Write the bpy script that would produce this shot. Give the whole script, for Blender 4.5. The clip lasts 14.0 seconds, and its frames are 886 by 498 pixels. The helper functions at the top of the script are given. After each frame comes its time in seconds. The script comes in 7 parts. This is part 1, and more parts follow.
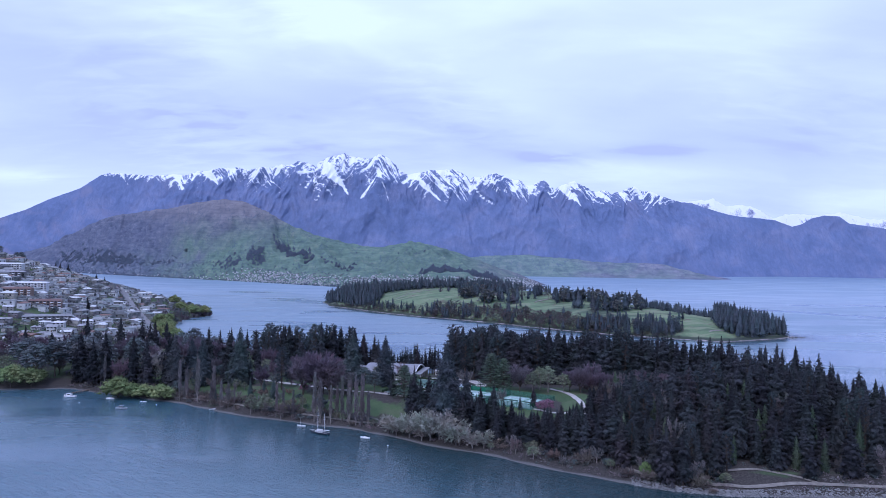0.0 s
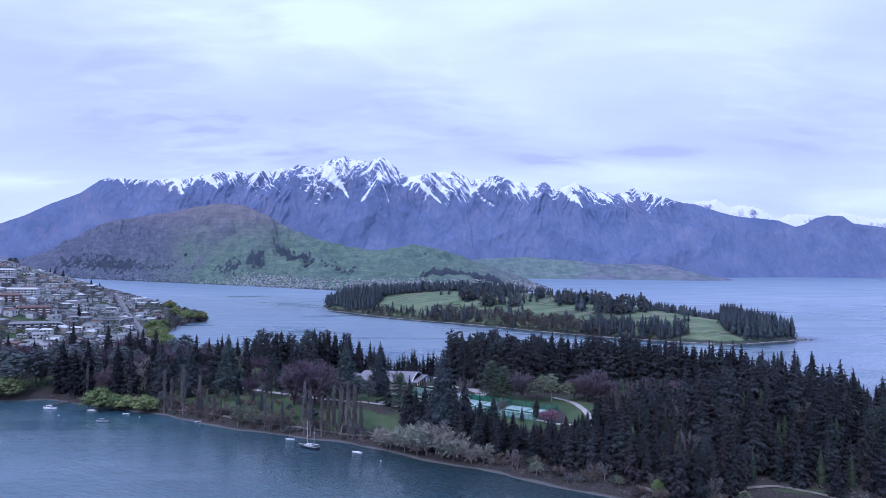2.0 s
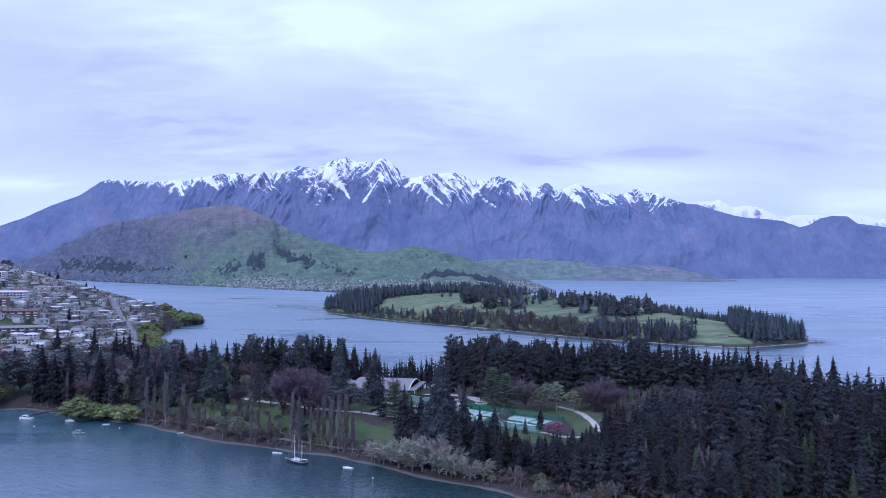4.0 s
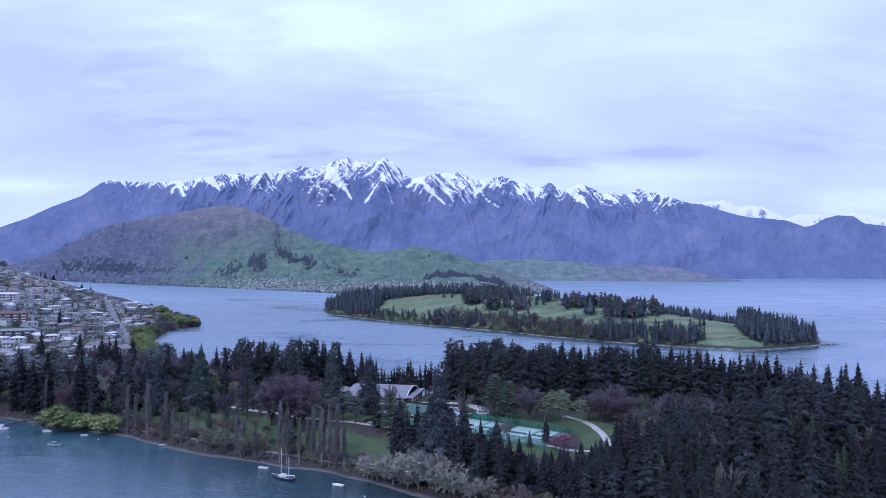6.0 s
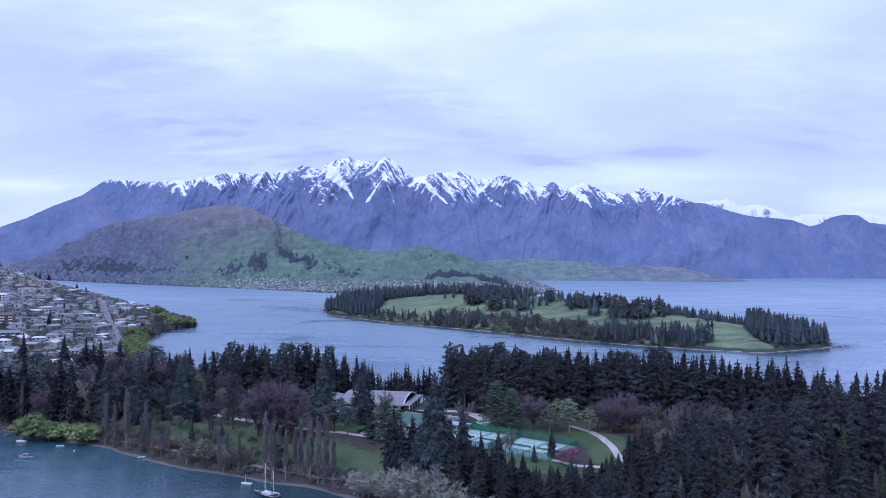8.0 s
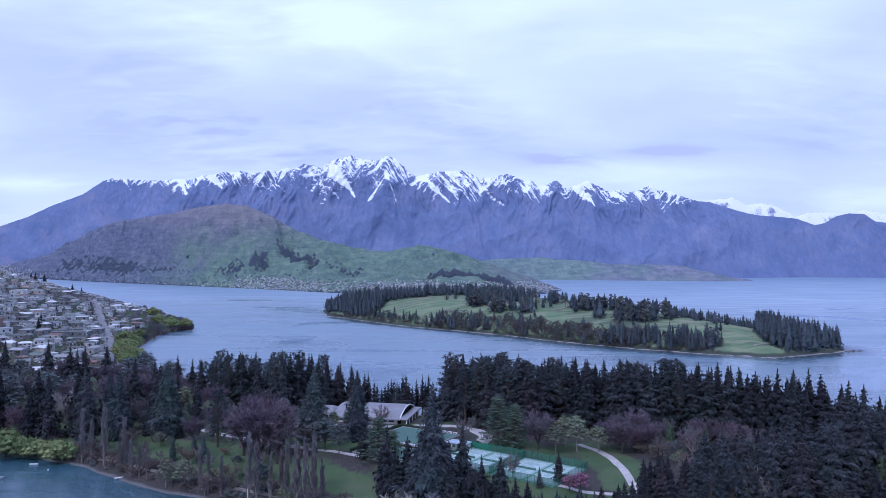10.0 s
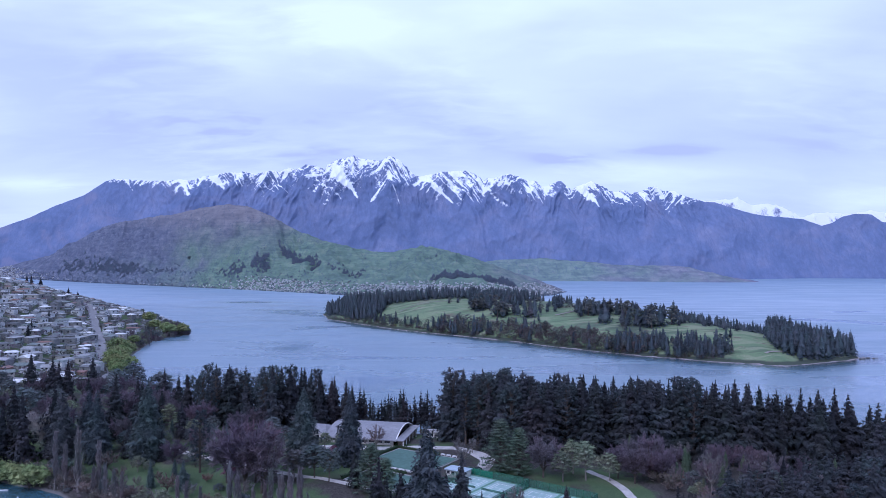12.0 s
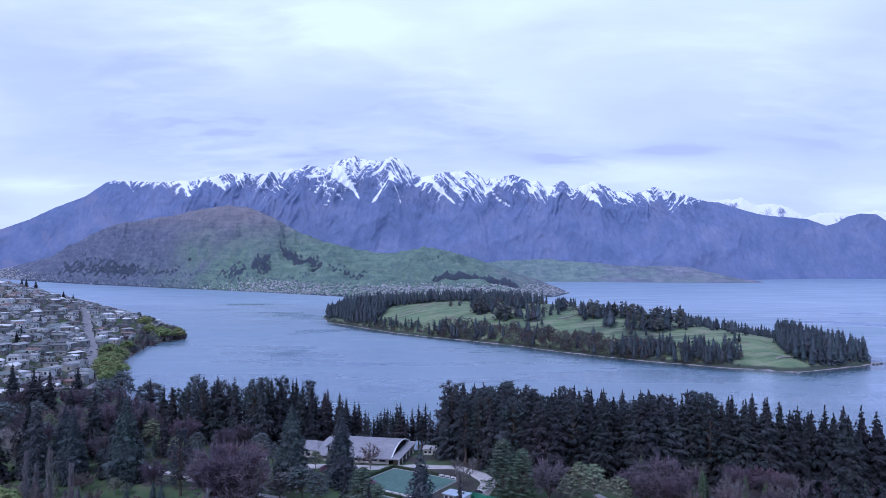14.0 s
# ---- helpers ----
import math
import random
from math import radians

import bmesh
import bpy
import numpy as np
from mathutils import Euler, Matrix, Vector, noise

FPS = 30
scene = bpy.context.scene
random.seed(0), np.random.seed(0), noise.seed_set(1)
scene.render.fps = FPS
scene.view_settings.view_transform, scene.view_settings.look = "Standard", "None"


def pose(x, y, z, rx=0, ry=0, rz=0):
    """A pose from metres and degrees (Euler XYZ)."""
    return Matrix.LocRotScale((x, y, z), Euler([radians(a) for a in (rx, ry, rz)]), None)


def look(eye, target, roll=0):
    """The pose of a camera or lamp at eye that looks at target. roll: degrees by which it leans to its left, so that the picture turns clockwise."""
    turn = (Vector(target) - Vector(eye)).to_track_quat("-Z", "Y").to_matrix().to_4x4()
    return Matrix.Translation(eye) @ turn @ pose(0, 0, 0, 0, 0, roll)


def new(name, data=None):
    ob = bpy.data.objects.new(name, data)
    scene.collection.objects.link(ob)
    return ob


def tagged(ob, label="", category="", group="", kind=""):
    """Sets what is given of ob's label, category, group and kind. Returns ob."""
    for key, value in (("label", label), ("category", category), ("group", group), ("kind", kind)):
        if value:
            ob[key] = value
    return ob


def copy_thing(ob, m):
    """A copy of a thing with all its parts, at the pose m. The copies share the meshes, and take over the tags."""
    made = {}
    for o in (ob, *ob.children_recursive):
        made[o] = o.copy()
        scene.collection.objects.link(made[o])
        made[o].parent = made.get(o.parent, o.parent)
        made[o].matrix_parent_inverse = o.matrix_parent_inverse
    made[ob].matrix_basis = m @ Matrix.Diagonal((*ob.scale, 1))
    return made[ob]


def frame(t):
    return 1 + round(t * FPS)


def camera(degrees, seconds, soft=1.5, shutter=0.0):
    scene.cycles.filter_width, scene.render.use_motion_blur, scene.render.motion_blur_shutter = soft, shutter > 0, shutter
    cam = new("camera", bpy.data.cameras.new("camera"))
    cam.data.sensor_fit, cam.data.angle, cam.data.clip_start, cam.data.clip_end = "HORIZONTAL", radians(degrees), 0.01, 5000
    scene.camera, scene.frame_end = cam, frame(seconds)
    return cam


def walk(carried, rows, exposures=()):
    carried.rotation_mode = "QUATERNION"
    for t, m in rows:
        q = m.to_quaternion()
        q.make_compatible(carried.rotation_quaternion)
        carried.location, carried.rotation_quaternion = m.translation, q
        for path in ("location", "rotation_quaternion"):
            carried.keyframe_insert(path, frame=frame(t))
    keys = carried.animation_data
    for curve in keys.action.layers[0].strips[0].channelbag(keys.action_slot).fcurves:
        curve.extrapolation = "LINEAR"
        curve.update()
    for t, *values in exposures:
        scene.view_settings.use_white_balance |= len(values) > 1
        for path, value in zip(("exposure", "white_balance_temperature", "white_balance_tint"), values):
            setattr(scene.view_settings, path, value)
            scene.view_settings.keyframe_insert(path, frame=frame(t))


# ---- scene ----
cam = camera(65, 14.0, soft=0.45)
PATH = [
    (0, (-4.92, 0.96, 101.37), (1.28, 200.86, 106.17), 0.9),
    (0.5, (-3.98, 7.52, 101.54), (2.12, 207.32, 106.44), 0.8),
    (1, (-3.04, 13.18, 101.55), (3.06, 212.98, 106.75), 0.7),
    (1.5, (-2.06, 18.79, 101.46), (3.84, 218.59, 106.86), 0.6),
    (2, (-0.86, 25.00, 101.48), (4.84, 224.80, 107.08), 0.5),
    (2.5, (0.04, 31.47, 101.38), (5.54, 231.37, 107.08), 0.4),
    (3, (1.04, 38.35, 101.45), (6.34, 238.15, 107.25), 0.4),
    (5.5, (5.03, 71.40, 101.57), (9.53, 271.20, 107.77), 0.3),
    (6, (5.92, 78.19, 101.61), (10.12, 278.09, 107.81), 0.3),
    (6.5, (6.53, 84.74, 101.61), (10.63, 284.64, 107.81), 0.3),
    (7, (7.38, 91.59, 101.66), (11.28, 291.49, 107.86), 0.3),
    (7.5, (8.09, 97.85, 101.62), (11.79, 297.65, 107.72), 0.3),
    (8, (8.80, 104.19, 101.98), (12.30, 304.00, 108.08), 0.3),
    (10.5, (12.27, 136.11, 108.14), (14.67, 336.01, 113.74), 0.3),
    (11, (13.01, 142.81, 109.67), (15.11, 342.71, 115.37), 0.3),
    (11.5, (13.46, 148.87, 111.22), (15.46, 348.77, 116.83), 0.3),
    (12, (14.37, 154.97, 113.05), (16.07, 354.87, 118.65), 0.3),
    (12.5, (14.99, 160.98, 114.64), (16.49, 360.88, 120.14), 0.3),
    (13, (15.76, 167.09, 116.14), (17.16, 367.09, 121.74), 0.2),
    (13.5, (16.40, 172.75, 116.61), (17.60, 372.65, 122.11), 0.2),
    (14, (16.92, 178.65, 116.87), (17.92, 378.55, 122.57), 0.2),
]
walk(cam, [(t, look(eye, target, roll)) for t, eye, target, roll in PATH], [(0, 0.08, 5270, 25), (14, 0.08, 5270, 25)])

# ---- overcast daylight ----
world = bpy.data.worlds.new("overcast_sky")
scene.world = world
world.use_nodes = True
SUN_UP, SUN_TURN = radians(46), radians(-150)


# drifts of thinner and thicker cloud: bearing and height as slopes, size, lean, and how bright
CLOUD_BANKS = [(-0.14, 0.345, 0.09, 0.035, 0.0, 0.62), (-0.30, 0.30, 0.06, 0.05, -0.5, 0.30), (0.06, 0.27, 0.10, 0.05, -0.25, 0.22), (0.18, 0.20, 0.16, 0.03, -0.2, 0.22),
               (-0.52, 0.27, 0.20, 0.09, 0.0, -0.38), (-0.12, 0.22, 0.20, 0.05, -0.1, -0.25), (0.38, 0.235, 0.18, 0.05, 0.05, -0.30), (0.58, 0.18, 0.12, 0.05, 0.0, -0.25),
               (0.15, 0.151, 0.075, 0.014, 0.0, -0.50), (0.315, 0.168, 0.068, 0.011, 0.02, -0.36), (-0.60, 0.115, 0.07, 0.012, 0.0, 0.45), (0.30, 0.145, 0.25, 0.014, 0.0, 0.12),
               (-0.30, 0.155, 0.25, 0.02, 0.0, -0.06), (0.0, 0.40, 0.5, 0.04, 0.0, 0.12), (-0.48, 0.17, 0.30, 0.05, 0.0, -0.28), (-0.62, 0.24, 0.2, 0.06, 0.0, -0.2), (-0.42, 0.135, 0.15, 0.05, 0.0, -0.26)]


def build_sky(w):
    nt = w.node_tree
    nt.nodes.clear()
    N, L = nt.nodes.new, nt.links.new

    def math_node(op, a, b=None, clamp=False):
        n = N("ShaderNodeMath")
        n.operation, n.use_clamp = op, clamp
        for i, v in enumerate((a, b)):
            if v is None:
                continue
            if isinstance(v, (int, float)):
                n.inputs[i].default_value = v
            else:
                L(v, n.inputs[i])
        return n.outputs[0]

    coord = N("ShaderNodeTexCoord").outputs["Generated"]
    sep = N("ShaderNodeSeparateXYZ")
    L(coord, sep.inputs[0])
    up = math_node("MAXIMUM", sep.outputs[2], 0.0)
    flat = math_node("ADD", up, 0.22)
    comb = N("ShaderNodeCombineXYZ")
    L(math_node("DIVIDE", sep.outputs[0], flat), comb.inputs[0])
    L(math_node("DIVIDE", sep.outputs[1], flat), comb.inputs[1])

    def cloud(scale, stretch, turn, detail, shift, low, high):
        m = N("ShaderNodeMapping")
        m.inputs["Scale"].default_value = (scale, scale * stretch, 1)
        m.inputs["Rotation"].default_value = (0, 0, turn)
        m.inputs["Location"].default_value = (shift, shift * 0.7, shift * 0.3)
        L(comb.outputs[0], m.inputs[0])
        n = N("ShaderNodeTexNoise")
        n.inputs["Scale"].default_value, n.inputs["Detail"].default_value = 1.0, detail
        n.inputs["Roughness"].default_value, n.inputs["Distortion"].default_value = 0.5, 0.4
        L(m.outputs[0], n.inputs["Vector"])
        r = N("ShaderNodeMapRange")
        r.interpolation_type = "SMOOTHSTEP"
        r.inputs["From Min"].default_value, r.inputs["From Max"].default_value = low, high
        L(n.outputs[0], r.inputs[0])
        return r.outputs[0]

    broad = cloud(0.75, 1.15, radians(20), 2.5, 3.1, 0.34, 0.66)
    wisps = cloud(1.5, 1.7, radians(-18), 4, 7.7, 0.40, 0.72)
    fine = cloud(6.0, 2.2, radians(6), 6, 1.9, 0.30, 0.75)
    mix = math_node("ADD", math_node("MULTIPLY", broad, 0.50), math_node("MULTIPLY", wisps, 0.32))
    mix = math_node("ADD", mix, math_node("MULTIPLY", fine, 0.10))
    ahead = math_node("MAXIMUM", sep.outputs[1], 0.05)
    across, above = math_node("DIVIDE", sep.outputs[0], ahead), math_node("DIVIDE", sep.outputs[2], ahead)
    for u, v, wide, tall, lean, amount in CLOUD_BANKS:
        a, b = math_node("SUBTRACT", across, u), math_node("SUBTRACT", above, v)
        a2 = math_node("DIVIDE", math_node("ADD", a, math_node("MULTIPLY", math_node("SUBTRACT", fine, 0.5), wide * 0.7)), wide)
        b2 = math_node("DIVIDE", math_node("ADD", math_node("SUBTRACT", b, math_node("MULTIPLY", a, lean)), math_node("MULTIPLY", math_node("SUBTRACT", wisps, 0.5), tall * 0.7)), tall)
        r2 = math_node("ADD", math_node("MULTIPLY", a2, a2), math_node("MULTIPLY", b2, b2))
        mix = math_node("ADD", mix, math_node("MULTIPLY", math_node("POWER", 2.718, math_node("MULTIPLY", r2, -1.0)), amount))
    ramp = N("ShaderNodeValToRGB")
    el = ramp.color_ramp.elements
    el[0].position, el[0].color = 0.0, (0.49, 0.55, 0.78, 1)
    el[1].position, el[1].color = 1.0, (0.86, 0.98, 1.08, 1)
    mid = el.new(0.12)
    mid.color = (0.56, 0.64, 0.93, 1)
    mid = el.new(0.51)
    mid.color = (0.68, 0.77, 1.02, 1)
    mix = math_node("ADD", math_node("MULTIPLY", mix, 0.88), 0.12)
    L(mix, ramp.inputs[0])
    sky = N("ShaderNodeTexSky")
    sky.sky_type, sky.sun_disc = "NISHITA", False
    sky.sun_elevation, sky.sun_rotation = SUN_UP, SUN_TURN
    clear = N("ShaderNodeMix")
    clear.data_type = "RGBA"
    clear.inputs[0].default_value = 0.06
    L(ramp.outputs[0], clear.inputs[6])
    dim = N("ShaderNodeVectorMath")
    dim.operation = "SCALE"
    dim.inputs[3].default_value = 0.12
    L(sky.outputs[0], dim.inputs[0])
    L(dim.outputs[0], clear.inputs[7])
    bg = N("ShaderNodeBackground")
    bg.inputs[1].default_value = 1.0
    L(clear.outputs[2], bg.inputs[0])
    out = N("ShaderNodeOutputWorld")
    L(bg.outputs[0], out.inputs[0])


build_sky(world)
sun_data = bpy.data.lights.new("sun", "SUN")
sun_data.energy, sun_data.angle, sun_data.color = 1.5, radians(16), (1.0, 0.96, 0.93)
sun = new("sun", sun_data)
sun.rotation_euler = (radians(90) - SUN_UP, 0, -SUN_TURN + radians(180))


# ---- materials ----
def blank(name):
    m = bpy.data.materials.new(name)
    m.use_nodes = True
    nt = m.node_tree
    return m, nt, nt.nodes["Principled BSDF"]


def noise_node(nt, coord, scale, detail=4, roughness=0.55, stretch=(1, 1, 1), distortion=0.0):
    mp = nt.nodes.new("ShaderNodeMapping")
    mp.inputs["Scale"].default_value = stretch
    nt.links.new(coord, mp.inputs[0])
    n = nt.nodes.new("ShaderNodeTexNoise")
    n.inputs["Scale"].default_value, n.inputs["Detail"].default_value = scale, detail
    n.inputs["Roughness"].default_value, n.inputs["Distortion"].default_value = roughness, distortion
    nt.links.new(mp.outputs[0], n.inputs["Vector"])
    return n.outputs[0]


def ramp_node(nt, value, stops):
    r = nt.nodes.new("ShaderNodeValToRGB")
    el = r.color_ramp.elements
    while len(el) < len(stops):
        el.new(0.5)
    for e, (p, c) in zip(el, stops):
        e.position, e.color = p, (*c, 1)
    nt.links.new(value, r.inputs[0])
    return r.outputs[0]


def mix_node(nt, fac, a, b, mode="MIX"):
    n = nt.nodes.new("ShaderNodeMix")
    n.data_type, n.blend_type = "RGBA", mode
    for slot, v in ((0, fac), (6, a), (7, b)):
        if isinstance(v, (int, float)):
            n.inputs[slot].default_value = v
        elif isinstance(v, tuple):
            n.inputs[slot].default_value = (*v, 1)
        else:
            nt.links.new(v, n.inputs[slot])
    return n.outputs[2]


def range_node(nt, value, lo, hi, a=0.0, b=1.0):
    n = nt.nodes.new("ShaderNodeMapRange")
    n.interpolation_type = "SMOOTHSTEP"
    for slot, v in ((1, lo), (2, hi), (3, a), (4, b)):
        n.inputs[slot].default_value = v
    nt.links.new(value, n.inputs[0])
    return n.outputs[0]


def calc(nt, op, a, b):
    n = nt.nodes.new("ShaderNodeMath")
    n.operation = op
    for i, v in enumerate((a, b)):
        if isinstance(v, (int, float)):
            n.inputs[i].default_value = v
        else:
            nt.links.new(v, n.inputs[i])
    return n.outputs[0]


def bump_node(nt, bsdf, height, strength, distance):
    b = nt.nodes.new("ShaderNodeBump")
    b.inputs["Strength"].default_value, b.inputs["Distance"].default_value = strength, distance
    nt.links.new(height, b.inputs["Height"])
    nt.links.new(b.outputs[0], bsdf.inputs["Normal"])


def surface(name, dark, light, scale, rough_=0.9, fine=6.0, vary=0.0, bump=0.0, distance=0.05, metal=0.0, spec=0.3):
    """A surface with broad stains and fine grain; vary: how much one thing differs from the next."""
    m, nt, b = blank(name)
    tc = nt.nodes.new("ShaderNodeTexCoord").outputs["Object"]
    broad = noise_node(nt, tc, scale, 4, 0.6)
    col = ramp_node(nt, broad, [(0.3, dark), (0.7, light)])
    grain = noise_node(nt, tc, scale * fine, 3, 0.6)
    col = mix_node(nt, 0.5, col, ramp_node(nt, grain, [(0.25, (0.55, 0.55, 0.55)), (0.75, (1.35, 1.35, 1.35))]), "MULTIPLY")
    if vary:
        info = nt.nodes.new("ShaderNodeObjectInfo").outputs["Random"]
        lo, hi = 1 - vary, 1 + vary
        col = mix_node(nt, 1.0, col, ramp_node(nt, info, [(0.0, (lo, lo, lo)), (0.5, (1, 1.02, 0.97)), (1.0, (hi, hi * 0.98, hi))]), "MULTIPLY")
    nt.links.new(col, b.inputs["Base Color"])
    b.inputs["Roughness"].default_value, b.inputs["Metallic"].default_value = rough_, metal
    b.inputs["Specular IOR Level"].default_value = spec
    if bump:
        bump_node(nt, b, grain, bump, distance)
    return m


def foliage(name, dark, light, vary=0.35, scale=0.5, thin=0.25):
    """Leaves: broad patches, island by island variation, some light coming through."""
    m, nt, b = blank(name)
    tc = nt.nodes.new("ShaderNodeTexCoord").outputs["Object"]
    geo = nt.nodes.new("ShaderNodeNewGeometry").outputs["Random Per Island"]
    info = nt.nodes.new("ShaderNodeObjectInfo").outputs["Random"]
    patch = noise_node(nt, tc, scale, 3)
    v = calc(nt, "ADD", calc(nt, "MULTIPLY", patch, 0.6), calc(nt, "MULTIPLY", geo, 0.4))
    col = ramp_node(nt, v, [(0.25, dark), (0.75, light)])
    col = mix_node(nt, 0.5, col, ramp_node(nt, noise_node(nt, nt.nodes.new("ShaderNodeNewGeometry").outputs["Position"], 0.09, 2), [(0.35, (1.15, 0.98, 0.98)), (0.5, (0.95, 0.98, 1.0)), (0.65, (0.85, 1.08, 0.95))]), "MULTIPLY")
    lo, hi = 1 - vary, 1 + vary
    col = mix_node(nt, 1.0, col, ramp_node(nt, info, [(0.0, (1.2, 1.0, 0.96)), (0.2, (1.0, 0.98, 0.98)), (0.4, (lo, lo, lo * 1.05)), (0.7, (1, 1.05, 0.95)), (1.0, (hi, hi, hi))]), "MULTIPLY")
    nt.links.new(col, b.inputs["Base Color"])
    b.inputs["Roughness"].default_value = 0.8
    b.inputs["Specular IOR Level"].default_value = 0.15
    if thin:
        tr = nt.nodes.new("ShaderNodeBsdfTranslucent")
        nt.links.new(col, tr.inputs[0])
        mx = nt.nodes.new("ShaderNodeMixShader")
        mx.inputs[0].default_value = thin
        nt.links.new(b.outputs[0], mx.inputs[1])
        nt.links.new(tr.outputs[0], mx.inputs[2])
        nt.links.new(mx.outputs[0], nt.nodes["Material Output"].inputs[0])
    return m


def water_material():
    m, nt, b = blank("lake_water")
    pos = nt.nodes.new("ShaderNodeNewGeometry").outputs["Position"]
    deep = noise_node(nt, pos, 0.004, 3, 0.5, (1, 0.5, 1))
    col = ramp_node(nt, deep, [(0.3, (0.030, 0.084, 0.110)), (0.7, (0.048, 0.120, 0.156))])
    sep = nt.nodes.new("ShaderNodeSeparateXYZ")
    nt.links.new(pos, sep.inputs[0])
    # lake colour paled with distance in two steps, imitating reflected sky
    sky_sheen = range_node(nt, sep.outputs[1], 430.0, 1000.0)
    col = mix_node(nt, sky_sheen, col, ramp_node(nt, deep, [(0.3, (0.104, 0.184, 0.250)), (0.7, (0.128, 0.214, 0.286))]))
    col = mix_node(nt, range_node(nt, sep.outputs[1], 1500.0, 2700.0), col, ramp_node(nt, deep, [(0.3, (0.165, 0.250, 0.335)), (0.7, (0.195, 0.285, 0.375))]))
    # sheltered water by the banks: smoother, and darkened with a painted tree reflection
    lee_reflection = nt.nodes.new("ShaderNodeAttribute")
    lee_reflection.attribute_name = "sheltered_reflection"
    col = mix_node(nt, lee_reflection.outputs["Fac"], col, (0.008, 0.034, 0.040))
    nt.links.new(col, b.inputs["Base Color"])
    b.inputs["IOR"].default_value = 1.4
    b.inputs["Coat Weight"].default_value, b.inputs["Coat Roughness"].default_value, b.inputs["Coat IOR"].default_value = 1.0, 0.22, 1.45
    open_wind = calc(nt, "ADD", range_node(nt, sep.outputs[1], 340.0, 700.0, 0.45, 0.55), range_node(nt, sep.outputs[1], 1300.0, 2800.0, 0.0, 0.45))
    nt.links.new(calc(nt, "MULTIPLY", open_wind, range_node(nt, lee_reflection.outputs["Fac"], 0.0, 1.0, 1.0, 0.3)), b.inputs["Coat Weight"])
    nt.links.new(range_node(nt, sep.outputs[1], 340.0, 700.0, 0.5, 0.6), b.inputs["Specular IOR Level"])
    calm = noise_node(nt, pos, 0.006, 4, 0.55, (0.5, 1.6, 1), 0.6)
    ruffled = calc(nt, "ADD", range_node(nt, calm, 0.36, 0.62, 0.14, 0.28), calc(nt, "ADD", range_node(nt, sep.outputs[1], 560.0, 1500.0, 0.0, 0.16), range_node(nt, sep.outputs[1], 2000.0, 3200.0, 0.0, 0.18)))
    slick = range_node(nt, noise_node(nt, pos, 0.0045, 2, 0.45, (0.8, 0.6, 1), 0.6), 0.54, 0.70)
    slick = calc(nt, "MULTIPLY", slick, calc(nt, "MULTIPLY", range_node(nt, sep.outputs[1], 900.0, 1200.0), range_node(nt, sep.outputs[1], 2500.0, 1900.0)))
    ruffled = calc(nt, "MULTIPLY", ruffled, range_node(nt, slick, 0.0, 1.0, 1.0, 0.6))
    still = nt.nodes.new("ShaderNodeAttribute")
    still.attribute_name = "calm"
    smooth_water = calc(nt, "MULTIPLY", range_node(nt, lee_reflection.outputs["Fac"], 0.0, 1.0, 1.0, 0.35), range_node(nt, still.outputs["Fac"], 0.0, 1.0, 1.0, 0.55))
    ruffled = calc(nt, "MULTIPLY", ruffled, smooth_water)
    nt.links.new(ruffled, b.inputs["Roughness"])
    nt.links.new(ruffled, b.inputs["Coat Roughness"])
    mp = nt.nodes.new("ShaderNodeMapping")
    mp.inputs["Rotation"].default_value = (0, 0, radians(40))
    nt.links.new(pos, mp.inputs[0])
    ripples = noise_node(nt, mp.outputs[0], 0.20, 3, 0.65, (0.42, 2.0, 1), 0.7)
    swell = noise_node(nt, mp.outputs[0], 0.035, 2, 0.5, (0.4, 1.8, 1), 0.5)
    patch = range_node(nt, calm, 0.35, 0.6, 0.35, 1.0)
    chop = noise_node(nt, mp.outputs[0], 0.55, 2, 0.6, (0.4, 1.6, 1), 0.5)
    h = calc(nt, "ADD", calc(nt, "MULTIPLY", ripples, patch), calc(nt, "MULTIPLY", swell, 0.8))
    h = calc(nt, "ADD", h, calc(nt, "MULTIPLY", calc(nt, "MULTIPLY", chop, patch), 0.7))
    h = calc(nt, "MULTIPLY", h, range_node(nt, sep.outputs[1], 500.0, 900.0, 1.0, 0.4))
    h = calc(nt, "MULTIPLY", h, range_node(nt, slick, 0.0, 1.0, 1.0, 0.35))
    bump_node(nt, b, calc(nt, "MULTIPLY", h, range_node(nt, still.outputs["Fac"], 0.0, 1.0, 1.0, 0.3)), 1.0, 1.3)
    return m


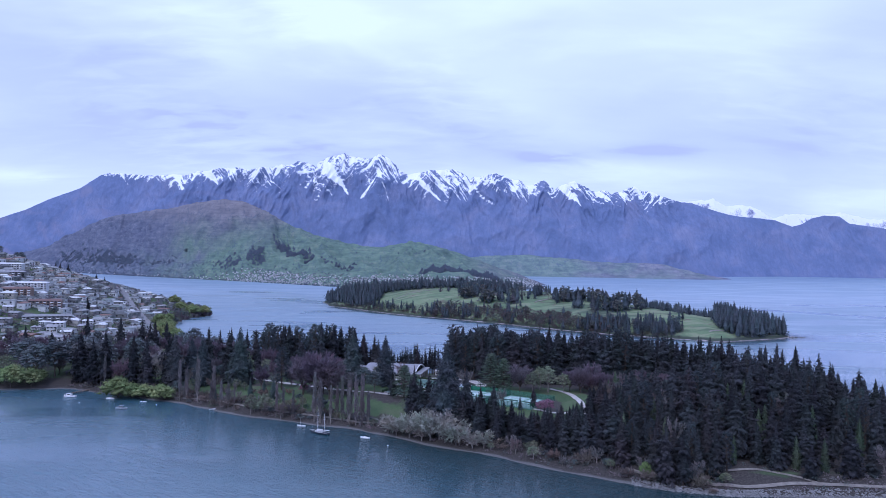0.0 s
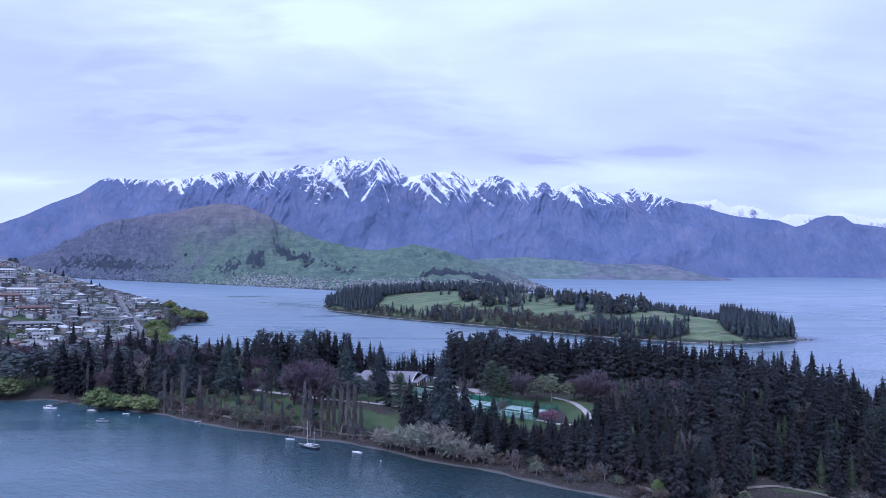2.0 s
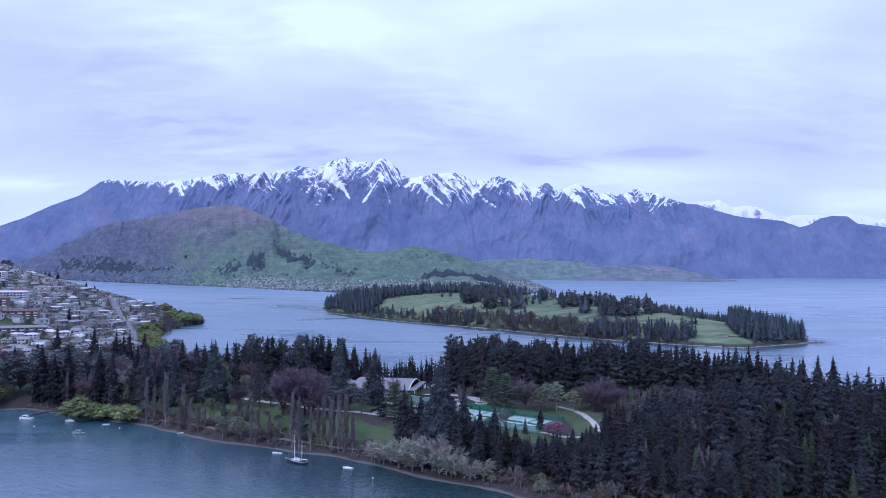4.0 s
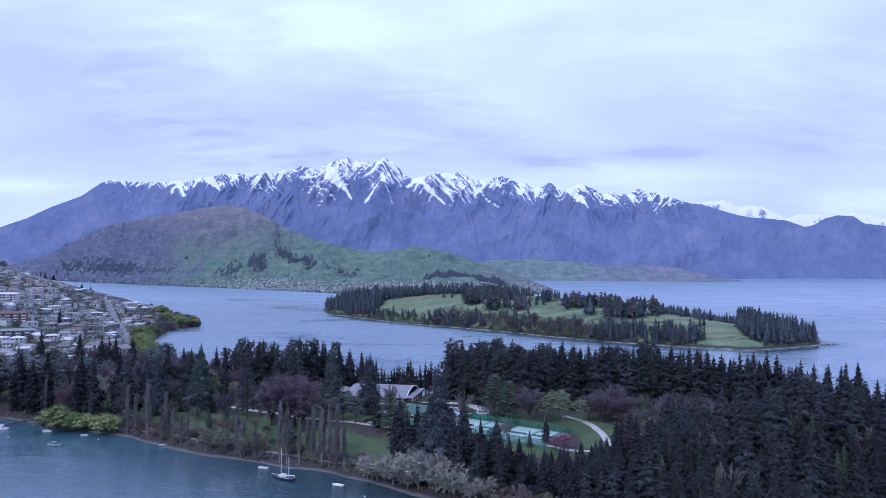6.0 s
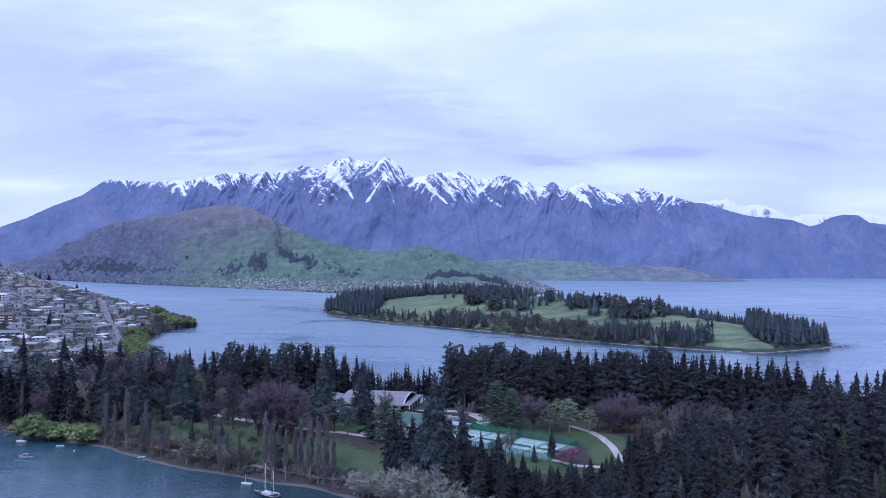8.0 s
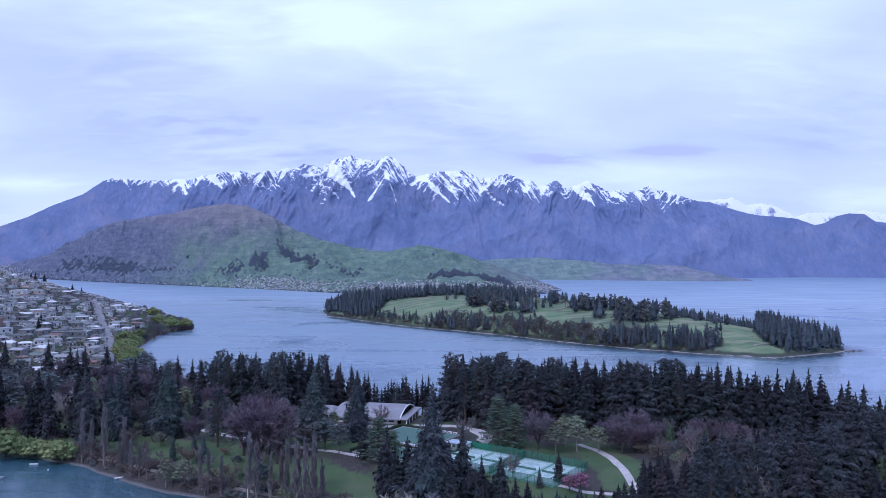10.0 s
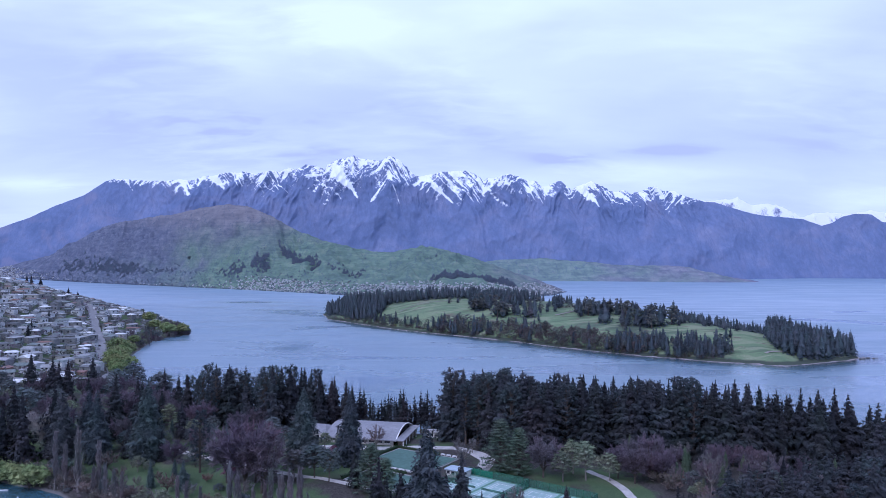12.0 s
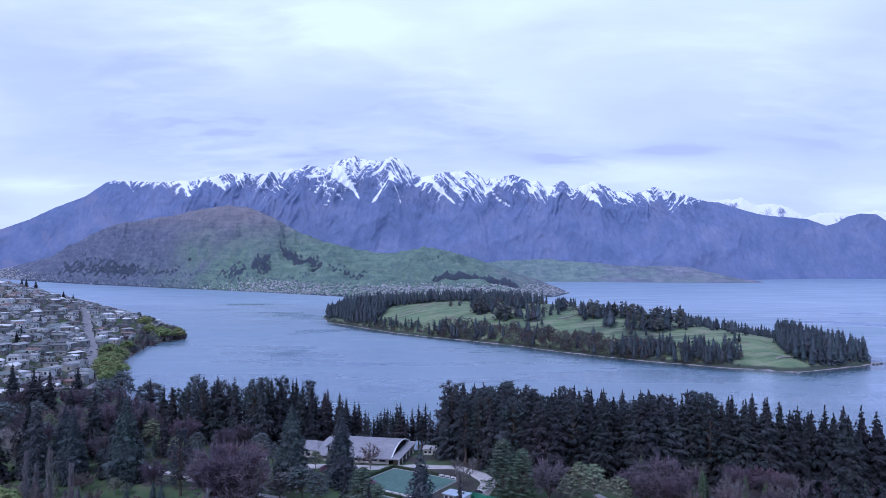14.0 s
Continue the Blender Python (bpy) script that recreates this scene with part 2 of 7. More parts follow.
def land_material():
    m, nt, b = blank("park_and_town_ground")
    pos = nt.nodes.new("ShaderNodeNewGeometry").outputs["Position"]
    sep = nt.nodes.new("ShaderNodeSeparateXYZ")
    nt.links.new(pos, sep.inputs[0])
    cover = nt.nodes.new("ShaderNodeAttribute")
    cover.attribute_name = "litter"
    broad = noise_node(nt, pos, 0.05, 4)
    grain = noise_node(nt, pos, 1.2, 4, 0.7)
    grass = ramp_node(nt, broad, [(0.3, (0.054, 0.086, 0.044)), (0.5, (0.075, 0.115, 0.054)), (0.72, (0.106, 0.118, 0.072))])
    soil = ramp_node(nt, grain, [(0.3, (0.032, 0.030, 0.028)), (0.7, (0.085, 0.077, 0.070))])
    edge = calc(nt, "ADD", cover.outputs["Fac"], calc(nt, "MULTIPLY", calc(nt, "SUBTRACT", broad, 0.5), 1.2))
    col = mix_node(nt, range_node(nt, edge, 0.35, 0.6), grass, soil)
    stones = ramp_node(nt, noise_node(nt, pos, 2.5, 3, 0.8), [(0.3, (0.075, 0.074, 0.072)), (0.7, (0.19, 0.186, 0.18))])
    shore = calc(nt, "ADD", sep.outputs[2], calc(nt, "MULTIPLY", calc(nt, "SUBTRACT", broad, 0.5), 1.6))
    col = mix_node(nt, range_node(nt, shore, 0.3, 0.8, 1.0, 0.0), col, stones)
    col = mix_node(nt, 0.6, col, ramp_node(nt, grain, [(0.25, (0.583, 0.600, 0.617)), (0.75, (1.3, 1.3, 1.3))]), "MULTIPLY")
    nt.links.new(col, b.inputs["Base Color"])
    b.inputs["Roughness"].default_value, b.inputs["Specular IOR Level"].default_value = 0.95, 0.15
    bump_node(nt, b, grain, 0.5, 0.2)
    return m


def golf_material():
    m, nt, b = blank("golf_course_turf")
    pos = nt.nodes.new("ShaderNodeNewGeometry").outputs["Position"]
    sep = nt.nodes.new("ShaderNodeSeparateXYZ")
    nt.links.new(pos, sep.inputs[0])
    broad = noise_node(nt, pos, 0.012, 4, 0.55, (1, 0.6, 1), 0.4)
    mid = noise_node(nt, pos, 0.06, 4)
    grain = noise_node(nt, pos, 0.5, 3, 0.7)
    turf = ramp_node(nt, broad, [(0.32, (0.086, 0.118, 0.082)), (0.48, (0.130, 0.196, 0.104)), (0.60, (0.176, 0.232, 0.128)), (0.74, (0.185, 0.182, 0.130))])
    strip = noise_node(nt, pos, 0.035, 3, 0.5, (0.35, 1.6, 1), 1.2)
    turf = mix_node(nt, range_node(nt, strip, 0.52, 0.62, 0.0, 0.7), turf, (0.226, 0.250, 0.160))
    turf = mix_node(nt, range_node(nt, strip, 0.36, 0.46, 0.6, 0.0), turf, (0.080, 0.103, 0.068))
    col = mix_node(nt, range_node(nt, mid, 0.58, 0.70), turf, (0.138, 0.122, 0.093))
    stones = ramp_node(nt, noise_node(nt, pos, 1.0, 3, 0.8), [(0.3, (0.170, 0.147, 0.145)), (0.7, (0.446, 0.392, 0.395))])
    shore = calc(nt, "ADD", sep.outputs[2], calc(nt, "MULTIPLY", calc(nt, "SUBTRACT", mid, 0.5), 3.0))
    col = mix_node(nt, range_node(nt, shore, 2.6, 4.6, 1.0, 0.0), col, (0.055, 0.070, 0.052))
    col = mix_node(nt, range_node(nt, shore, 0.3, 0.55, 1.0, 0.0), col, stones)
    col = mix_node(nt, 0.5, col, ramp_node(nt, grain, [(0.25, (0.743, 0.686, 0.727)), (0.75, (1.25, 1.25, 1.25))]), "MULTIPLY")
    nt.links.new(col, b.inputs["Base Color"])
    b.inputs["Roughness"].default_value, b.inputs["Specular IOR Level"].default_value = 0.95, 0.15
    bump_node(nt, b, grain, 0.4, 0.4)
    return m


def hill_material(name, haze_tint, dry_east=1.05, slope=0.0022):
    m, nt, b = blank(name)
    pos = nt.nodes.new("ShaderNodeNewGeometry").outputs["Position"]
    sep = nt.nodes.new("ShaderNodeSeparateXYZ")
    nt.links.new(pos, sep.inputs[0])
    broad = noise_node(nt, pos, 0.0032, 5, 0.6, (1, 1, 1), 0.5)
    mid = noise_node(nt, pos, 0.02, 5, 0.65)
    grain = noise_node(nt, pos, 0.09, 4, 0.7)
    green = ramp_node(nt, mid, [(0.3, (0.100, 0.140, 0.110)), (0.52, (0.146, 0.204, 0.138)), (0.75, (0.212, 0.244, 0.166))])
    brown = ramp_node(nt, mid, [(0.28, (0.112, 0.116, 0.134)), (0.52, (0.178, 0.170, 0.172)), (0.78, (0.262, 0.240, 0.224))])
    crag = ramp_node(nt, noise_node(nt, pos, 0.03, 6, 0.68, (1, 0.6, 1.4), 1.0), [(0.30, (0.066, 0.076, 0.104)), (0.5, (0.120, 0.128, 0.158)), (0.66, (0.185, 0.186, 0.206)), (0.78, (0.27, 0.26, 0.27))])
    slant = calc(nt, "ADD", calc(nt, "MULTIPLY", sep.outputs[0], -0.0009), calc(nt, "MULTIPLY", sep.outputs[2], 0.0042))
    east = calc(nt, "ADD", calc(nt, "MULTIPLY", sep.outputs[0], slope), dry_east)
    k = calc(nt, "ADD", calc(nt, "MAXIMUM", slant, east), calc(nt, "MULTIPLY", calc(nt, "SUBTRACT", broad, 0.5), 2.4))
    col = mix_node(nt, range_node(nt, k, 1.3, 2.5), green, brown)
    rocky = calc(nt, "ADD", calc(nt, "MULTIPLY", sep.outputs[0], -0.0022), calc(nt, "MULTIPLY", calc(nt, "SUBTRACT", broad, 0.5), 3.0))
    col = mix_node(nt, range_node(nt, rocky, 2.2, 3.4, 0.0, 0.85), col, crag)
    col = mix_node(nt, calc(nt, "MULTIPLY", range_node(nt, sep.outputs[2], 290.0, 400.0), range_node(nt, broad, 0.35, 0.6, 0.3, 0.75)), col, (0.235, 0.205, 0.188))
    terraces = noise_node(nt, pos, 0.03, 4, 0.6, (0.35, 0.35, 2.6), 0.8)
    col = mix_node(nt, 0.5, col, ramp_node(nt, terraces, [(0.36, (0.72, 0.74, 0.80)), (0.5, (1, 1, 1)), (0.64, (1.25, 1.22, 1.16))]), "MULTIPLY")
    scrub = calc(nt, "MULTIPLY", range_node(nt, grain, 0.58, 0.68), range_node(nt, mid, 0.5, 0.62))
    col = mix_node(nt, calc(nt, "MULTIPLY", scrub, 0.6), col, (0.068, 0.083, 0.095))
    nt.links.new(col, b.inputs["Base Color"])
    b.inputs["Roughness"].default_value, b.inputs["Specular IOR Level"].default_value = 0.95, 0.1
    lines = noise_node(nt, pos, 0.012, 4, 0.6, (1, 0.35, 0.5), 2.0)
    line = calc(nt, "MULTIPLY", range_node(nt, lines, 0.485, 0.5), range_node(nt, lines, 0.515, 0.5))
    col = mix_node(nt, calc(nt, "MULTIPLY", line, 0.6), col, (0.074, 0.098, 0.126))
    # distance haze multiplied into the ground colour
    nt.links.new(mix_node(nt, 1.0, col, haze_tint, "MULTIPLY"), b.inputs["Base Color"])
    bump_node(nt, b, calc(nt, "ADD", mid, calc(nt, "MULTIPLY", grain, 0.22)), 1.0, 16.0)
    return m


# Distance haze is mixed into the rock and tussock colours as violet-blue.
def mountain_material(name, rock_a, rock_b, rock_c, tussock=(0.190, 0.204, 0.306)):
    m, nt, b = blank(name)
    pos = nt.nodes.new("ShaderNodeNewGeometry").outputs["Position"]
    snow = nt.nodes.new("ShaderNodeAttribute")
    snow.attribute_name = "snow"
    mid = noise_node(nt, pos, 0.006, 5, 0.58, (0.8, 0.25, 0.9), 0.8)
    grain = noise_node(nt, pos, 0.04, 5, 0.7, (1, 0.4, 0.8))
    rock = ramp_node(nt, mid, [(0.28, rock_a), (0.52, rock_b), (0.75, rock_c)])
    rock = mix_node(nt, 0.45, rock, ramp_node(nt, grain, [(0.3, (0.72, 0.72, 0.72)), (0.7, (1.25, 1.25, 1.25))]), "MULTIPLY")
    sep = nt.nodes.new("ShaderNodeSeparateXYZ")
    nt.links.new(pos, sep.inputs[0])
    patches = noise_node(nt, pos, 0.0035, 4, 0.6, (1, 0.4, 1.6), 0.8)
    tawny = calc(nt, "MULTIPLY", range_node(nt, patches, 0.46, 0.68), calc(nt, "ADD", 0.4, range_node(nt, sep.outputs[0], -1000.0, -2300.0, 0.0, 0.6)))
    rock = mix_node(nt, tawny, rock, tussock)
    gullies = noise_node(nt, pos, 0.008, 5, 0.65, (1.6, 0.3, 0.45), 1.4)
    gully = calc(nt, "MULTIPLY", range_node(nt, gullies, 0.46, 0.5), range_node(nt, gullies, 0.54, 0.5))
    rock = mix_node(nt, calc(nt, "MULTIPLY", gully, 0.4), rock, rock_a)
    crumbs = noise_node(nt, pos, 0.13, 4, 0.7, (1, 0.4, 0.8), 0.4)
    k = calc(nt, "ADD", snow.outputs["Fac"], calc(nt, "MULTIPLY", calc(nt, "SUBTRACT", crumbs, 0.5), 0.6))
    cover = range_node(nt, k, 0.36, 0.70)
    col = mix_node(nt, cover, rock, (0.82, 0.85, 0.90))
    nt.links.new(col, b.inputs["Base Color"])
    b.inputs["Roughness"].default_value, b.inputs["Specular IOR Level"].default_value = 0.9, 0.1
    bump_node(nt, b, grain, 0.6, 9.0)
    return m


WATER = water_material()
LAND, GOLF = land_material(), golf_material()
# faint blue haze painted on the hill, stronger on the farmland behind
HILL, TERRACE = hill_material("hazed_tussock_hill", (0.93, 1.0, 1.15)), hill_material("hazed_farmland", (1.14, 1.14, 1.55), 0.8, 0.0008)
# rock tones blued for haze, the far range likewise
ROCK = mountain_material("hazy_schist", (0.110, 0.150, 0.262), (0.146, 0.186, 0.312), (0.200, 0.226, 0.340))
FAR_ROCK = mountain_material("hazy_far_range", (0.12, 0.14, 0.25), (0.17, 0.19, 0.30), (0.22, 0.24, 0.34))


# ---- the shape of the land ----
def lattice(ix, iy, seed):
    h = (ix * 374761393 + iy * 668265263 + seed * 974634777) & 0x7FFFFFFF
    h = ((h ^ (h >> 13)) * 1274126177) & 0x7FFFFFFF
    return ((h ^ (h >> 16)) & 0xFFFF) / 65535.0


def grain2(x, y, seed=0):
    """Smooth value noise, 0 to 1, on arrays."""
    x, y = np.asarray(x, float), np.asarray(y, float)
    ix, iy = np.floor(x).astype(np.int64), np.floor(y).astype(np.int64)
    fx, fy = x - ix, y - iy
    fx, fy = fx * fx * (3 - 2 * fx), fy * fy * (3 - 2 * fy)
    a, b = lattice(ix, iy, seed), lattice(ix + 1, iy, seed)
    c, d = lattice(ix, iy + 1, seed), lattice(ix + 1, iy + 1, seed)
    return (a * (1 - fx) + b * fx) * (1 - fy) + (c * (1 - fx) + d * fx) * fy


def rough(x, y, octaves=4, seed=0):
    """Several octaves of it, about -1 to 1."""
    out, amp, total = 0.0, 1.0, 0.0
    for k in range(octaves):
        out = out + amp * (grain2(x * 2 ** k + 17 * k, y * 2 ** k - 9 * k, seed + k) * 2 - 1)
        total, amp = total + amp, amp * 0.5
    return out / total


def ridged(x, y, octaves=4, seed=0):
    """Sharp crests, 0 to 1."""
    out, amp, total = 0.0, 1.0, 0.0
    for k in range(octaves):
        n = 1 - np.abs(grain2(x * 2 ** k + 31 * k, y * 2 ** k + 7 * k, seed + k) * 2 - 1)
        out, total, amp = out + amp * n * n, total + amp, amp * 0.5
    return out / total


def smooth(v, a, b):
    s = np.clip((np.asarray(v, float) - a) / (b - a), 0, 1)
    return s * s * (3 - 2 * s)


def inland(x, y, poly):
    """Signed distance from a shoreline, positive on land."""
    x, y = np.asarray(x, float), np.asarray(y, float)
    best, inside = np.full(x.shape, 1e9), np.zeros(x.shape, bool)
    n = len(poly)
    for i in range(n):
        (ax, ay), (bx, by) = poly[i], poly[(i + 1) % n]
        ex, ey = bx - ax, by - ay
        k = np.clip(((x - ax) * ex + (y - ay) * ey) / (ex * ex + ey * ey), 0, 1)
        best = np.minimum(best, np.hypot(x - ax - k * ex, y - ay - k * ey))
        cross = (ay > y) != (by > y)
        inside ^= cross & (x < ex * (y - ay) / (ey if ey else 1e-9) + ax)
    return np.where(inside, best, -best)


# the near shore of the gardens, round their point, along the bay and the town
NEAR_SHORE = [(-1900, 640), (-800, 600), (-500, 575), (-400, 556), (-329, 552), (-286, 560), (-237, 538), (-185, 511),
              (-135, 477), (-104, 458), (-69, 443), (-39, 428), (-18, 412), (1, 395), (28, 379), (52, 357), (77, 339),
              (102, 322), (137, 311), (207, 309), (262, 328), (300, 375), (300, 430), (262, 500), (200, 560),
              (120, 600), (21, 625), (-48, 642), (-120, 655), (-190, 690)]
TOWN_SHORE = [(-250, 760), (-300, 849), (-340, 930), (-358, 992), (-374, 1051), (-415, 1206), (-418, 1280),
              (-400, 1330), (-440, 1420), (-566, 1640), (-728, 1862), (-950, 2060), (-1300, 2250), (-1900, 2400)]
GOLF_SHORE = [(-226, 1690), (-140, 1565), (-74, 1464), (0, 1376), (74, 1304), (124, 1252), (190, 1162), (240, 1106),
              (284, 1062), (324, 1033), (372, 1003), (423, 972), (456, 988), (501, 1012), (545, 1036), (560, 1046),
              (572, 1075), (560, 1180), (528, 1330), (486, 1480), (430, 1640), (360, 1800), (270, 2000), (120, 2200),
              (-60, 2250), (-200, 2100), (-262, 1860)]


# levelled ground: far left corner, direction, width, depth, height
PADS = [(28, 494, 0.81, -0.586, 70, 34, 14.2), (-6, 542, 0.845, -0.535, 40, 33, 13.2), (-25.3, 511.6, 0.845, -0.535, 40, 33, 12.4), (-88, 586, 0.978, -0.208, 88, 36, 11.6)]


def near_z(x, y):
    """Height of the gardens and the town."""
    x, y = np.asarray(x, float), np.asarray(y, float)
    s = inland(x, y, NEAR_SHORE + TOWN_SHORE) + 3.0 * rough(x / 23, y / 23, 3, 5)
    town = smooth(y, 690, 900) * smooth(-x, 210, 330)
    z = np.where(s > 0, 15.5 * (1 - np.exp(-np.maximum(s, 0) / 42)), s * 0.35)
    hill = np.minimum(0.3 * np.maximum(s, 0), 105) + 0.1 * np.maximum(s - 350, 0)
    z = np.where(s > 0, z * (1 - town) + (np.minimum(hill, 145) + 1.2 * smooth(s, 0, 10)) * town, z)
    z = z + 7 * np.exp(-(((x - 170) / 75) ** 2 + ((y - 420) / 65) ** 2)) * smooth(s, 5, 60)
    z = z + 0.5 * rough(x / 14, y / 14, 3, 9) * smooth(s, 0, 15)
    for px, py, ux, uy, w, d, level in PADS:
        a, b = (x - px) * ux + (y - py) * uy, -((y - py) * ux - (x - px) * uy)
        out = np.maximum(np.maximum(-a, a - w), np.maximum(-b, b - d))
        z = z + (level - z) * smooth(-out, -14, -1.5)
    return z


def golf_z(x, y):
    """Height of the golf peninsula."""
    x, y = np.asarray(x, float), np.asarray(y, float)
    s = inland(x, y, GOLF_SHORE) + 5.0 * rough(x / 40, y / 40, 3, 25)
    z = np.where(s > 0, (36 + 18 * smooth(y - 0.5 * x, 850, 1500)) * (1 - np.exp(-np.maximum(s, 0) / 95)), s * 0.3)
    return z + 3.5 * rough(x / 90, y / 90, 3, 29) * smooth(s, 10, 90)


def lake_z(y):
    return 82 * np.clip((np.asarray(y, float) - 2304) / 2373, 0, 1.2) ** 1.93


HILL_X = [-2700, -2278, -2100, -1960, -1828, -1680, -1500, -1400, -1305, -1192, -1008, -908, -737, -565, -393, -222, -50, 65, 295, 410, 525, 620]
HILL_Z = [108, 179, 240, 292, 336, 360, 379, 391, 400, 412, 431, 414, 329, 253, 211, 189, 225, 200, 135, 95, 53, 10]
FAR_SHORE = [(-3600, 4700), (-2735, 4300), (-2106, 3920), (-1709, 3700), (-1342, 3520), (-985, 3330), (-730, 3180), (-487, 3010),
             (-376, 2920), (-262, 2830), (-100, 2760), (100, 2740), (330, 2790), (480, 2950), (560, 3150), (545, 3400), (500, 3800)]
TERRACE_X = [137, 394, 653, 944, 1107, 1367, 1497, 1726, 1928, 2050]
TERRACE_Z = [131, 168, 173, 155, 137, 138, 129, 75, 40, 20]


def hill_z(x, y):
    """Height of the grassy hill beyond the arm of the lake, with the suburb along its foot."""
    x, y = np.asarray(x, float), np.asarray(y, float)
    sx, sy = [p[0] for p in FAR_SHORE], [p[1] for p in FAR_SHORE]
    foot = np.interp(x, sx[:15], sy[:15])
    crest_y = 3620 + 0 * x
    crest_y = np.maximum(crest_y, foot + 260)
    w = lake_z(foot)
    top = np.interp(x + 14 * rough(x / 60, 0 * x, 3, 3), HILL_X, HILL_Z) + 5 * rough(x / 40, 0 * x, 3, 4)
    k = (y - foot) / (crest_y - foot)
    rise = np.where(k < 1, 0.16 * smooth(k, 0, 0.25) + 0.84 * smooth(k, 0.12, 1.06) ** 1.05, 1 - 0.5 * (k - 1))
    gully = ridged(x / 170 + 0.5 * rough(x / 90, y / 90, 2, 8), y / 420, 4, 12)
    z = w + np.maximum(top - w, 2) * np.clip(rise, -0.5, 1.0)
    z = z + (gully - 0.55) * 110 * smooth(k, 0.15, 0.5) * smooth(1.05 - k, 0, 0.25) * np.clip((top - w) / 300, 0, 1)
    fold = ridged((x + 0.5 * y) / 75 + 0.6 * rough(x / 70, y / 70, 2, 9), y / 200, 3, 16)
    z = z + (fold - 0.5) * 34 * smooth(k, 0.12, 0.4) * smooth(1.05 - k, 0, 0.2) * np.clip((top - w) / 250, 0, 1)
    z = z + 6 * rough(x / 45, y / 45, 4, 14) * smooth(k, 0.1, 0.4) * (k < 1)
    return np.where(k < 0, w + k * 30, z)


# ---- lake, land, hill and mountains ----
def grid_mesh(name, X, Y, Z, material, attr=None):
    """One sheet from three equal arrays, as an object of its own."""
    r, c = X.shape
    me = bpy.data.meshes.new(name)
    idx = np.arange(r * c).reshape(r, c)
    quads = np.stack([idx[:-1, :-1], idx[:-1, 1:], idx[1:, 1:], idx[1:, :-1]], -1).reshape(-1, 4)
    me.vertices.add(r * c)
    me.vertices.foreach_set("co", np.stack([X, Y, Z], -1).astype(np.float32).ravel())
    me.loops.add(quads.size)
    me.loops.foreach_set("vertex_index", quads.astype(np.int32).ravel())
    me.polygons.add(len(quads))
    me.polygons.foreach_set("loop_start", np.arange(0, quads.size, 4, dtype=np.int32))
    me.update(calc_edges=True)
    me.polygons.foreach_set("use_smooth", np.ones(len(quads), bool))
    for key, values in (attr or {}).items():
        me.attributes.new(key, "FLOAT", "POINT").data.foreach_set("value", np.asarray(values, np.float32).ravel())
    me.materials.append(material)
    return new(name, me)


def steps(*runs):
    return np.unique(np.concatenate([np.arange(a, b + 0.01, d) for a, b, d in runs]))


WOOD = [(92, 322), (300, 330), (300, 440), (255, 500), (195, 552), (115, 592), (20, 618), (-130, 648), (-130, 625),
        (15, 590), (60, 520), (110, 500), (112, 440), (40, 430), (-8, 452), (-14, 425), (40, 378)]
LAWNS = [[(-66, 488), (-24, 458), (-10, 440), (-14, 428), (-30, 438), (-58, 456), (-80, 470), (-90, 486)], [(86, 500), (104, 480), (104, 420), (96, 408), (84, 424), (90, 450)],
         [(-62, 518), (-20, 504), (-16, 490), (-44, 494), (-66, 506)], [(140, 331), (176, 329), (178, 319), (142, 319)], [(-170, 540), (-92, 506), (-84, 490), (-120, 490), (-165, 520)],
         [(-46, 556), (-16, 550), (-8, 545), (-30, 530), (-50, 540)], [(36, 448), (64, 428), (98, 408), (92, 402), (62, 414), (30, 438)], [(-140, 492), (-112, 474), (-116, 466), (-146, 486)]]
SUBURB = [(-300, 700), (-1900, 650), (-1900, 2400), (-440, 1420)]

X, Y = np.meshgrid(steps((-1900, -420, 16), (-420, 324, 4)), steps((280, 740, 4), (740, 2440, 12)))
litter = np.clip(0.5 + inland(X, Y, WOOD) / 20, 0, 1) + 0.1 * np.clip(0.5 + inland(X, Y, SUBURB) / 60, 0, 1)
litter = np.maximum(litter, 0.50 + 0.30 * rough(X / 30, Y / 30, 3, 77) - 0.15 * np.clip(0.5 + inland(X, Y, SUBURB) / 60, 0, 1))
for lawn in LAWNS:
    litter = litter * (1 - np.clip(0.5 + inland(X, Y, lawn) / 6, 0, 1)) - 0.25 * np.clip(0.5 + inland(X, Y, lawn) / 6, 0, 1)
litter = np.maximum(litter, 0.75 * smooth(inland(X, Y, NEAR_SHORE + TOWN_SHORE), 26, 12))
tagged(grid_mesh("ground", X, Y, near_z(X, Y), LAND, {"litter": litter}),
       "park lawns, leaf litter and gravel shore rising from lake", "ground", kind="structure")

X, Y = np.meshgrid(steps((-320, 640, 6)), steps((960, 1200, 5), (1200, 2280, 9)))
tagged(grid_mesh("ground", X, Y, golf_z(X, Y), GOLF),
       "rolling green golf course peninsula with pale stony shore", "ground", kind="structure")

X, Y = np.meshgrid(steps((-6000, -3000, 400), (-3000, -900, 100), (-900, -400, 30), (-400, 700, 12), (700, 3000, 100), (3000, 6000, 400)), steps((-1500, 200, 150), (200, 2100, 12), (2100, 2600, 25), (2600, 5000, 60)))
# where the tree reflection is painted: off the gardens, then round the golf shore
lee_reflection = smooth(inland(X, Y, NEAR_SHORE + TOWN_SHORE), -120, -5) * smooth(X, -260, 60) * smooth(-Y, -560, -420)
lee_reflection = np.maximum(lee_reflection, 0.85 * smooth(inland(X, Y, GOLF_SHORE), -55, 2) * smooth(-Y, -1760, -1600))
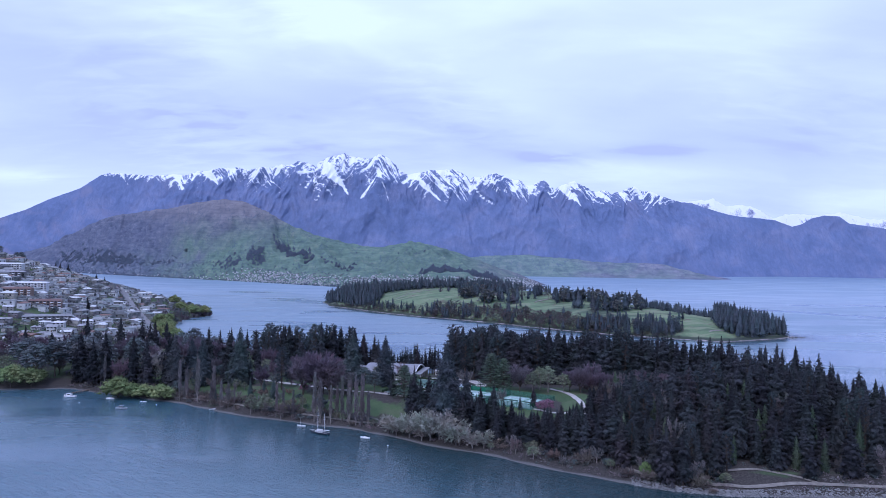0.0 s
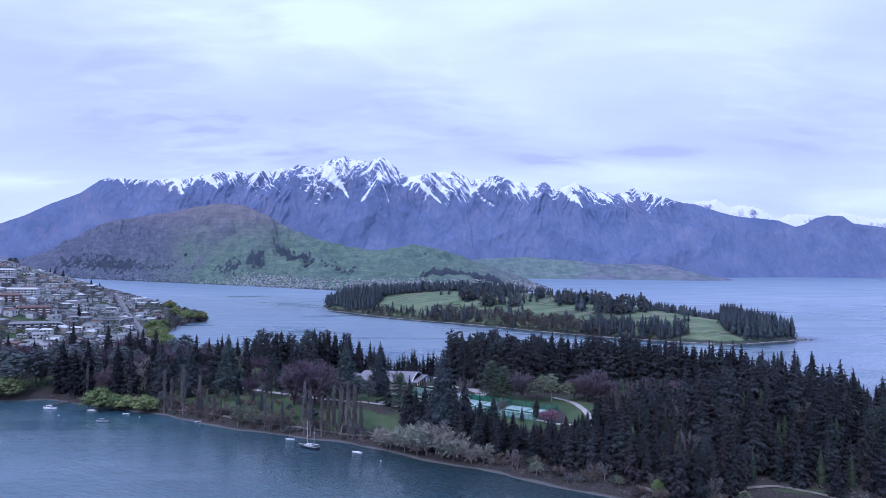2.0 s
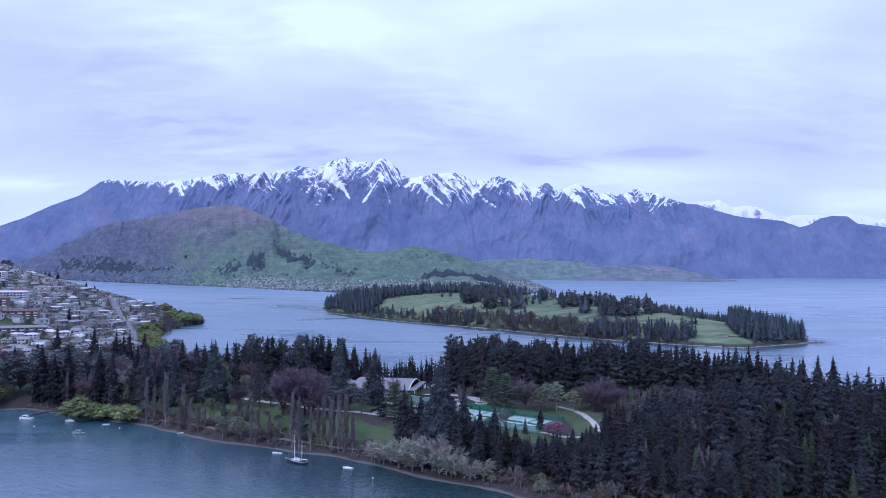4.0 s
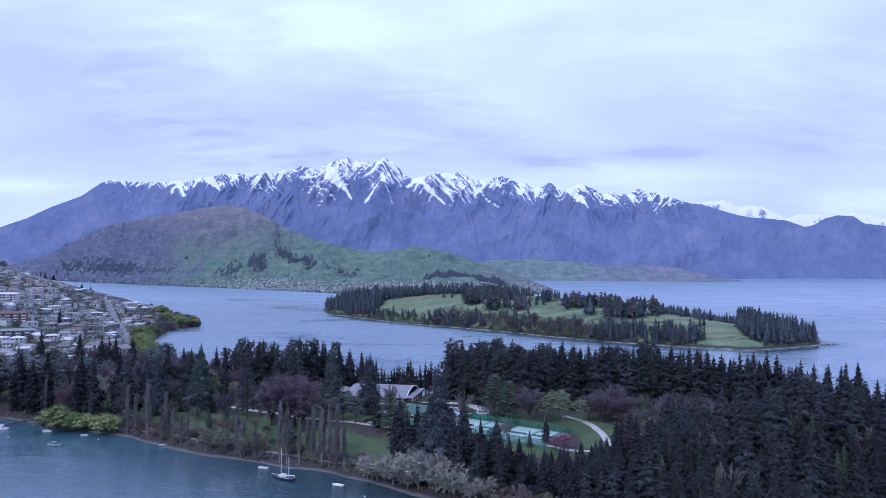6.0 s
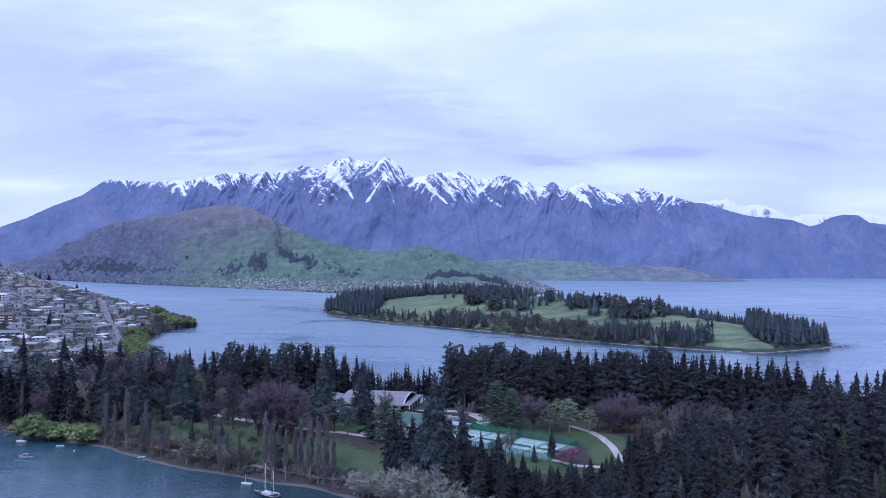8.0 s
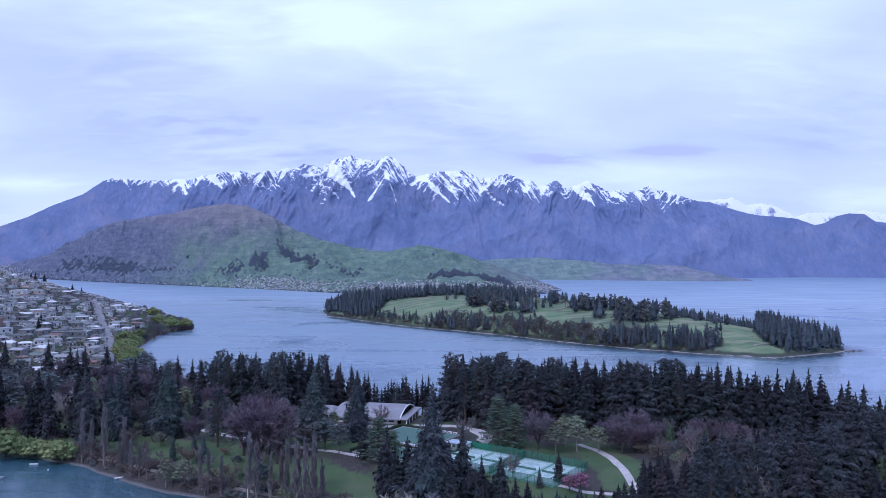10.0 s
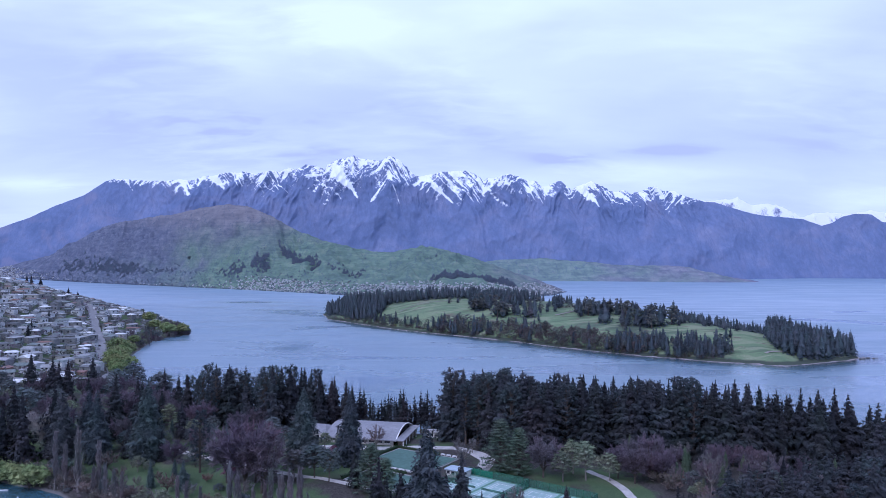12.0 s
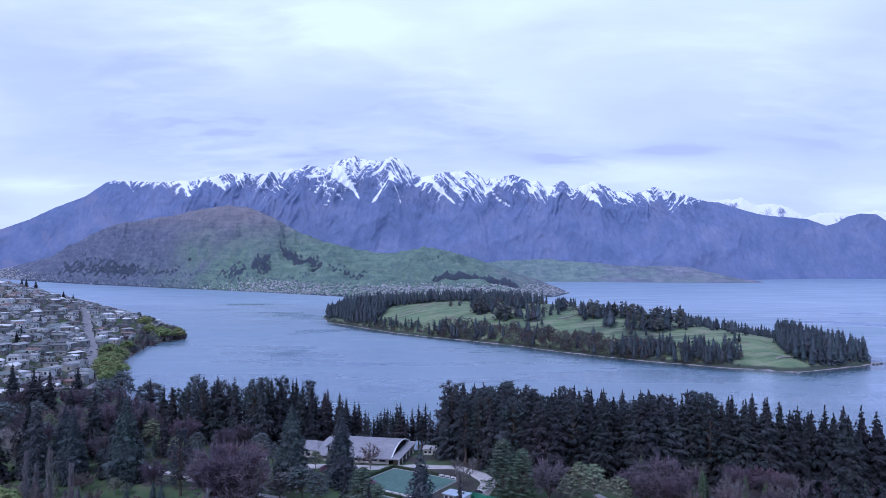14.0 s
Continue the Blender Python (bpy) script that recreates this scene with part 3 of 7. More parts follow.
calm = np.exp(-((X + 330 + 0.9 * (Y - 1900)) / 120) ** 2 - ((Y - 1900) / 150) ** 2) + 0.7 * np.exp(-((X + 600) / 160) ** 2 - ((Y - 2420) / 60) ** 2)
calm = np.clip(calm * (1 + 0.9 * rough(X / 90, Y / 60, 3, 91)), 0, 1)
tagged(grid_mesh("water", X, Y, lake_z(Y), WATER, {"sheltered_reflection": lee_reflection, "calm": calm}), "calm blue-green lake water with fine wind ripples", "lake", kind="structure")

X, K = np.meshgrid(steps((-3600, -2400, 40), (-2400, 640, 9)), np.linspace(-0.15, 1.35, 130))
foot = np.interp(X, [p[0] for p in FAR_SHORE[:15]], [p[1] for p in FAR_SHORE[:15]])
Y = foot + K * (np.maximum(3620, foot + 260) - foot)
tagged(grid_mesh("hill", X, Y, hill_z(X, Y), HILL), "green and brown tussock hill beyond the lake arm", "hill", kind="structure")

X, K = np.meshgrid(steps((120, 2080, 10)), np.linspace(-0.1, 1.2, 50))
front = np.interp(X, [120, 480, 1500, 1930, 2080], [3900, 4080, 4020, 3990, 3990])
Y = front + K * (4250 - front)
top = np.interp(X, TERRACE_X, TERRACE_Z) + 4 * rough(X / 50, Y / 50, 3, 41)
w = lake_z(front)
Z = w + np.maximum(top - w, 1) * np.where(K < 1, smooth(K, -0.02, 1), 1 - K * 0.1) + 5 * rough(X / 60, Y / 40, 4, 44) * smooth(K, 0.05, 0.4)
Z = np.where(K < 0, w + K * 60, Z)
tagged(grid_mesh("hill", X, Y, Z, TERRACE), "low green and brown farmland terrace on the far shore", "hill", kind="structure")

CREST_X = [-3135, -2746, -2586, -2430, -2237, -2109, -2055, -1950, -1852, -1722, -1628, -1545, -1480, -1418, -1385, -1236, -1142, -1069, -1011, -945, -872, -823,
           -774, -708, -691, -626, -577, -518, -477, -428, -345, -287, -237, -187, -146, -104, -80, -47, 19, 104, 170, 218, 270, 311, 344, 403, 477, 536, 584,
           636, 684, 717, 762, 810, 853, 877, 936, 1003, 1059, 1125, 1159, 1218, 1252, 1310, 1367, 1411, 1468, 1535, 1595, 1662, 1729, 1796, 1897, 1997, 2098,
           2233, 2368, 2488, 2556, 2624, 2707, 2809, 2876, 3019, 3517]
CREST_Z = [226, 366, 422, 496, 570, 655, 674, 671, 663, 664, 674, 669, 697, 699, 712, 725, 714, 735, 727, 749, 753, 776, 769, 744, 777, 807, 824, 834, 812, 809,
           802, 836, 814, 766, 724, 697, 705, 712, 729, 736, 744, 733, 711, 678, 695, 705, 720, 709, 684, 681, 651, 648, 667, 678, 642, 623, 657, 684, 654, 618,
           614, 622, 602, 612, 639, 650, 620, 621, 588, 571, 552, 548, 516, 487, 465, 455, 442, 401, 420, 461, 480, 475, 429, 413, 340]


# how far the snow reaches below the crest, and the broad gullies it fills: from x, fall to x, fall, half width, depth of snow
SNOW_X = [-2130, -2050, -1850, -1640, -1500, -1300, -1000, -800, -600, -400, -250, -120, 100, 300, 480, 640, 760, 870, 1000, 1120, 1250, 1400, 1550, 1660, 1760]
SNOW_LOW = [-40, 30, 34, 60, 84, 60, 120, 140, 225, 225, 165, 105, 150, 150, 145, 110, 90, 70, 120, 105, 70, 95, 85, 30, -60]
GULLIES = [(-80, 0, 112, 215, 15, 0.7), (285, 30, 525, 285, 12, 0.65), (-640, 80, -480, 265, 26, 0.8), (-395, 285, -295, 140, 10, 0.6), (-290, 120, -215, 290, 8, 0.5), (936, 25, 1020, 160, 18, 0.7),
           (1159, 10, 1345, 145, 13, 0.75), (1316, 10, 1420, 130, 9, 0.55), (-1628, 5, -1520, 140, 16, 0.65), (-1418, 5, -1300, 140, 15, 0.7), (-1970, 10, -1900, 95, 9, 0.5), (700, 20, 690, 100, 7, 0.5)]


def mountains():
    """The long wall of mountains: a jagged crest, ribs and buttresses running down from it, snow lying on the ledges and in the gullies."""
    X, K = np.meshgrid(steps((-4200, -3000, 60), (-3000, -2200, 10), (-2200, 1900, 3.6), (1900, 3300, 9), (3300, 4400, 60)), np.linspace(0, 1, 150) ** 1.5)
    base = np.interp(X, [-4000, -2700, -2000, -1500, 0, 1500, 2300, 4200], [4570, 4480, 4300, 4180, 4170, 4200, 4400, 4400])
    jag = smooth(X, -1700, -1300) * smooth(-X, -1800, -1400)
    crest = np.interp(X, CREST_X, CREST_Z) + (3 + 9 * jag) * (ridged(X / 34, 0 * X, 3, 51) - 0.5)
    w = lake_z(base) - 4
    fall = K * (crest - w)
    low = smooth(K, 0.2, 0.6)
    craggy = 0.35 + 0.65 * smooth(X, -2000, -1300) * smooth(-X, -2100, -1500)
    warp = 45 * rough(X / 160, fall / 160, 3, 52)
    big = ridged((X + warp + 0.20 * fall) / 230, fall / 800 + 3, 3, 53)
    left, right = ridged((X + 0.42 * fall + warp) / 88, fall / 420, 3, 54), ridged((X - 0.42 * fall + warp) / 96, fall / 420, 3, 55)
    pick = smooth(rough(X / 130, fall / 400, 2, 56), -0.25, 0.25)
    mid = left * pick + right * (1 - pick)
    fine = ridged((X + 0.3 * warp) / 30, fall / 60, 3, 57)
    spurs = ridged((X + 0.55 * fall + 2 * warp) / 420, fall / 520, 4, 58)
    face = smooth(fall, 0, 90) * smooth(1 - K, 0, 0.25)
    push = (big - 0.45) * 85 * (1 - 0.6 * low) + (mid - 0.45) * 60 * (1 - 0.85 * low) + (fine - 0.45) * 16 * (1 - low) + (spurs - 0.45) * 62 * low
    Y = 4600 - K * (4600 - base) - push * face * craggy
    Z = crest - fall + ((mid - 0.5) * 22 * (1 - low) + (big - 0.5) * 22 * (1 - 0.6 * low) + (spurs - 0.5) * 14 * low) * face * craggy
    a1, b1, a2, b2 = 0.75 * X - 0.66 * fall, 0.66 * X + 0.75 * fall, 0.75 * X + 0.66 * fall, 0.75 * fall - 0.66 * X
    reach = np.interp(X, SNOW_X, SNOW_LOW)
    cover = np.clip(1 - fall / np.maximum(reach * (0.75 + 0.5 * grain2(X / 70, 0 * X, 63)), 12), -2.5, 1) - 2 * (reach < 0)

    def vein(size, length, seed):
        """Thin lines of snow that lean both ways down the face and meet."""
        lines = [1 - np.abs(2 * grain2((u + 0.5 * warp + 0.25 * size * rough(X / 30, fall / 30, 2, seed + 5)) / size, v / length, seed + k) - 1) for k, (u, v) in enumerate(((a1, b1), (a2, b2)))]
        return np.maximum(lines[0] * (0.7 + 0.3 * pick), lines[1] * (1 - 0.3 * pick))
    snow = -0.05 + 0.34 * np.maximum(cover, -1.2) + 0.60 * vein(26, 170, 61) ** 5 + 0.56 * vein(9, 48, 71) ** 3 * smooth(cover, -0.8, 0.2) + 0.20 * rough(X / 10, fall / 8, 2, 64) - 0.14 * smooth(mid, 0.5, 0.8)
    for xa, fa, xb, fb, wide, amount in GULLIES:
        ex, ef = xb - xa, fb - fa
        k = np.clip(((X - xa) * ex + (fall - fa) * ef) / (ex * ex + ef * ef), 0, 1)
        off = np.hypot(X + 0.35 * warp - xa - k * ex, fall - fa - k * ef) / (wide * (1.15 - 0.7 * k))
        snow = snow + amount * np.exp(-off * off)
    snow = np.where((Z < 400) | (cover < -2.2), -0.6, snow)
    return tagged(grid_mesh("mountain", X, Y, Z, ROCK, {"snow": snow}), "jagged mountain wall hazed blue, with snow in its gullies", "mountain", kind="structure")


mountains()
X, K = np.meshgrid(steps((1600, 4300, 8)), np.linspace(0, 1, 40))
crest = np.interp(X, [1600, 1681, 1759, 1918, 2023, 2092, 2213, 2318, 2442, 2528, 2668, 2773, 2914, 2985, 3133, 3651],
                  [540, 575, 576, 581, 597, 548, 558, 541, 465, 500, 501, 494, 515, 500, 477, 465]) + 17 * (ridged(X / 55, 0 * X, 4, 71) - 0.5)
spur = ridged((X + 90 * K) / 130, K * 2, 4, 73)
Z = crest - 330 * K + (spur - 0.5) * 40 * smooth(K, 0.05, 0.3)
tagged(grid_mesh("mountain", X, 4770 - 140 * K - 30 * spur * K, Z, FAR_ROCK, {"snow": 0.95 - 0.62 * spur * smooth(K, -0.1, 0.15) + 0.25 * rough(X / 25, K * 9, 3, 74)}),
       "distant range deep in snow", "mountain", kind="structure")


# ---- trees ----
def part(name, verts, faces, material, parent, label=""):
    """Links one mesh under a thing or under a part of one."""
    me = bpy.data.meshes.new(name)
    me.from_pydata([tuple(v) for v in verts], [], faces)
    me.materials.append(material)
    ob = new(name, me)
    ob.parent = parent
    return tagged(ob, label) if label else ob


def limb(verts, faces, a, b, ra, rb, sides=5):
    """A tapered round stick from a to b."""
    a, b = Vector(a), Vector(b)
    w = (b - a).normalized()
    u = w.orthogonal().normalized()
    v = w.cross(u)
    n = len(verts)
    for p, r in ((a, ra), (b, rb)):
        for i in range(sides):
            t = 2 * math.pi * i / sides
            verts.append(p + (u * math.cos(t) + v * math.sin(t)) * r)
    for i in range(sides):
        j = (i + 1) % sides
        faces.append((n + i, n + j, n + sides + j, n + sides + i))
    faces.append(tuple(n + sides + i for i in range(sides)))


def tri(verts, faces, a, b, c):
    n = len(verts)
    verts += [a, b, c]
    faces.append((n, n + 1, n + 2))


def sprays(verts, faces, rnd, z, az, length, lift, droop, wide, pieces, start=0.12, size=1.0):
    """One conifer branch: short tufts of needles along both sides of a drooping spine, each with a hanging fringe."""
    ca, sa = math.cos(az), math.sin(az)
    out, side = Vector((ca, sa, 0)), Vector((-sa, ca, 0))

    def spine(s):
        return Vector((ca * length * s, sa * length * s, z + lift * length * s - droop * length * s * s))
    for i in range(pieces):
        s = start + (1.0 - start) * (i + rnd.uniform(0.2, 0.8)) / pieces
        for sign in (-1, 1):
            k = sign * wide * length * (1.12 - s) * rnd.uniform(0.35, 1.15)
            q = size * rnd.uniform(0.65, 1.3)
            c = spine(s) + side * k + Vector((0, 0, -0.25 * abs(k) + rnd.uniform(-0.25, 0.25) * size))
            way = out * rnd.uniform(0.6, 1.0) + side * sign * rnd.uniform(0.0, 0.7) + Vector((0, 0, -rnd.uniform(0.1, 0.7)))
            cross = (side - out * sign * 0.4) * 0.42 * q
            tri(verts, faces, c - way * 0.45 * q + cross, c - way * 0.45 * q - cross, c + way * 0.75 * q)
            if i % 2:
                tri(verts, faces, c - cross * 1.1, c + cross * 1.1, c + way * 0.2 * q - Vector((0, 0, q * rnd.uniform(0.7, 1.2))))
    tri(verts, faces, spine(0.8) + side * 0.3 * size, spine(1.15), spine(0.8) - side * 0.3 * size)


def dense_heart(verts, faces, rnd, rings, slack, sides=8):
    """The crown's dense, uneven inner mass of twigs and shaded leaves."""
    n = len(verts)
    for z, r in rings:
        for i in range(sides):
            a = 6.283 * (i + rnd.uniform(-0.3, 0.3)) / sides
            k = r * rnd.uniform(0.72, 1.2)
            verts.append(Vector((math.cos(a) * k, math.sin(a) * k, z + rnd.uniform(-slack, slack))))
    for j in range(len(rings) - 1):
        for i in range(sides):
            a, b = n + j * sides + i, n + j * sides + (i + 1) % sides
            faces += [(a, b, b + sides), (a, b + sides, a + sides)]
    faces.append(tuple(n + i for i in reversed(range(sides))))


def knot(verts, faces, rnd, c, rx, rz):
    """The dense middle of one clump."""
    n = len(verts)
    verts += [Vector((c[0] + x * rx * rnd.uniform(0.7, 1.2), c[1] + y * rx * rnd.uniform(0.7, 1.2), c[2] + z * rz * rnd.uniform(0.7, 1.2)))
              for x, y, z in ((1, 0, 0), (0, 1, 0), (-1, 0, 0), (0, -1, 0), (0, 0, 1), (0, 0, -1))]
    faces += [(n + i, n + (i + 1) % 4, n + 4) for i in range(4)] + [(n + (i + 1) % 4, n + i, n + 5) for i in range(4)]


def tree_root(name, label, category="tree", group=""):
    return tagged(new(name), label, category, group)


def conifer(name, label, height, radius, seed, green, bark, clear=0.08, levels=24, around=7, power=0.60, lift=0.10, droop=0.38,
            wide=0.56, pieces=3, ragged=0.22, heart=0.6, start=0.40, scales=0, group=""):
    rnd = random.Random(seed)
    root = tree_root(name, label, "tree", group)
    v, f = [], []
    limb(v, f, (0, 0, -1.5), (0, 0, height * 0.55), height * 0.016 + 0.08, height * 0.008 + 0.04, 6)
    limb(v, f, (0, 0, height * 0.55), (0, 0, height * 0.99), height * 0.008 + 0.04, 0.03, 5)
    part("trunk", v, f, bark, root)
    v, f = [], []

    def outline(s):
        return radius * ((1 - s) ** power * 0.975 + 0.025) * (0.72 + 0.28 * min(1, s * 5))
    dense_heart(v, f, rnd, [(height * (clear + 0.01 + (0.95 - clear) * k / 10), outline(k / 10) * heart * min(1, 0.45 + k * 0.3) * (1 - 0.03 * k)) for k in range(10)], 0.35 * height / 10, 8 if levels > 15 else 6)
    for i in range(scales):
        s = 1 - math.sqrt(rnd.random())
        az, bough = rnd.uniform(0, 6.28), 0.9 + 0.1 * math.sin(19 * s) 
        k = outline(s) * rnd.uniform(0.80, 1.04) * (bough + 0.07 * math.sin(5 * az + 23 * s))
        out = Vector((math.cos(az), math.sin(az), 0))
        p = out * k + Vector((0, 0, height * (clear + (0.97 - clear) * s) + rnd.uniform(-0.5, 0.5)))
        w = Vector((-out.y, out.x, rnd.uniform(-0.5, 0.5))) * rnd.uniform(0.22, 0.48) * height / 34
        tri(v, f, p - w, p + w, p + (out * rnd.uniform(0.4, 1.0) + Vector((0, 0, rnd.uniform(-0.7, 0.5)))) * height / 34)
    size = 0.05 * height / max(1.0, (pieces / 5) ** 0.5) * (1.35 if levels < 15 else 1.0) * (0.8 if height < 25 and levels > 15 else 1.0)
    for i in range(levels):
        s = ((i + rnd.uniform(-0.3, 0.3)) / (levels - 1)) if 0 < i < levels - 1 else i / (levels - 1)
        z = height * (clear + (0.965 - clear) * s)
        r = outline(s) * rnd.uniform(1 - ragged, 1 + ragged * 0.6)
        n = max(4, round(around * (1 - 0.3 * s)))
        turn = rnd.uniform(0, 6.28)
        heavy = rnd.uniform(0, 6.28)
        for j in range(n):
            if rnd.random() < ragged * 0.5:
                continue
            az = turn + 6.283 * j / n + rnd.uniform(-0.35, 0.35)
            sprays(v, f, rnd, z + rnd.uniform(-0.6, 0.6) * height / 34, az, r * rnd.uniform(0.7, 1.2) * (1 + ragged * math.cos(az - heavy)),
                   lift + 0.35 * s, droop * (1 - 0.6 * s), wide, pieces if s < 0.7 else max(2, pieces - 2), start, size * min(1.0, 0.22 + 1.5 * outline(s) / radius))
    for k in range(6):
        t, w = rnd.uniform(0, 6.28), 0.007 * height
        tri(v, f, Vector((0, 0, height * rnd.uniform(0.985, 1.0))), Vector((w * math.cos(t), w * math.sin(t), height * 0.94)), Vector((w * math.cos(t + 2), w * math.sin(t + 2), height * 0.935)))
    part("crown", v, f, green, root)
    return root


def tuft(v, f, rnd, c, rx, rz, n, size, up=0.3):
    """A clump of leaves round c."""
    for _ in range(n):
        d = Vector((rnd.gauss(0, 1), rnd.gauss(0, 1), rnd.gauss(0, 1) + up))
        d.normalize()
        k = rnd.uniform(0.55, 1.05)
        p = Vector((c[0] + d.x * rx * k, c[1] + d.y * rx * k, c[2] + d.z * rz * k))
        u = Vector((rnd.gauss(0, 1), rnd.gauss(0, 1), rnd.gauss(0, 0.6))).normalized() * size * rnd.uniform(0.6, 1.3)
        w = d.cross(u)
        w = w.normalized() * size * rnd.uniform(0.4, 0.8) if w.length > 1e-4 else Vector((0, 0, size * 0.5))
        tri(v, f, p - u * 0.5 - w * 0.4, p + u * 0.55 - w * 0.2, p + w * 0.7)


def clumped(name, label, height, radius, seed, green, bark, clear=0.3, clumps=34, leaves=34, size=1.0, flat=0.6, shape="round", group="", limbs=True):
    """A tree with limbs that carry separate clumps of foliage. shape: round, pine, plates."""
    rnd = random.Random(seed)
    root = tree_root(name, label, "tree", group)
    v, f = [], []
    lean = Vector((rnd.uniform(-0.04, 0.04), rnd.uniform(-0.04, 0.04), 1))
    top = lean * height * (0.92 if shape != "round" else 0.6)
    limb(v, f, (0, 0, -1.5), top * 0.5, height * 0.02 + 0.1, height * 0.012 + 0.06, 6)
    limb(v, f, top * 0.5, top, height * 0.012 + 0.06, 0.06, 5)
    lv, lf = [], []
    for i in range(clumps):
        s = (i + rnd.random()) / clumps
        az = i * 2.4 + rnd.uniform(-0.4, 0.4)
        if shape == "round":
            phi = math.acos(1 - 1.25 * s)
            k = radius * rnd.uniform(0.40, 0.96)
            c = Vector((math.cos(az) * math.sin(phi) * k, math.sin(az) * math.sin(phi) * k,
                        height * (clear + (1 - clear) * 0.42) + math.cos(phi) * height * (1 - clear) * 0.52 * rnd.uniform(0.75, 1.02)))
        else:
            z = height * (clear + (0.97 - clear) * s)
            prof = (1 - s) ** 0.6 if shape == "plates" else (0.55 + 0.45 * math.sin(math.pi * min(1, 0.25 + s * 0.8)))
            k = radius * prof * rnd.uniform(0.35, 1.0)
            c = Vector((math.cos(az) * k, math.sin(az) * k, z))
        start = top * min(0.97, max(0.15, (c.z - 0.25 * radius) / max(top.z, 0.1) * 0.9))
        if limbs:
            limb(v, f, start, c, height * 0.005 + 0.04, 0.03, 4)
        r = radius * dict(round=0.30, pine=0.22, plates=0.30)[shape] * rnd.uniform(0.75, 1.25)
        thick = r * (flat if shape != "plates" else 0.22)
        knot(lv, lf, rnd, c, r * 0.52, thick * 0.55)
        tuft(lv, lf, rnd, c, r, thick, leaves, size)
    part("trunk", v, f, bark, root)
    part("crown", lv, lf, green, root)
    return root


def bare(name, label, height, radius, seed, twig, bark, columnar=False, limbs=9, subs=6, twigs=16, sliver=0.09, group=""):
    """A leafless tree: limbs, branches and a haze of fine twigs."""
    rnd = random.Random(seed)
    root = tree_root(name, label, "tree", group)
    v, f, tv, tf = [], [], [], []
    fork = height * (0.12 if columnar else 0.2)
    limb(v, f, (0, 0, -1.5), (0, 0, fork), height * 0.02 + 0.1, height * 0.016 + 0.06, 6)
    if columnar:
        limb(v, f, (0, 0, fork), (0, 0, height * 0.93), height * 0.016 + 0.06, 0.05, 5)
    for i in range(limbs):
        az = i * 2.4 + rnd.uniform(-0.5, 0.5)
        if columnar:
            z0 = fork + (height * 0.8 - fork) * i / limbs
            reach = radius * rnd.uniform(0.6, 1.0) * (1 - 0.5 * i / limbs)
            a, b = Vector((0, 0, z0)), Vector((math.cos(az) * reach, math.sin(az) * reach, min(height, z0 + height * rnd.uniform(0.15, 0.25))))
        else:
            out = rnd.uniform(0.35, 0.8)
            a = Vector((0, 0, fork * rnd.uniform(0.7, 1.0)))
            b = Vector((math.cos(az) * radius * out, math.sin(az) * radius * out, height * (0.86 - 0.42 * out * out)))
        limb(v, f, a, b, height * 0.009 + 0.03, height * 0.003 + 0.02, 4)
        for j in range(subs):
            s = 0.3 + 0.7 * (j + rnd.random()) / subs
            p = a.lerp(b, s)
            if columnar:
                d = Vector((rnd.gauss(0, 0.16), rnd.gauss(0, 0.16), 1))
                q = p + d.normalized() * height * 0.10 * rnd.uniform(0.6, 1.2)
            else:
                d = (p - Vector((0, 0, height * 0.35))).normalized() + Vector((rnd.gauss(0, 0.45), rnd.gauss(0, 0.45), rnd.gauss(0.15, 0.35)))
                q = p + d.normalized() * radius * 0.42 * rnd.uniform(0.6, 1.15)
            limb(v, f, p, q, height * 0.003 + 0.02, 0.015, 3)
            for _ in range(twigs):
                m = p.lerp(q, rnd.uniform(0.15, 1.0))
                if columnar:
                    e = Vector((rnd.gauss(0, 0.3), rnd.gauss(0, 0.3), 1.0)).normalized() * height * 0.07 * rnd.uniform(0.5, 1.3)
                else:
                    e = (d.normalized() * 0.8 + Vector((rnd.gauss(0, 0.6), rnd.gauss(0, 0.6), rnd.gauss(0.15, 0.5)))).normalized() * radius * 0.26 * rnd.uniform(0.5, 1.3)
                w = e.cross(Vector((rnd.gauss(0, 1), rnd.gauss(0, 1), rnd.gauss(0, 1))))
                w = w.normalized() * sliver * rnd.uniform(0.6, 1.3)
                tri(tv, tf, m - w, m + w, m + e)
    part("trunk", v, f, bark, root)
    part("crown", tv, tf, twig, root)
    return root


BARK = surface("grey_brown_bark", (0.045, 0.036, 0.030), (0.12, 0.10, 0.085), 1.5, vary=0.3)
PALE_BARK = surface("pale_bark", (0.14, 0.12, 0.11), (0.26, 0.24, 0.22), 1.5, vary=0.3)
FIR_GREEN = foliage("fir_needles", (0.026, 0.030, 0.037), (0.062, 0.066, 0.072), 0.36, thin=0.2)
SEQUOIA_GREEN = foliage("sequoia_needles", (0.046, 0.060, 0.068), (0.110, 0.132, 0.140), 0.2)
LIGHT_CONIFER = foliage("cypress_green", (0.064, 0.093, 0.063), (0.141, 0.188, 0.118), 0.25)
CEDAR_GREEN = foliage("cedar_needles", (0.058, 0.085, 0.070), (0.162, 0.206, 0.150), 0.2)
PINE_GREEN = foliage("pine_needles", (0.038, 0.050, 0.056), (0.096, 0.112, 0.120), 0.25)
OAK_GREEN = foliage("evergreen_leaves", (0.062, 0.076, 0.087), (0.169, 0.194, 0.194), 0.25)
WILLOW_GREEN = foliage("spring_willow_leaves", (0.116, 0.152, 0.066), (0.250, 0.297, 0.131), 0.2)
OLIVE_GREEN = foliage("budding_leaves", (0.105, 0.122, 0.087), (0.240, 0.267, 0.183), 0.25)
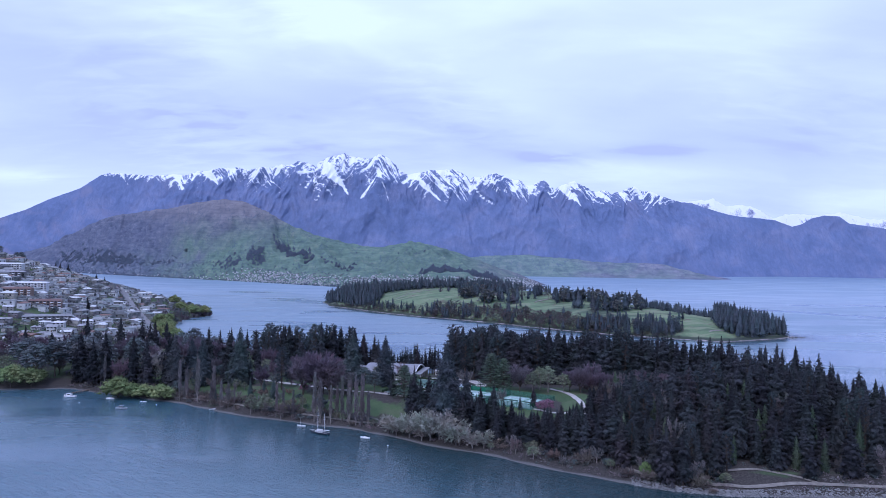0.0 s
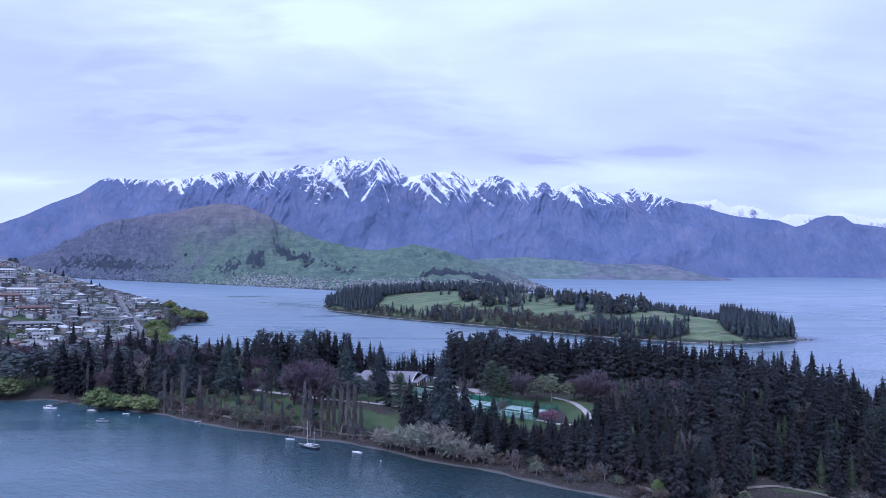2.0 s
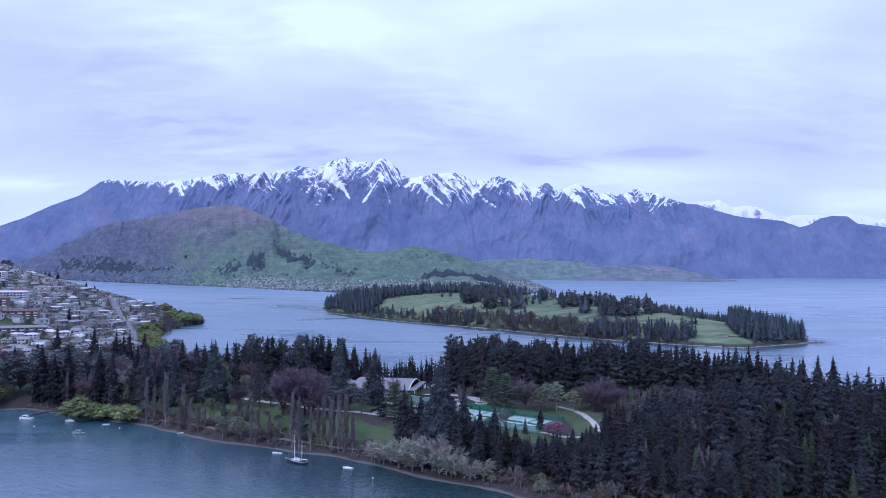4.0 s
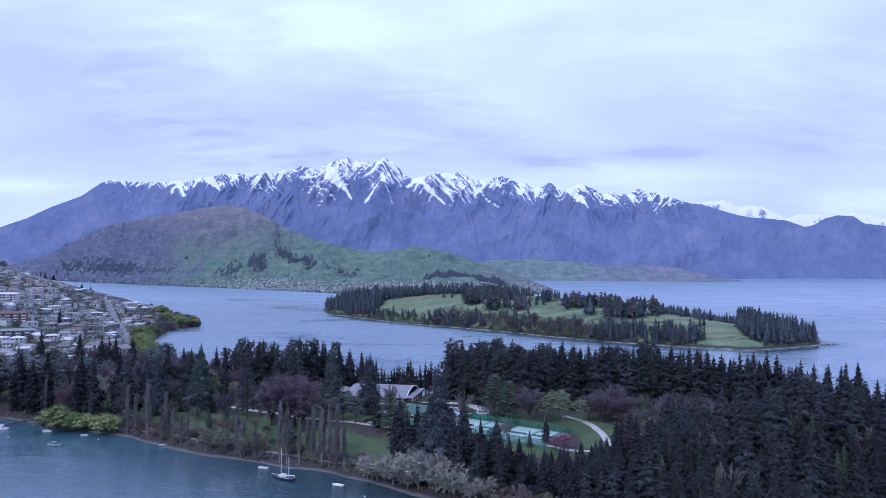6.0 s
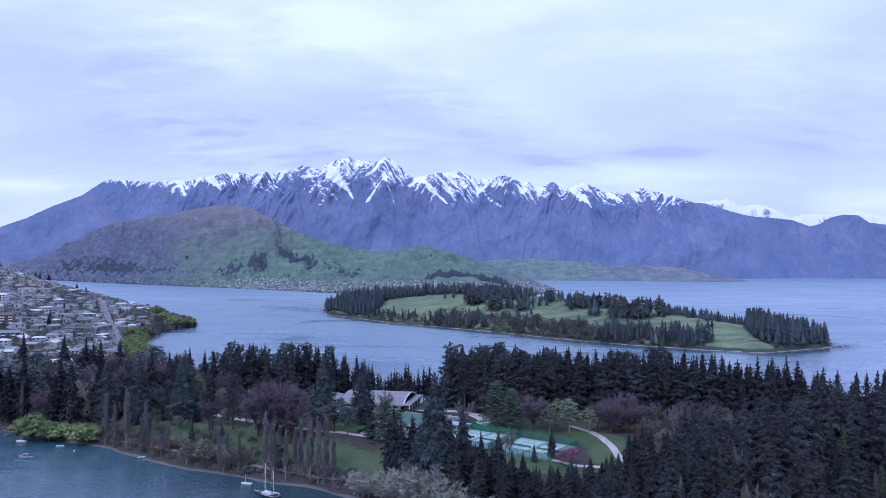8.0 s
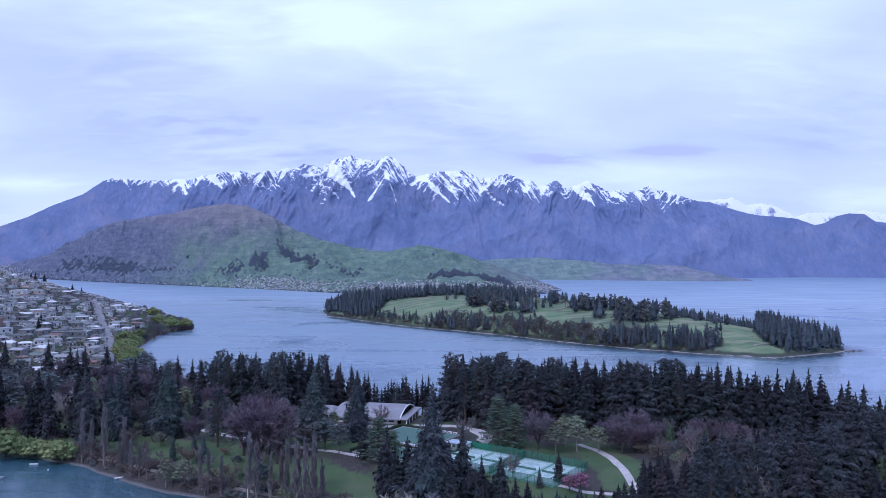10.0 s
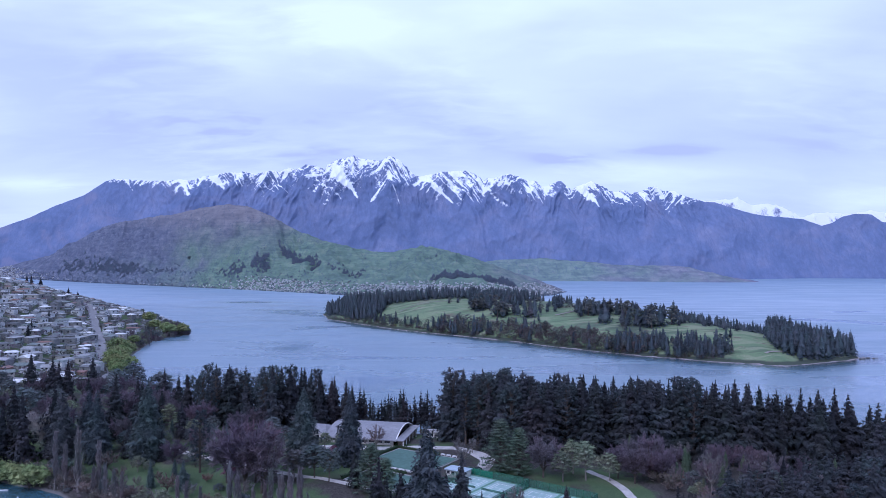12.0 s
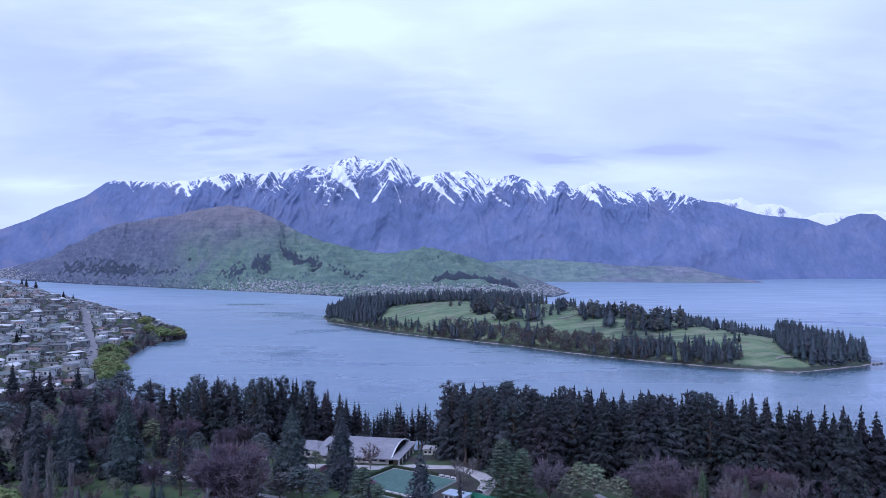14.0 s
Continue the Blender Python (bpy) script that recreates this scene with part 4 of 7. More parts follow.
# needles lighter and bluer than the near firs: haze put into the colour
COURSE_GREEN = foliage("hazed_conifer_needles", (0.046, 0.060, 0.073), (0.102, 0.122, 0.140), 0.3)
OLIVE_DARK = foliage("grey_green_leaves", (0.069, 0.074, 0.074), (0.158, 0.159, 0.148), 0.3)
PINK = foliage("pink_blossom", (0.160, 0.075, 0.120), (0.340, 0.180, 0.250), 0.2)
TWIG_PURPLE = foliage("purple_brown_twigs", (0.086, 0.068, 0.088), (0.190, 0.154, 0.190), 0.25, thin=0.1)
TWIG_GREY = foliage("grey_brown_twigs", (0.105, 0.096, 0.100), (0.245, 0.225, 0.236), 0.25, thin=0.1)
TWIG_PALE = foliage("pale_silver_twigs", (0.200, 0.190, 0.180), (0.420, 0.400, 0.380), 0.2, thin=0.1)
TWIG_BROWN = foliage("brown_bud_twigs", (0.070, 0.060, 0.062), (0.160, 0.134, 0.132), 0.3)
TWIG_SILVER = foliage("silver_catkin_twigs", (0.190, 0.185, 0.165), (0.400, 0.390, 0.355), 0.2, thin=0.1)
TWIG_RUST = foliage("rusty_shrub_twigs", (0.112, 0.092, 0.084), (0.250, 0.204, 0.180), 0.25, thin=0.1)

KINDS = {}


def kind_of(key, *made):
    KINDS[key] = made
    for ob in made:
        ob.location = (0, -900, -60)


kind_of("fir", *[conifer("fir_tree", "tall dark Douglas fir with ragged drooping branches", 34, r, 100 + i, FIR_GREEN, BARK, clear=c, levels=n,
                         power=p, ragged=0.26, heart=0.50, start=0.24, pieces=6, wide=0.40, around=8)
                 for i, (r, c, n, p) in enumerate(((8.6, 0.05, 25, 0.96), (7.8, 0.08, 24, 0.86), (9.4, 0.04, 26, 1.04), (7.4, 0.14, 23, 0.90), (8.4, 0.07, 25, 0.80), (9.0, 0.10, 23, 1.1)))])
kind_of("sequoia", *[conifer("sequoia_tree", "broad dense dark green conical sequoia", 34, r, 120 + i, SEQUOIA_GREEN, BARK, clear=0.03, levels=22, around=7,
                             power=0.92, lift=0.20, droop=0.25, wide=0.36, pieces=5, ragged=0.14, heart=0.74, start=0.5, scales=3200) for i, r in enumerate((9.2, 8.2))])
kind_of("cypress", *[conifer("cypress_tree", "light green feathery conical conifer", 20, r, 130 + i, LIGHT_CONIFER, BARK, clear=0.04, levels=22, around=7,
                             power=0.7, lift=0.5, droop=0.2, wide=0.4, pieces=3, ragged=0.15, heart=0.66, start=0.45, scales=700) for i, r in enumerate((3.4, 2.8))])
kind_of("young_fir", *[conifer("young_fir_tree", "small dense dark green conical fir", 13, r, 140 + i, SEQUOIA_GREEN, BARK, clear=0.04, levels=18, around=7,
                               power=0.95, lift=0.2, droop=0.25, wide=0.4, pieces=3, ragged=0.12, heart=0.66, start=0.5, scales=900) for i, r in enumerate((3.3, 2.8))])
kind_of("pine", *[clumped("pine_tree", "tall dark pine with bare lower trunk and clumped crown", 34, r, 150 + i, PINE_GREEN, BARK, clear=c, clumps=70,
                          leaves=30, size=0.85, flat=0.8, shape="pine") for i, (r, c) in enumerate(((6.8, 0.20), (5.8, 0.28), (7.4, 0.15), (6.2, 0.24)))])
kind_of("thin_pine", *[conifer("slender_pine_tree", "slender young pine with bare lower trunk", 24, r, 160 + i, FIR_GREEN, BARK, clear=0.30, levels=18, around=6,
                               ragged=0.4, droop=0.2, wide=0.5, pieces=4, heart=0.2, start=0.2, power=0.85) for i, r in enumerate((3.8, 3.2, 4.4))])
kind_of("cedar", *[clumped("cedar_tree", "wide green cedar with flat layered branches", 24, r, 170 + i, CEDAR_GREEN, BARK, clear=0.05, clumps=120, leaves=34,
                           size=0.62, shape="plates") for i, r in enumerate((9.5, 8.5))])
kind_of("oak", *[clumped("evergreen_tree", "dark round-crowned evergreen park tree", 18, r, 180 + i, OAK_GREEN, BARK, clear=0.13, clumps=64, leaves=34, size=0.62)
                 for i, r in enumerate((8.0, 7.0, 9.0))])
kind_of("willow", *[clumped("willow_tree", "bright yellow-green spring willow spreading over the shore", 11, r, 190 + i, WILLOW_GREEN, BARK, clear=0.08,
                            clumps=80, leaves=40, size=0.42, flat=1.0) for i, r in enumerate((6.5, 5.6))])
kind_of("budding", *[clumped("budding_tree", "olive-grey deciduous tree just coming into leaf", 15, r, 200 + i, OLIVE_GREEN, PALE_BARK, clear=0.13, clumps=46,
                             leaves=34, size=0.5) for i, r in enumerate((6.5, 5.5))])
kind_of("blossom", *[bare("silver_tree", "pale silvery bare-twigged tree leaning over the shore", 11, r, 210 + i, TWIG_SILVER, PALE_BARK, limbs=16, subs=7, twigs=16, sliver=0.12)
                     for i, r in enumerate((5.6, 4.8, 6.2))])
kind_of("cherry", *[clumped("cherry_tree", "small pink blossoming cherry tree", 7, 3.6, 220, PINK, BARK, clear=0.15, clumps=28, leaves=34, size=0.5)])
kind_of("purple", *[bare("bare_tree", "large leafless tree with a haze of purple-brown twigs", 22, r, 230 + i, TWIG_PURPLE, BARK, limbs=18, subs=8, twigs=28, sliver=0.13)
                    for i, r in enumerate((9.5, 8.5, 10.5))])
kind_of("grey", *[bare("bare_tree", "leafless grey-brown tree with fine upright twigs", 15, r, 240 + i, TWIG_GREY, PALE_BARK, limbs=10, subs=7, twigs=20, sliver=0.10)
                  for i, r in enumerate((5.6, 6.4, 5.0))])
kind_of("pale", *[bare("bare_tree", "leafless pale silver-grey tree with a round crown", 15, 7.0, 250, TWIG_PALE, PALE_BARK, limbs=14, subs=8, twigs=30, sliver=0.10)])
kind_of("poplar", *[bare("poplar_tree", "slender leafless Lombardy poplar", 17, r, 260 + i, TWIG_GREY, PALE_BARK, columnar=True, limbs=24, subs=5, twigs=18, sliver=0.10)
                    for i, r in enumerate((1.7, 1.4, 2.0))])
kind_of("shrub", *[bare("shrub", "rusty brown leafless shrub on the shore bank", 5, r, 270 + i, TWIG_RUST, BARK, limbs=12, subs=4, twigs=17, sliver=0.10)
                   for i, r in enumerate((3.6, 3.0, 4.2))])
kind_of("bush", *[clumped("bush", "low dark evergreen bush", 3.2, r, 280 + i, OAK_GREEN, BARK, clear=0.0, clumps=20, leaves=26, size=0.5)
                  for i, r in enumerate((2.4, 1.9))])
kind_of("course_fir", *[conifer("conical_fir", "dark conical fir on the golf course", 18, r, 300 + i, COURSE_GREEN, BARK, clear=0.06, levels=10, around=5, power=0.82,
                                wide=0.6, pieces=2, ragged=0.28, start=0.3) for i, r in enumerate((5.8, 5.0, 6.4, 4.8))])
kind_of("course_pine", *[clumped("pine_tree", "dark round-topped pine on the golf course", 16, r, 310 + i, COURSE_GREEN, BARK, clear=0.02, limbs=False, clumps=14, leaves=14, size=1.5) for i, r in enumerate((4.4, 3.6))])
kind_of("course_tree", *[clumped("deciduous_tree", "grey-green deciduous tree beside the lake", 13, r, 320 + i, OLIVE_DARK, BARK, clear=0.0, limbs=False, clumps=14, leaves=16, size=1.3)
                         for i, r in enumerate((5.0, 4.4))])
kind_of("course_brown", *[clumped("deciduous_tree", "brownish bare-crowned tree beside the lake", 13, r, 325 + i, TWIG_BROWN, BARK, clear=0.0, limbs=False, clumps=16, leaves=20, size=1.0)
                          for i, r in enumerate((5.2, 4.4))])
kind_of("course_willow", *[clumped("willow_tree", "small bright green willow on the far shore", 8, 4.0, 330, WILLOW_GREEN, BARK, clear=0.0, clumps=14, leaves=20, size=1.0)])
kind_of("yard_tree", *[clumped("garden_tree", "dark leafy garden tree between houses", 7, r, 340 + i, OAK_GREEN, BARK, clear=0.05, clumps=16, leaves=20, size=0.9)
                       for i, r in enumerate((3.2, 2.6))])
kind_of("yard_far", *[clumped("garden_tree", "dark garden tree on the hillside", 7, 3.2, 370 + i, g, BARK, clear=0.05, limbs=False, clumps=6, leaves=10, size=1.2) for i, g in enumerate((OAK_GREEN, OLIVE_DARK, TWIG_PURPLE))])
kind_of("yard_bare", *[bare("garden_tree", "leafless purple-brown garden tree between houses", 8, 3.6, 350, TWIG_PURPLE, BARK, limbs=9, subs=5, twigs=9, sliver=0.14)])
kind_of("yard_olive", *[clumped("garden_tree", "olive-green garden tree between houses", 6, 3.0, 360, OLIVE_GREEN, BARK, clear=0.05, clumps=14, leaves=20, size=0.9)])
NOMINAL = dict(course_brown=13, course_fir=18, course_pine=16, course_tree=13, course_willow=8, yard_tree=7, yard_far=7, yard_bare=8, yard_olive=6, fir=34, sequoia=34, cypress=20, young_fir=13, pine=34, thin_pine=24, cedar=24, oak=18, willow=11, budding=15, blossom=11, cherry=7,
               purple=22, grey=15, pale=15, poplar=17, shrub=5, bush=3.2)
dice = random.Random(42)
PLANTED = []


def plant(key, x, y, height, girth=1.0, group="", land=near_z):
    """Sets a tree of that kind on the land."""
    s = height / NOMINAL[key]
    z = float(land(x, y))
    made = copy_thing(dice.choice(KINDS[key]), pose(x, y, z - 0.2, rz=dice.uniform(0, 360)) @ Matrix.Diagonal((s * girth, s * girth, s, 1)))
    if group:
        tagged(made, group=group)
    PLANTED.append((x, y, key))
    return made


MASSED = []


def mass(key, x, y, height, girth=1.0, land=near_z):
    """The same for a tree deep in a wood, joined with its neighbours later."""
    s = height / NOMINAL[key]
    MASSED.append((dice.choice(KINDS[key]), pose(x, y, float(land(x, y)) - 0.2, rz=dice.uniform(0, 360)) @ Matrix.Diagonal((s * girth, s * girth, s, 1))))
    PLANTED.append((x, y, key))


def join_mass(name, label, category="trees"):
    """Makes all massed trees one object."""
    cache, co, tris, slots, mats, base = {}, [], [], [], [], 0
    for root, m in MASSED:
        A = np.array(m)
        for ob in root.children:
            me = ob.data
            if me.name not in cache:
                c = np.empty(len(me.vertices) * 3, np.float32)
                me.vertices.foreach_get("co", c)
                me.calc_loop_triangles()
                t = np.empty(len(me.loop_triangles) * 3, np.int32)
                me.loop_triangles.foreach_get("vertices", t)
                if me.materials[0] not in mats:
                    mats.append(me.materials[0])
                cache[me.name] = (c.reshape(-1, 3), t.reshape(-1, 3), mats.index(me.materials[0]))
            c, t, slot = cache[me.name]
            co.append(c @ A[:3, :3].T + A[:3, 3])
            tris.append(t + base)
            slots.append(np.full(len(t), slot, np.int32))
            base += len(c)
    co, tris, slots = np.concatenate(co), np.concatenate(tris), np.concatenate(slots)
    me = bpy.data.meshes.new(name)
    me.vertices.add(len(co))
    me.vertices.foreach_set("co", co.astype(np.float32).ravel())
    me.loops.add(tris.size)
    me.loops.foreach_set("vertex_index", tris.astype(np.int32).ravel())
    me.polygons.add(len(tris))
    me.polygons.foreach_set("loop_start", np.arange(0, tris.size, 3, dtype=np.int32))
    for m in mats:
        me.materials.append(m)
    me.polygons.foreach_set("material_index", slots)
    me.update(calc_edges=True)
    MASSED.clear()
    return tagged(new(name, me), label, category, kind="stuff")


def inside(x, y, poly):
    return float(inland(np.array(x), np.array(y), poly)) > 0


def scatter(poly, gap, seed, keep=None):
    """Places inside an outline, at least gap apart, uneven."""
    rnd = random.Random(seed)
    xs, ys = [p[0] for p in poly], [p[1] for p in poly]
    cells, out = {}, []
    want = int((max(xs) - min(xs)) * (max(ys) - min(ys)) / gap ** 2 * 3)
    tx = np.array([rnd.uniform(min(xs), max(xs)) for _ in range(want)])
    ty = np.array([rnd.uniform(min(ys), max(ys)) for _ in range(want)])
    ok = inland(tx, ty, poly) > 0
    for x, y in zip(tx[ok].tolist(), ty[ok].tolist()):
        i, j = int(x // gap), int(y // gap)
        if any((x - px) ** 2 + (y - py) ** 2 < gap * gap for a in (-1, 0, 1) for b in (-1, 0, 1) for px, py in cells.get((i + a, j + b), ())):
            continue
        if keep and not keep(x, y):
            continue
        cells.setdefault((i, j), []).append((x, y))
        out.append((x, y))
    return out


# ---- the gardens: trees one by one ----
SEQUOIAS = [(-140, 531, 44), (-30, 515, 38), (-54, 517, 40), (-169, 535, 39), (11, 412, 52), (-193, 544, 40), (-184, 556, 34)]
FIRS = [(-251, 556, 44), (-224, 542, 35), (-214, 543, 40), (-199, 548, 41), (-262, 559, 37), (-8, 430, 34), (1, 424, 30), (-4, 419, 31),
        (-23, 478, 18), (66, 432, 14), (25, 443, 26), (31, 408, 26), (18, 405, 25), (39, 411, 24), (118, 322, 27), (111, 325, 30),
        (135, 326, 24), (20, 414, 17), (26, 410, 18), (33, 405, 18), (38, 400, 19), (24, 404, 20), (31, 398, 21), (15, 418, 18), (42, 396, 18), (18, 420, 17), (23, 417, 18), (29, 413, 18), (36, 409, 18), (44, 403, 18), (48, 398, 19), (12, 424, 16), (40, 392, 21), (28, 392, 24), (20, 397, 24), (222, 380, 38), (214, 374, 38), (181, 457, 39), (-277, 570, 42), (-236, 572, 35), (-176, 572, 38), (-158, 566, 36)]
YOUNG_FIRS = [(-123, 494, 15), (-106, 490, 15), (-116, 506, 10), (57, 427, 9), (-152, 508, 11), (-147, 494, 9), (-12, 446, 12)]
PINES = [(-104, 508, 32), (-140, 610, 30), (-150, 622, 32), (-128, 597, 26)]
CEDARS = [(46, 497, 26), (54, 490, 23), (-15, 472, 22), (-146, 537, 20), (-8, 462, 18)]
EVERGREENS = [(-44, 493, 17), (-54, 494, 15), (-36, 486, 16), (-251, 770, 32), (-258, 752, 24), (-232, 782, 30), (-281, 585, 30), (-301, 578, 31),
              (-284, 600, 29), (-312, 570, 30), (-268, 590, 28), (-300, 610, 28), (-330, 590, 28), (-246, 600, 26)]
WILLOWS = [(-228, 526, 17), (-216, 522, 13), (-207, 521, 11), (-192, 513, 13), (-323, 556, 18), (-309, 559, 15), (-340, 560, 14), (-380, 1021, 21),
           (-345, 933, 20), (-322, 894, 17), (-338, 948, 17), (-366, 1000, 17), (-362, 976, 18), (-352, 957, 20), (-334, 915, 18), (-314, 878, 15), (-376, 1040, 15), (-388, 1068, 13), (-422, 1287, 22), (-408, 1315, 19), (-406, 1127, 14), (-446, 1297, 18), (-469, 1330, 18)]
BUDDING = [(84, 480, 19), (94, 476, 14), (-116, 467, 14), (-106, 464, 15), (80, 490, 17), (-56, 500, 12), (-150, 588, 17), (-92, 460, 11), (73, 478, 15)]
CATKINS = [(-18, 415, 11), (-10, 409, 14), (-3, 404, 17), (2, 400, 16), (10, 395, 15), (18, 390, 12), (25, 385, 10), (-23, 419, 11), (7, 399, 19),
           (-3, 402, 10), (16, 390, 15), (31, 383, 11), (-61, 522, 7), (4, 412, 14)]
CHERRIES = [(73, 421, 9), (69, 422, 7), (-15, 505, 7), (-40, 530, 6), (-33, 527, 6), (-86, 497, 7)]
PURPLES = [(-75, 484, 32), (-86, 493, 26), (-66, 480, 28), (-72, 492, 29), (65, 485, 19), (118, 473, 15), (99, 480, 16), (108, 490, 17), (-180, 592, 24),
           (-168, 606, 22), (-152, 600, 18), (-237, 553, 20), (104, 470, 18), (116, 487, 21), (-104, 577, 14), (-96, 590, 15), (-190, 618, 20),
           (-130, 585, 18), (150, 488, 15)]
GREYS = [(140, 473, 14), (132, 453, 16), (157, 414, 18), (-40, 586, 13), (-19, 547, 15), (26, 533, 9), (34, 533, 9), (47, 438, 12), (-87, 456, 11),
         (-94, 456, 12), (28, 512, 11), (-26, 555, 6), (172, 480, 14), (-70, 588, 12), (186, 470, 13)]
PALES = [(-216, 569, 22), (-202, 552, 24)]
POPLARS = [(-177, 509, 24), (-172, 509, 19), (-162, 502, 26), (-248, 549, 21), (-141, 486, 15), (-135, 482, 14), (-150, 493, 13), (-130, 479, 14),
           (-71, 446, 25), (-67, 444, 22), (-60, 441, 19), (-53, 442, 23), (-48, 439, 23), (-44, 437, 24), (-40, 436, 25), (-36, 433, 17),
           (-98, 461, 17), (-93, 458, 16), (-86, 455, 15), (-149, 496, 21), (-255, 558, 18), (-50, 446, 17), (-57, 449, 16)]
for key, girth, rows in (("sequoia", 1.0, SEQUOIAS), ("fir", 1.0, FIRS), ("young_fir", 1.0, YOUNG_FIRS), ("pine", 1.0, PINES), ("cedar", 1.15, CEDARS),
                         ("oak", 0.95, EVERGREENS), ("willow", 1.25, WILLOWS), ("budding", 1.0, BUDDING), ("blossom", 1.2, CATKINS), ("cherry", 1.0, CHERRIES),
                         ("purple", 1.08, PURPLES), ("grey", 1.0, GREYS), ("pale", 1.0, PALES), ("poplar", 0.78, POPLARS)):
    for x, y, h in rows:
        plant(key, x, y, h * (1.18 if key == "poplar" else 1.0), girth * dice.uniform(0.9, 1.1))


def free(gap):
    """Keeps clear of the trees already planted."""
    taken = [(p[0], p[1]) for p in PLANTED]
    return lambda x, y: all((x - a) ** 2 + (y - b) ** 2 > gap * gap for a, b in taken)


OPEN = [(40, 426), (90, 408), (118, 394), (116, 410), (104, 420), (108, 462), (98, 500), (46, 500), (20, 520), (10, 480), (40, 450)]
TIP_LAWN = [(138, 312), (160, 312), (180, 322), (172, 330), (142, 330)]


def woods():
    """The fir wood on the point, the pine belt along the far shore, and the bank below the courts."""
    wood = [(96, 338), (135, 322), (205, 324), (252, 340), (286, 382), (286, 428), (252, 456), (196, 438), (128, 434), (116, 410), (112, 392), (104, 380)]
    clear = free(4.5)
    for x, y in scatter(wood, 6.1, 1, lambda a, b: clear(a, b) and not inside(a, b, TIP_LAWN) and not inside(a, b, OPEN)):
        edge = min(1.0, 0.62 + 0.38 * float(inland(np.array(x), np.array(y), NEAR_SHORE)) / 60)
        side = float(smooth(20 + 0.64 * (y - 172) - x, -8, 8))
        tall = (1.0 - 0.10 * float(smooth(x, 225, 285))) * edge * (1 - side * (1 - float(np.interp(y, (385, 400, 420, 438), (1.0, 0.78, 0.56, 0.38)))))
        draw = dice.random()
        if draw < 0.66 and y > 380:
            mass("fir", x, y, dice.uniform(22, 40) * tall, dice.uniform(0.95, 1.3) * (1 + 0.5 * (1 - min(1.0, tall))))
        elif draw < 0.66:
            plant("fir", x, y, dice.uniform(20, 40) * tall, dice.uniform(0.95, 1.3), "fir wood on the point")
        elif draw < 0.76:
            plant("pine", x, y, dice.uniform(24, 33) * tall, 0.9, "fir wood on the point")
        elif draw < 0.90:
            plant("cypress", x, y, dice.uniform(18, 26) * tall, 0.9, "fir wood on the point")
        else:
            plant("grey", x, y, dice.uniform(14, 22) * tall, 0.8, "fir wood on the point")
    belt = [(18, 566), (58, 530), (112, 524), (195, 512), (250, 490), (268, 486), (206, 550), (122, 592), (24, 615)]
    clear = free(4.0)
    for x, y in scatter(belt, 6.4, 2, clear):
        key = "pine" if dice.random() < (0.25 if x < 90 else 0.08) else "fir"
        (mass if key == "fir" and y > 545 else plant)(key, x, y, dice.uniform(34, 45) * (1 + 0.06 * float(smooth(x, 110, 200))), dice.uniform(0.95, 1.25))
    middle = [(112, 470), (128, 440), (196, 444), (252, 462), (246, 484), (200, 508), (112, 520)]
    for x, y in scatter(middle, 8.2, 3, free(5.5)):
        plant(dice.choice(("cypress", "grey", "purple", "oak", "cypress", "purple", "fir")), x, y, dice.uniform(9, 15), 1.1)
    bank = [(-6, 420), (26, 396), (62, 370), (98, 342), (106, 380), (108, 396), (62, 416), (40, 424), (8, 440)]
    clear = free(4.5)
    for x, y in scatter(bank, 5.3, 4, lambda a, b: clear(a, b) and not (34 < a < 96 and b > 425 - 0.5 * (a - 60))):
        low = float(smooth(x, 18, 36)) * float(smooth(-x, -98, -82))
        tall = dice.uniform(21, 28) * (1 - low) + low * float(np.interp(y, (345, 362, 380, 398, 412, 425), (26, 23, 18, 12, 7, 4))) * dice.uniform(0.8, 1.05)
        plant("fir" if tall > 9 else "young_fir", x, y, tall, dice.uniform(1.0, 1.35), "firs on the lake bank")
    left = [(-146, 606), (-92, 592), (-38, 604), (-42, 632), (-92, 646), (-140, 650)]
    for x, y in scatter(left, 7.5, 5, free(5)):
        plant("pine" if dice.random() < 0.4 else "fir", x, y, dice.uniform(31, 42) * (1 - 0.2 * float(smooth(x, -70, -40))), 0.95, "conifer belt along the far shore")
    rnd = random.Random(6)
    for i in range(34):
        x = -50 + 2.25 * i + rnd.uniform(-0.8, 0.8)
        plant("thin_pine", x, 630 - 0.22 * (x + 46) + rnd.uniform(-7, 4), rnd.choice((20, 22, 24, 25, 27, 30)), 1.0, "slender pines behind the hall")
    west = [(-430, 585), (-345, 580), (-262, 575), (-150, 560), (-146, 640), (-200, 690), (-262, 740), (-350, 700), (-430, 660)]
    for x, y in scatter(west, 12.5, 7, free(6)):
        key = dice.choice(("purple", "oak", "purple", "purple", "budding", "grey", "oak", "fir"))
        plant(key, x, y, dict(purple=19, oak=16, fir=31, budding=14, grey=14, sequoia=32)[key] * dice.uniform(0.75, 1.15), 0.95)


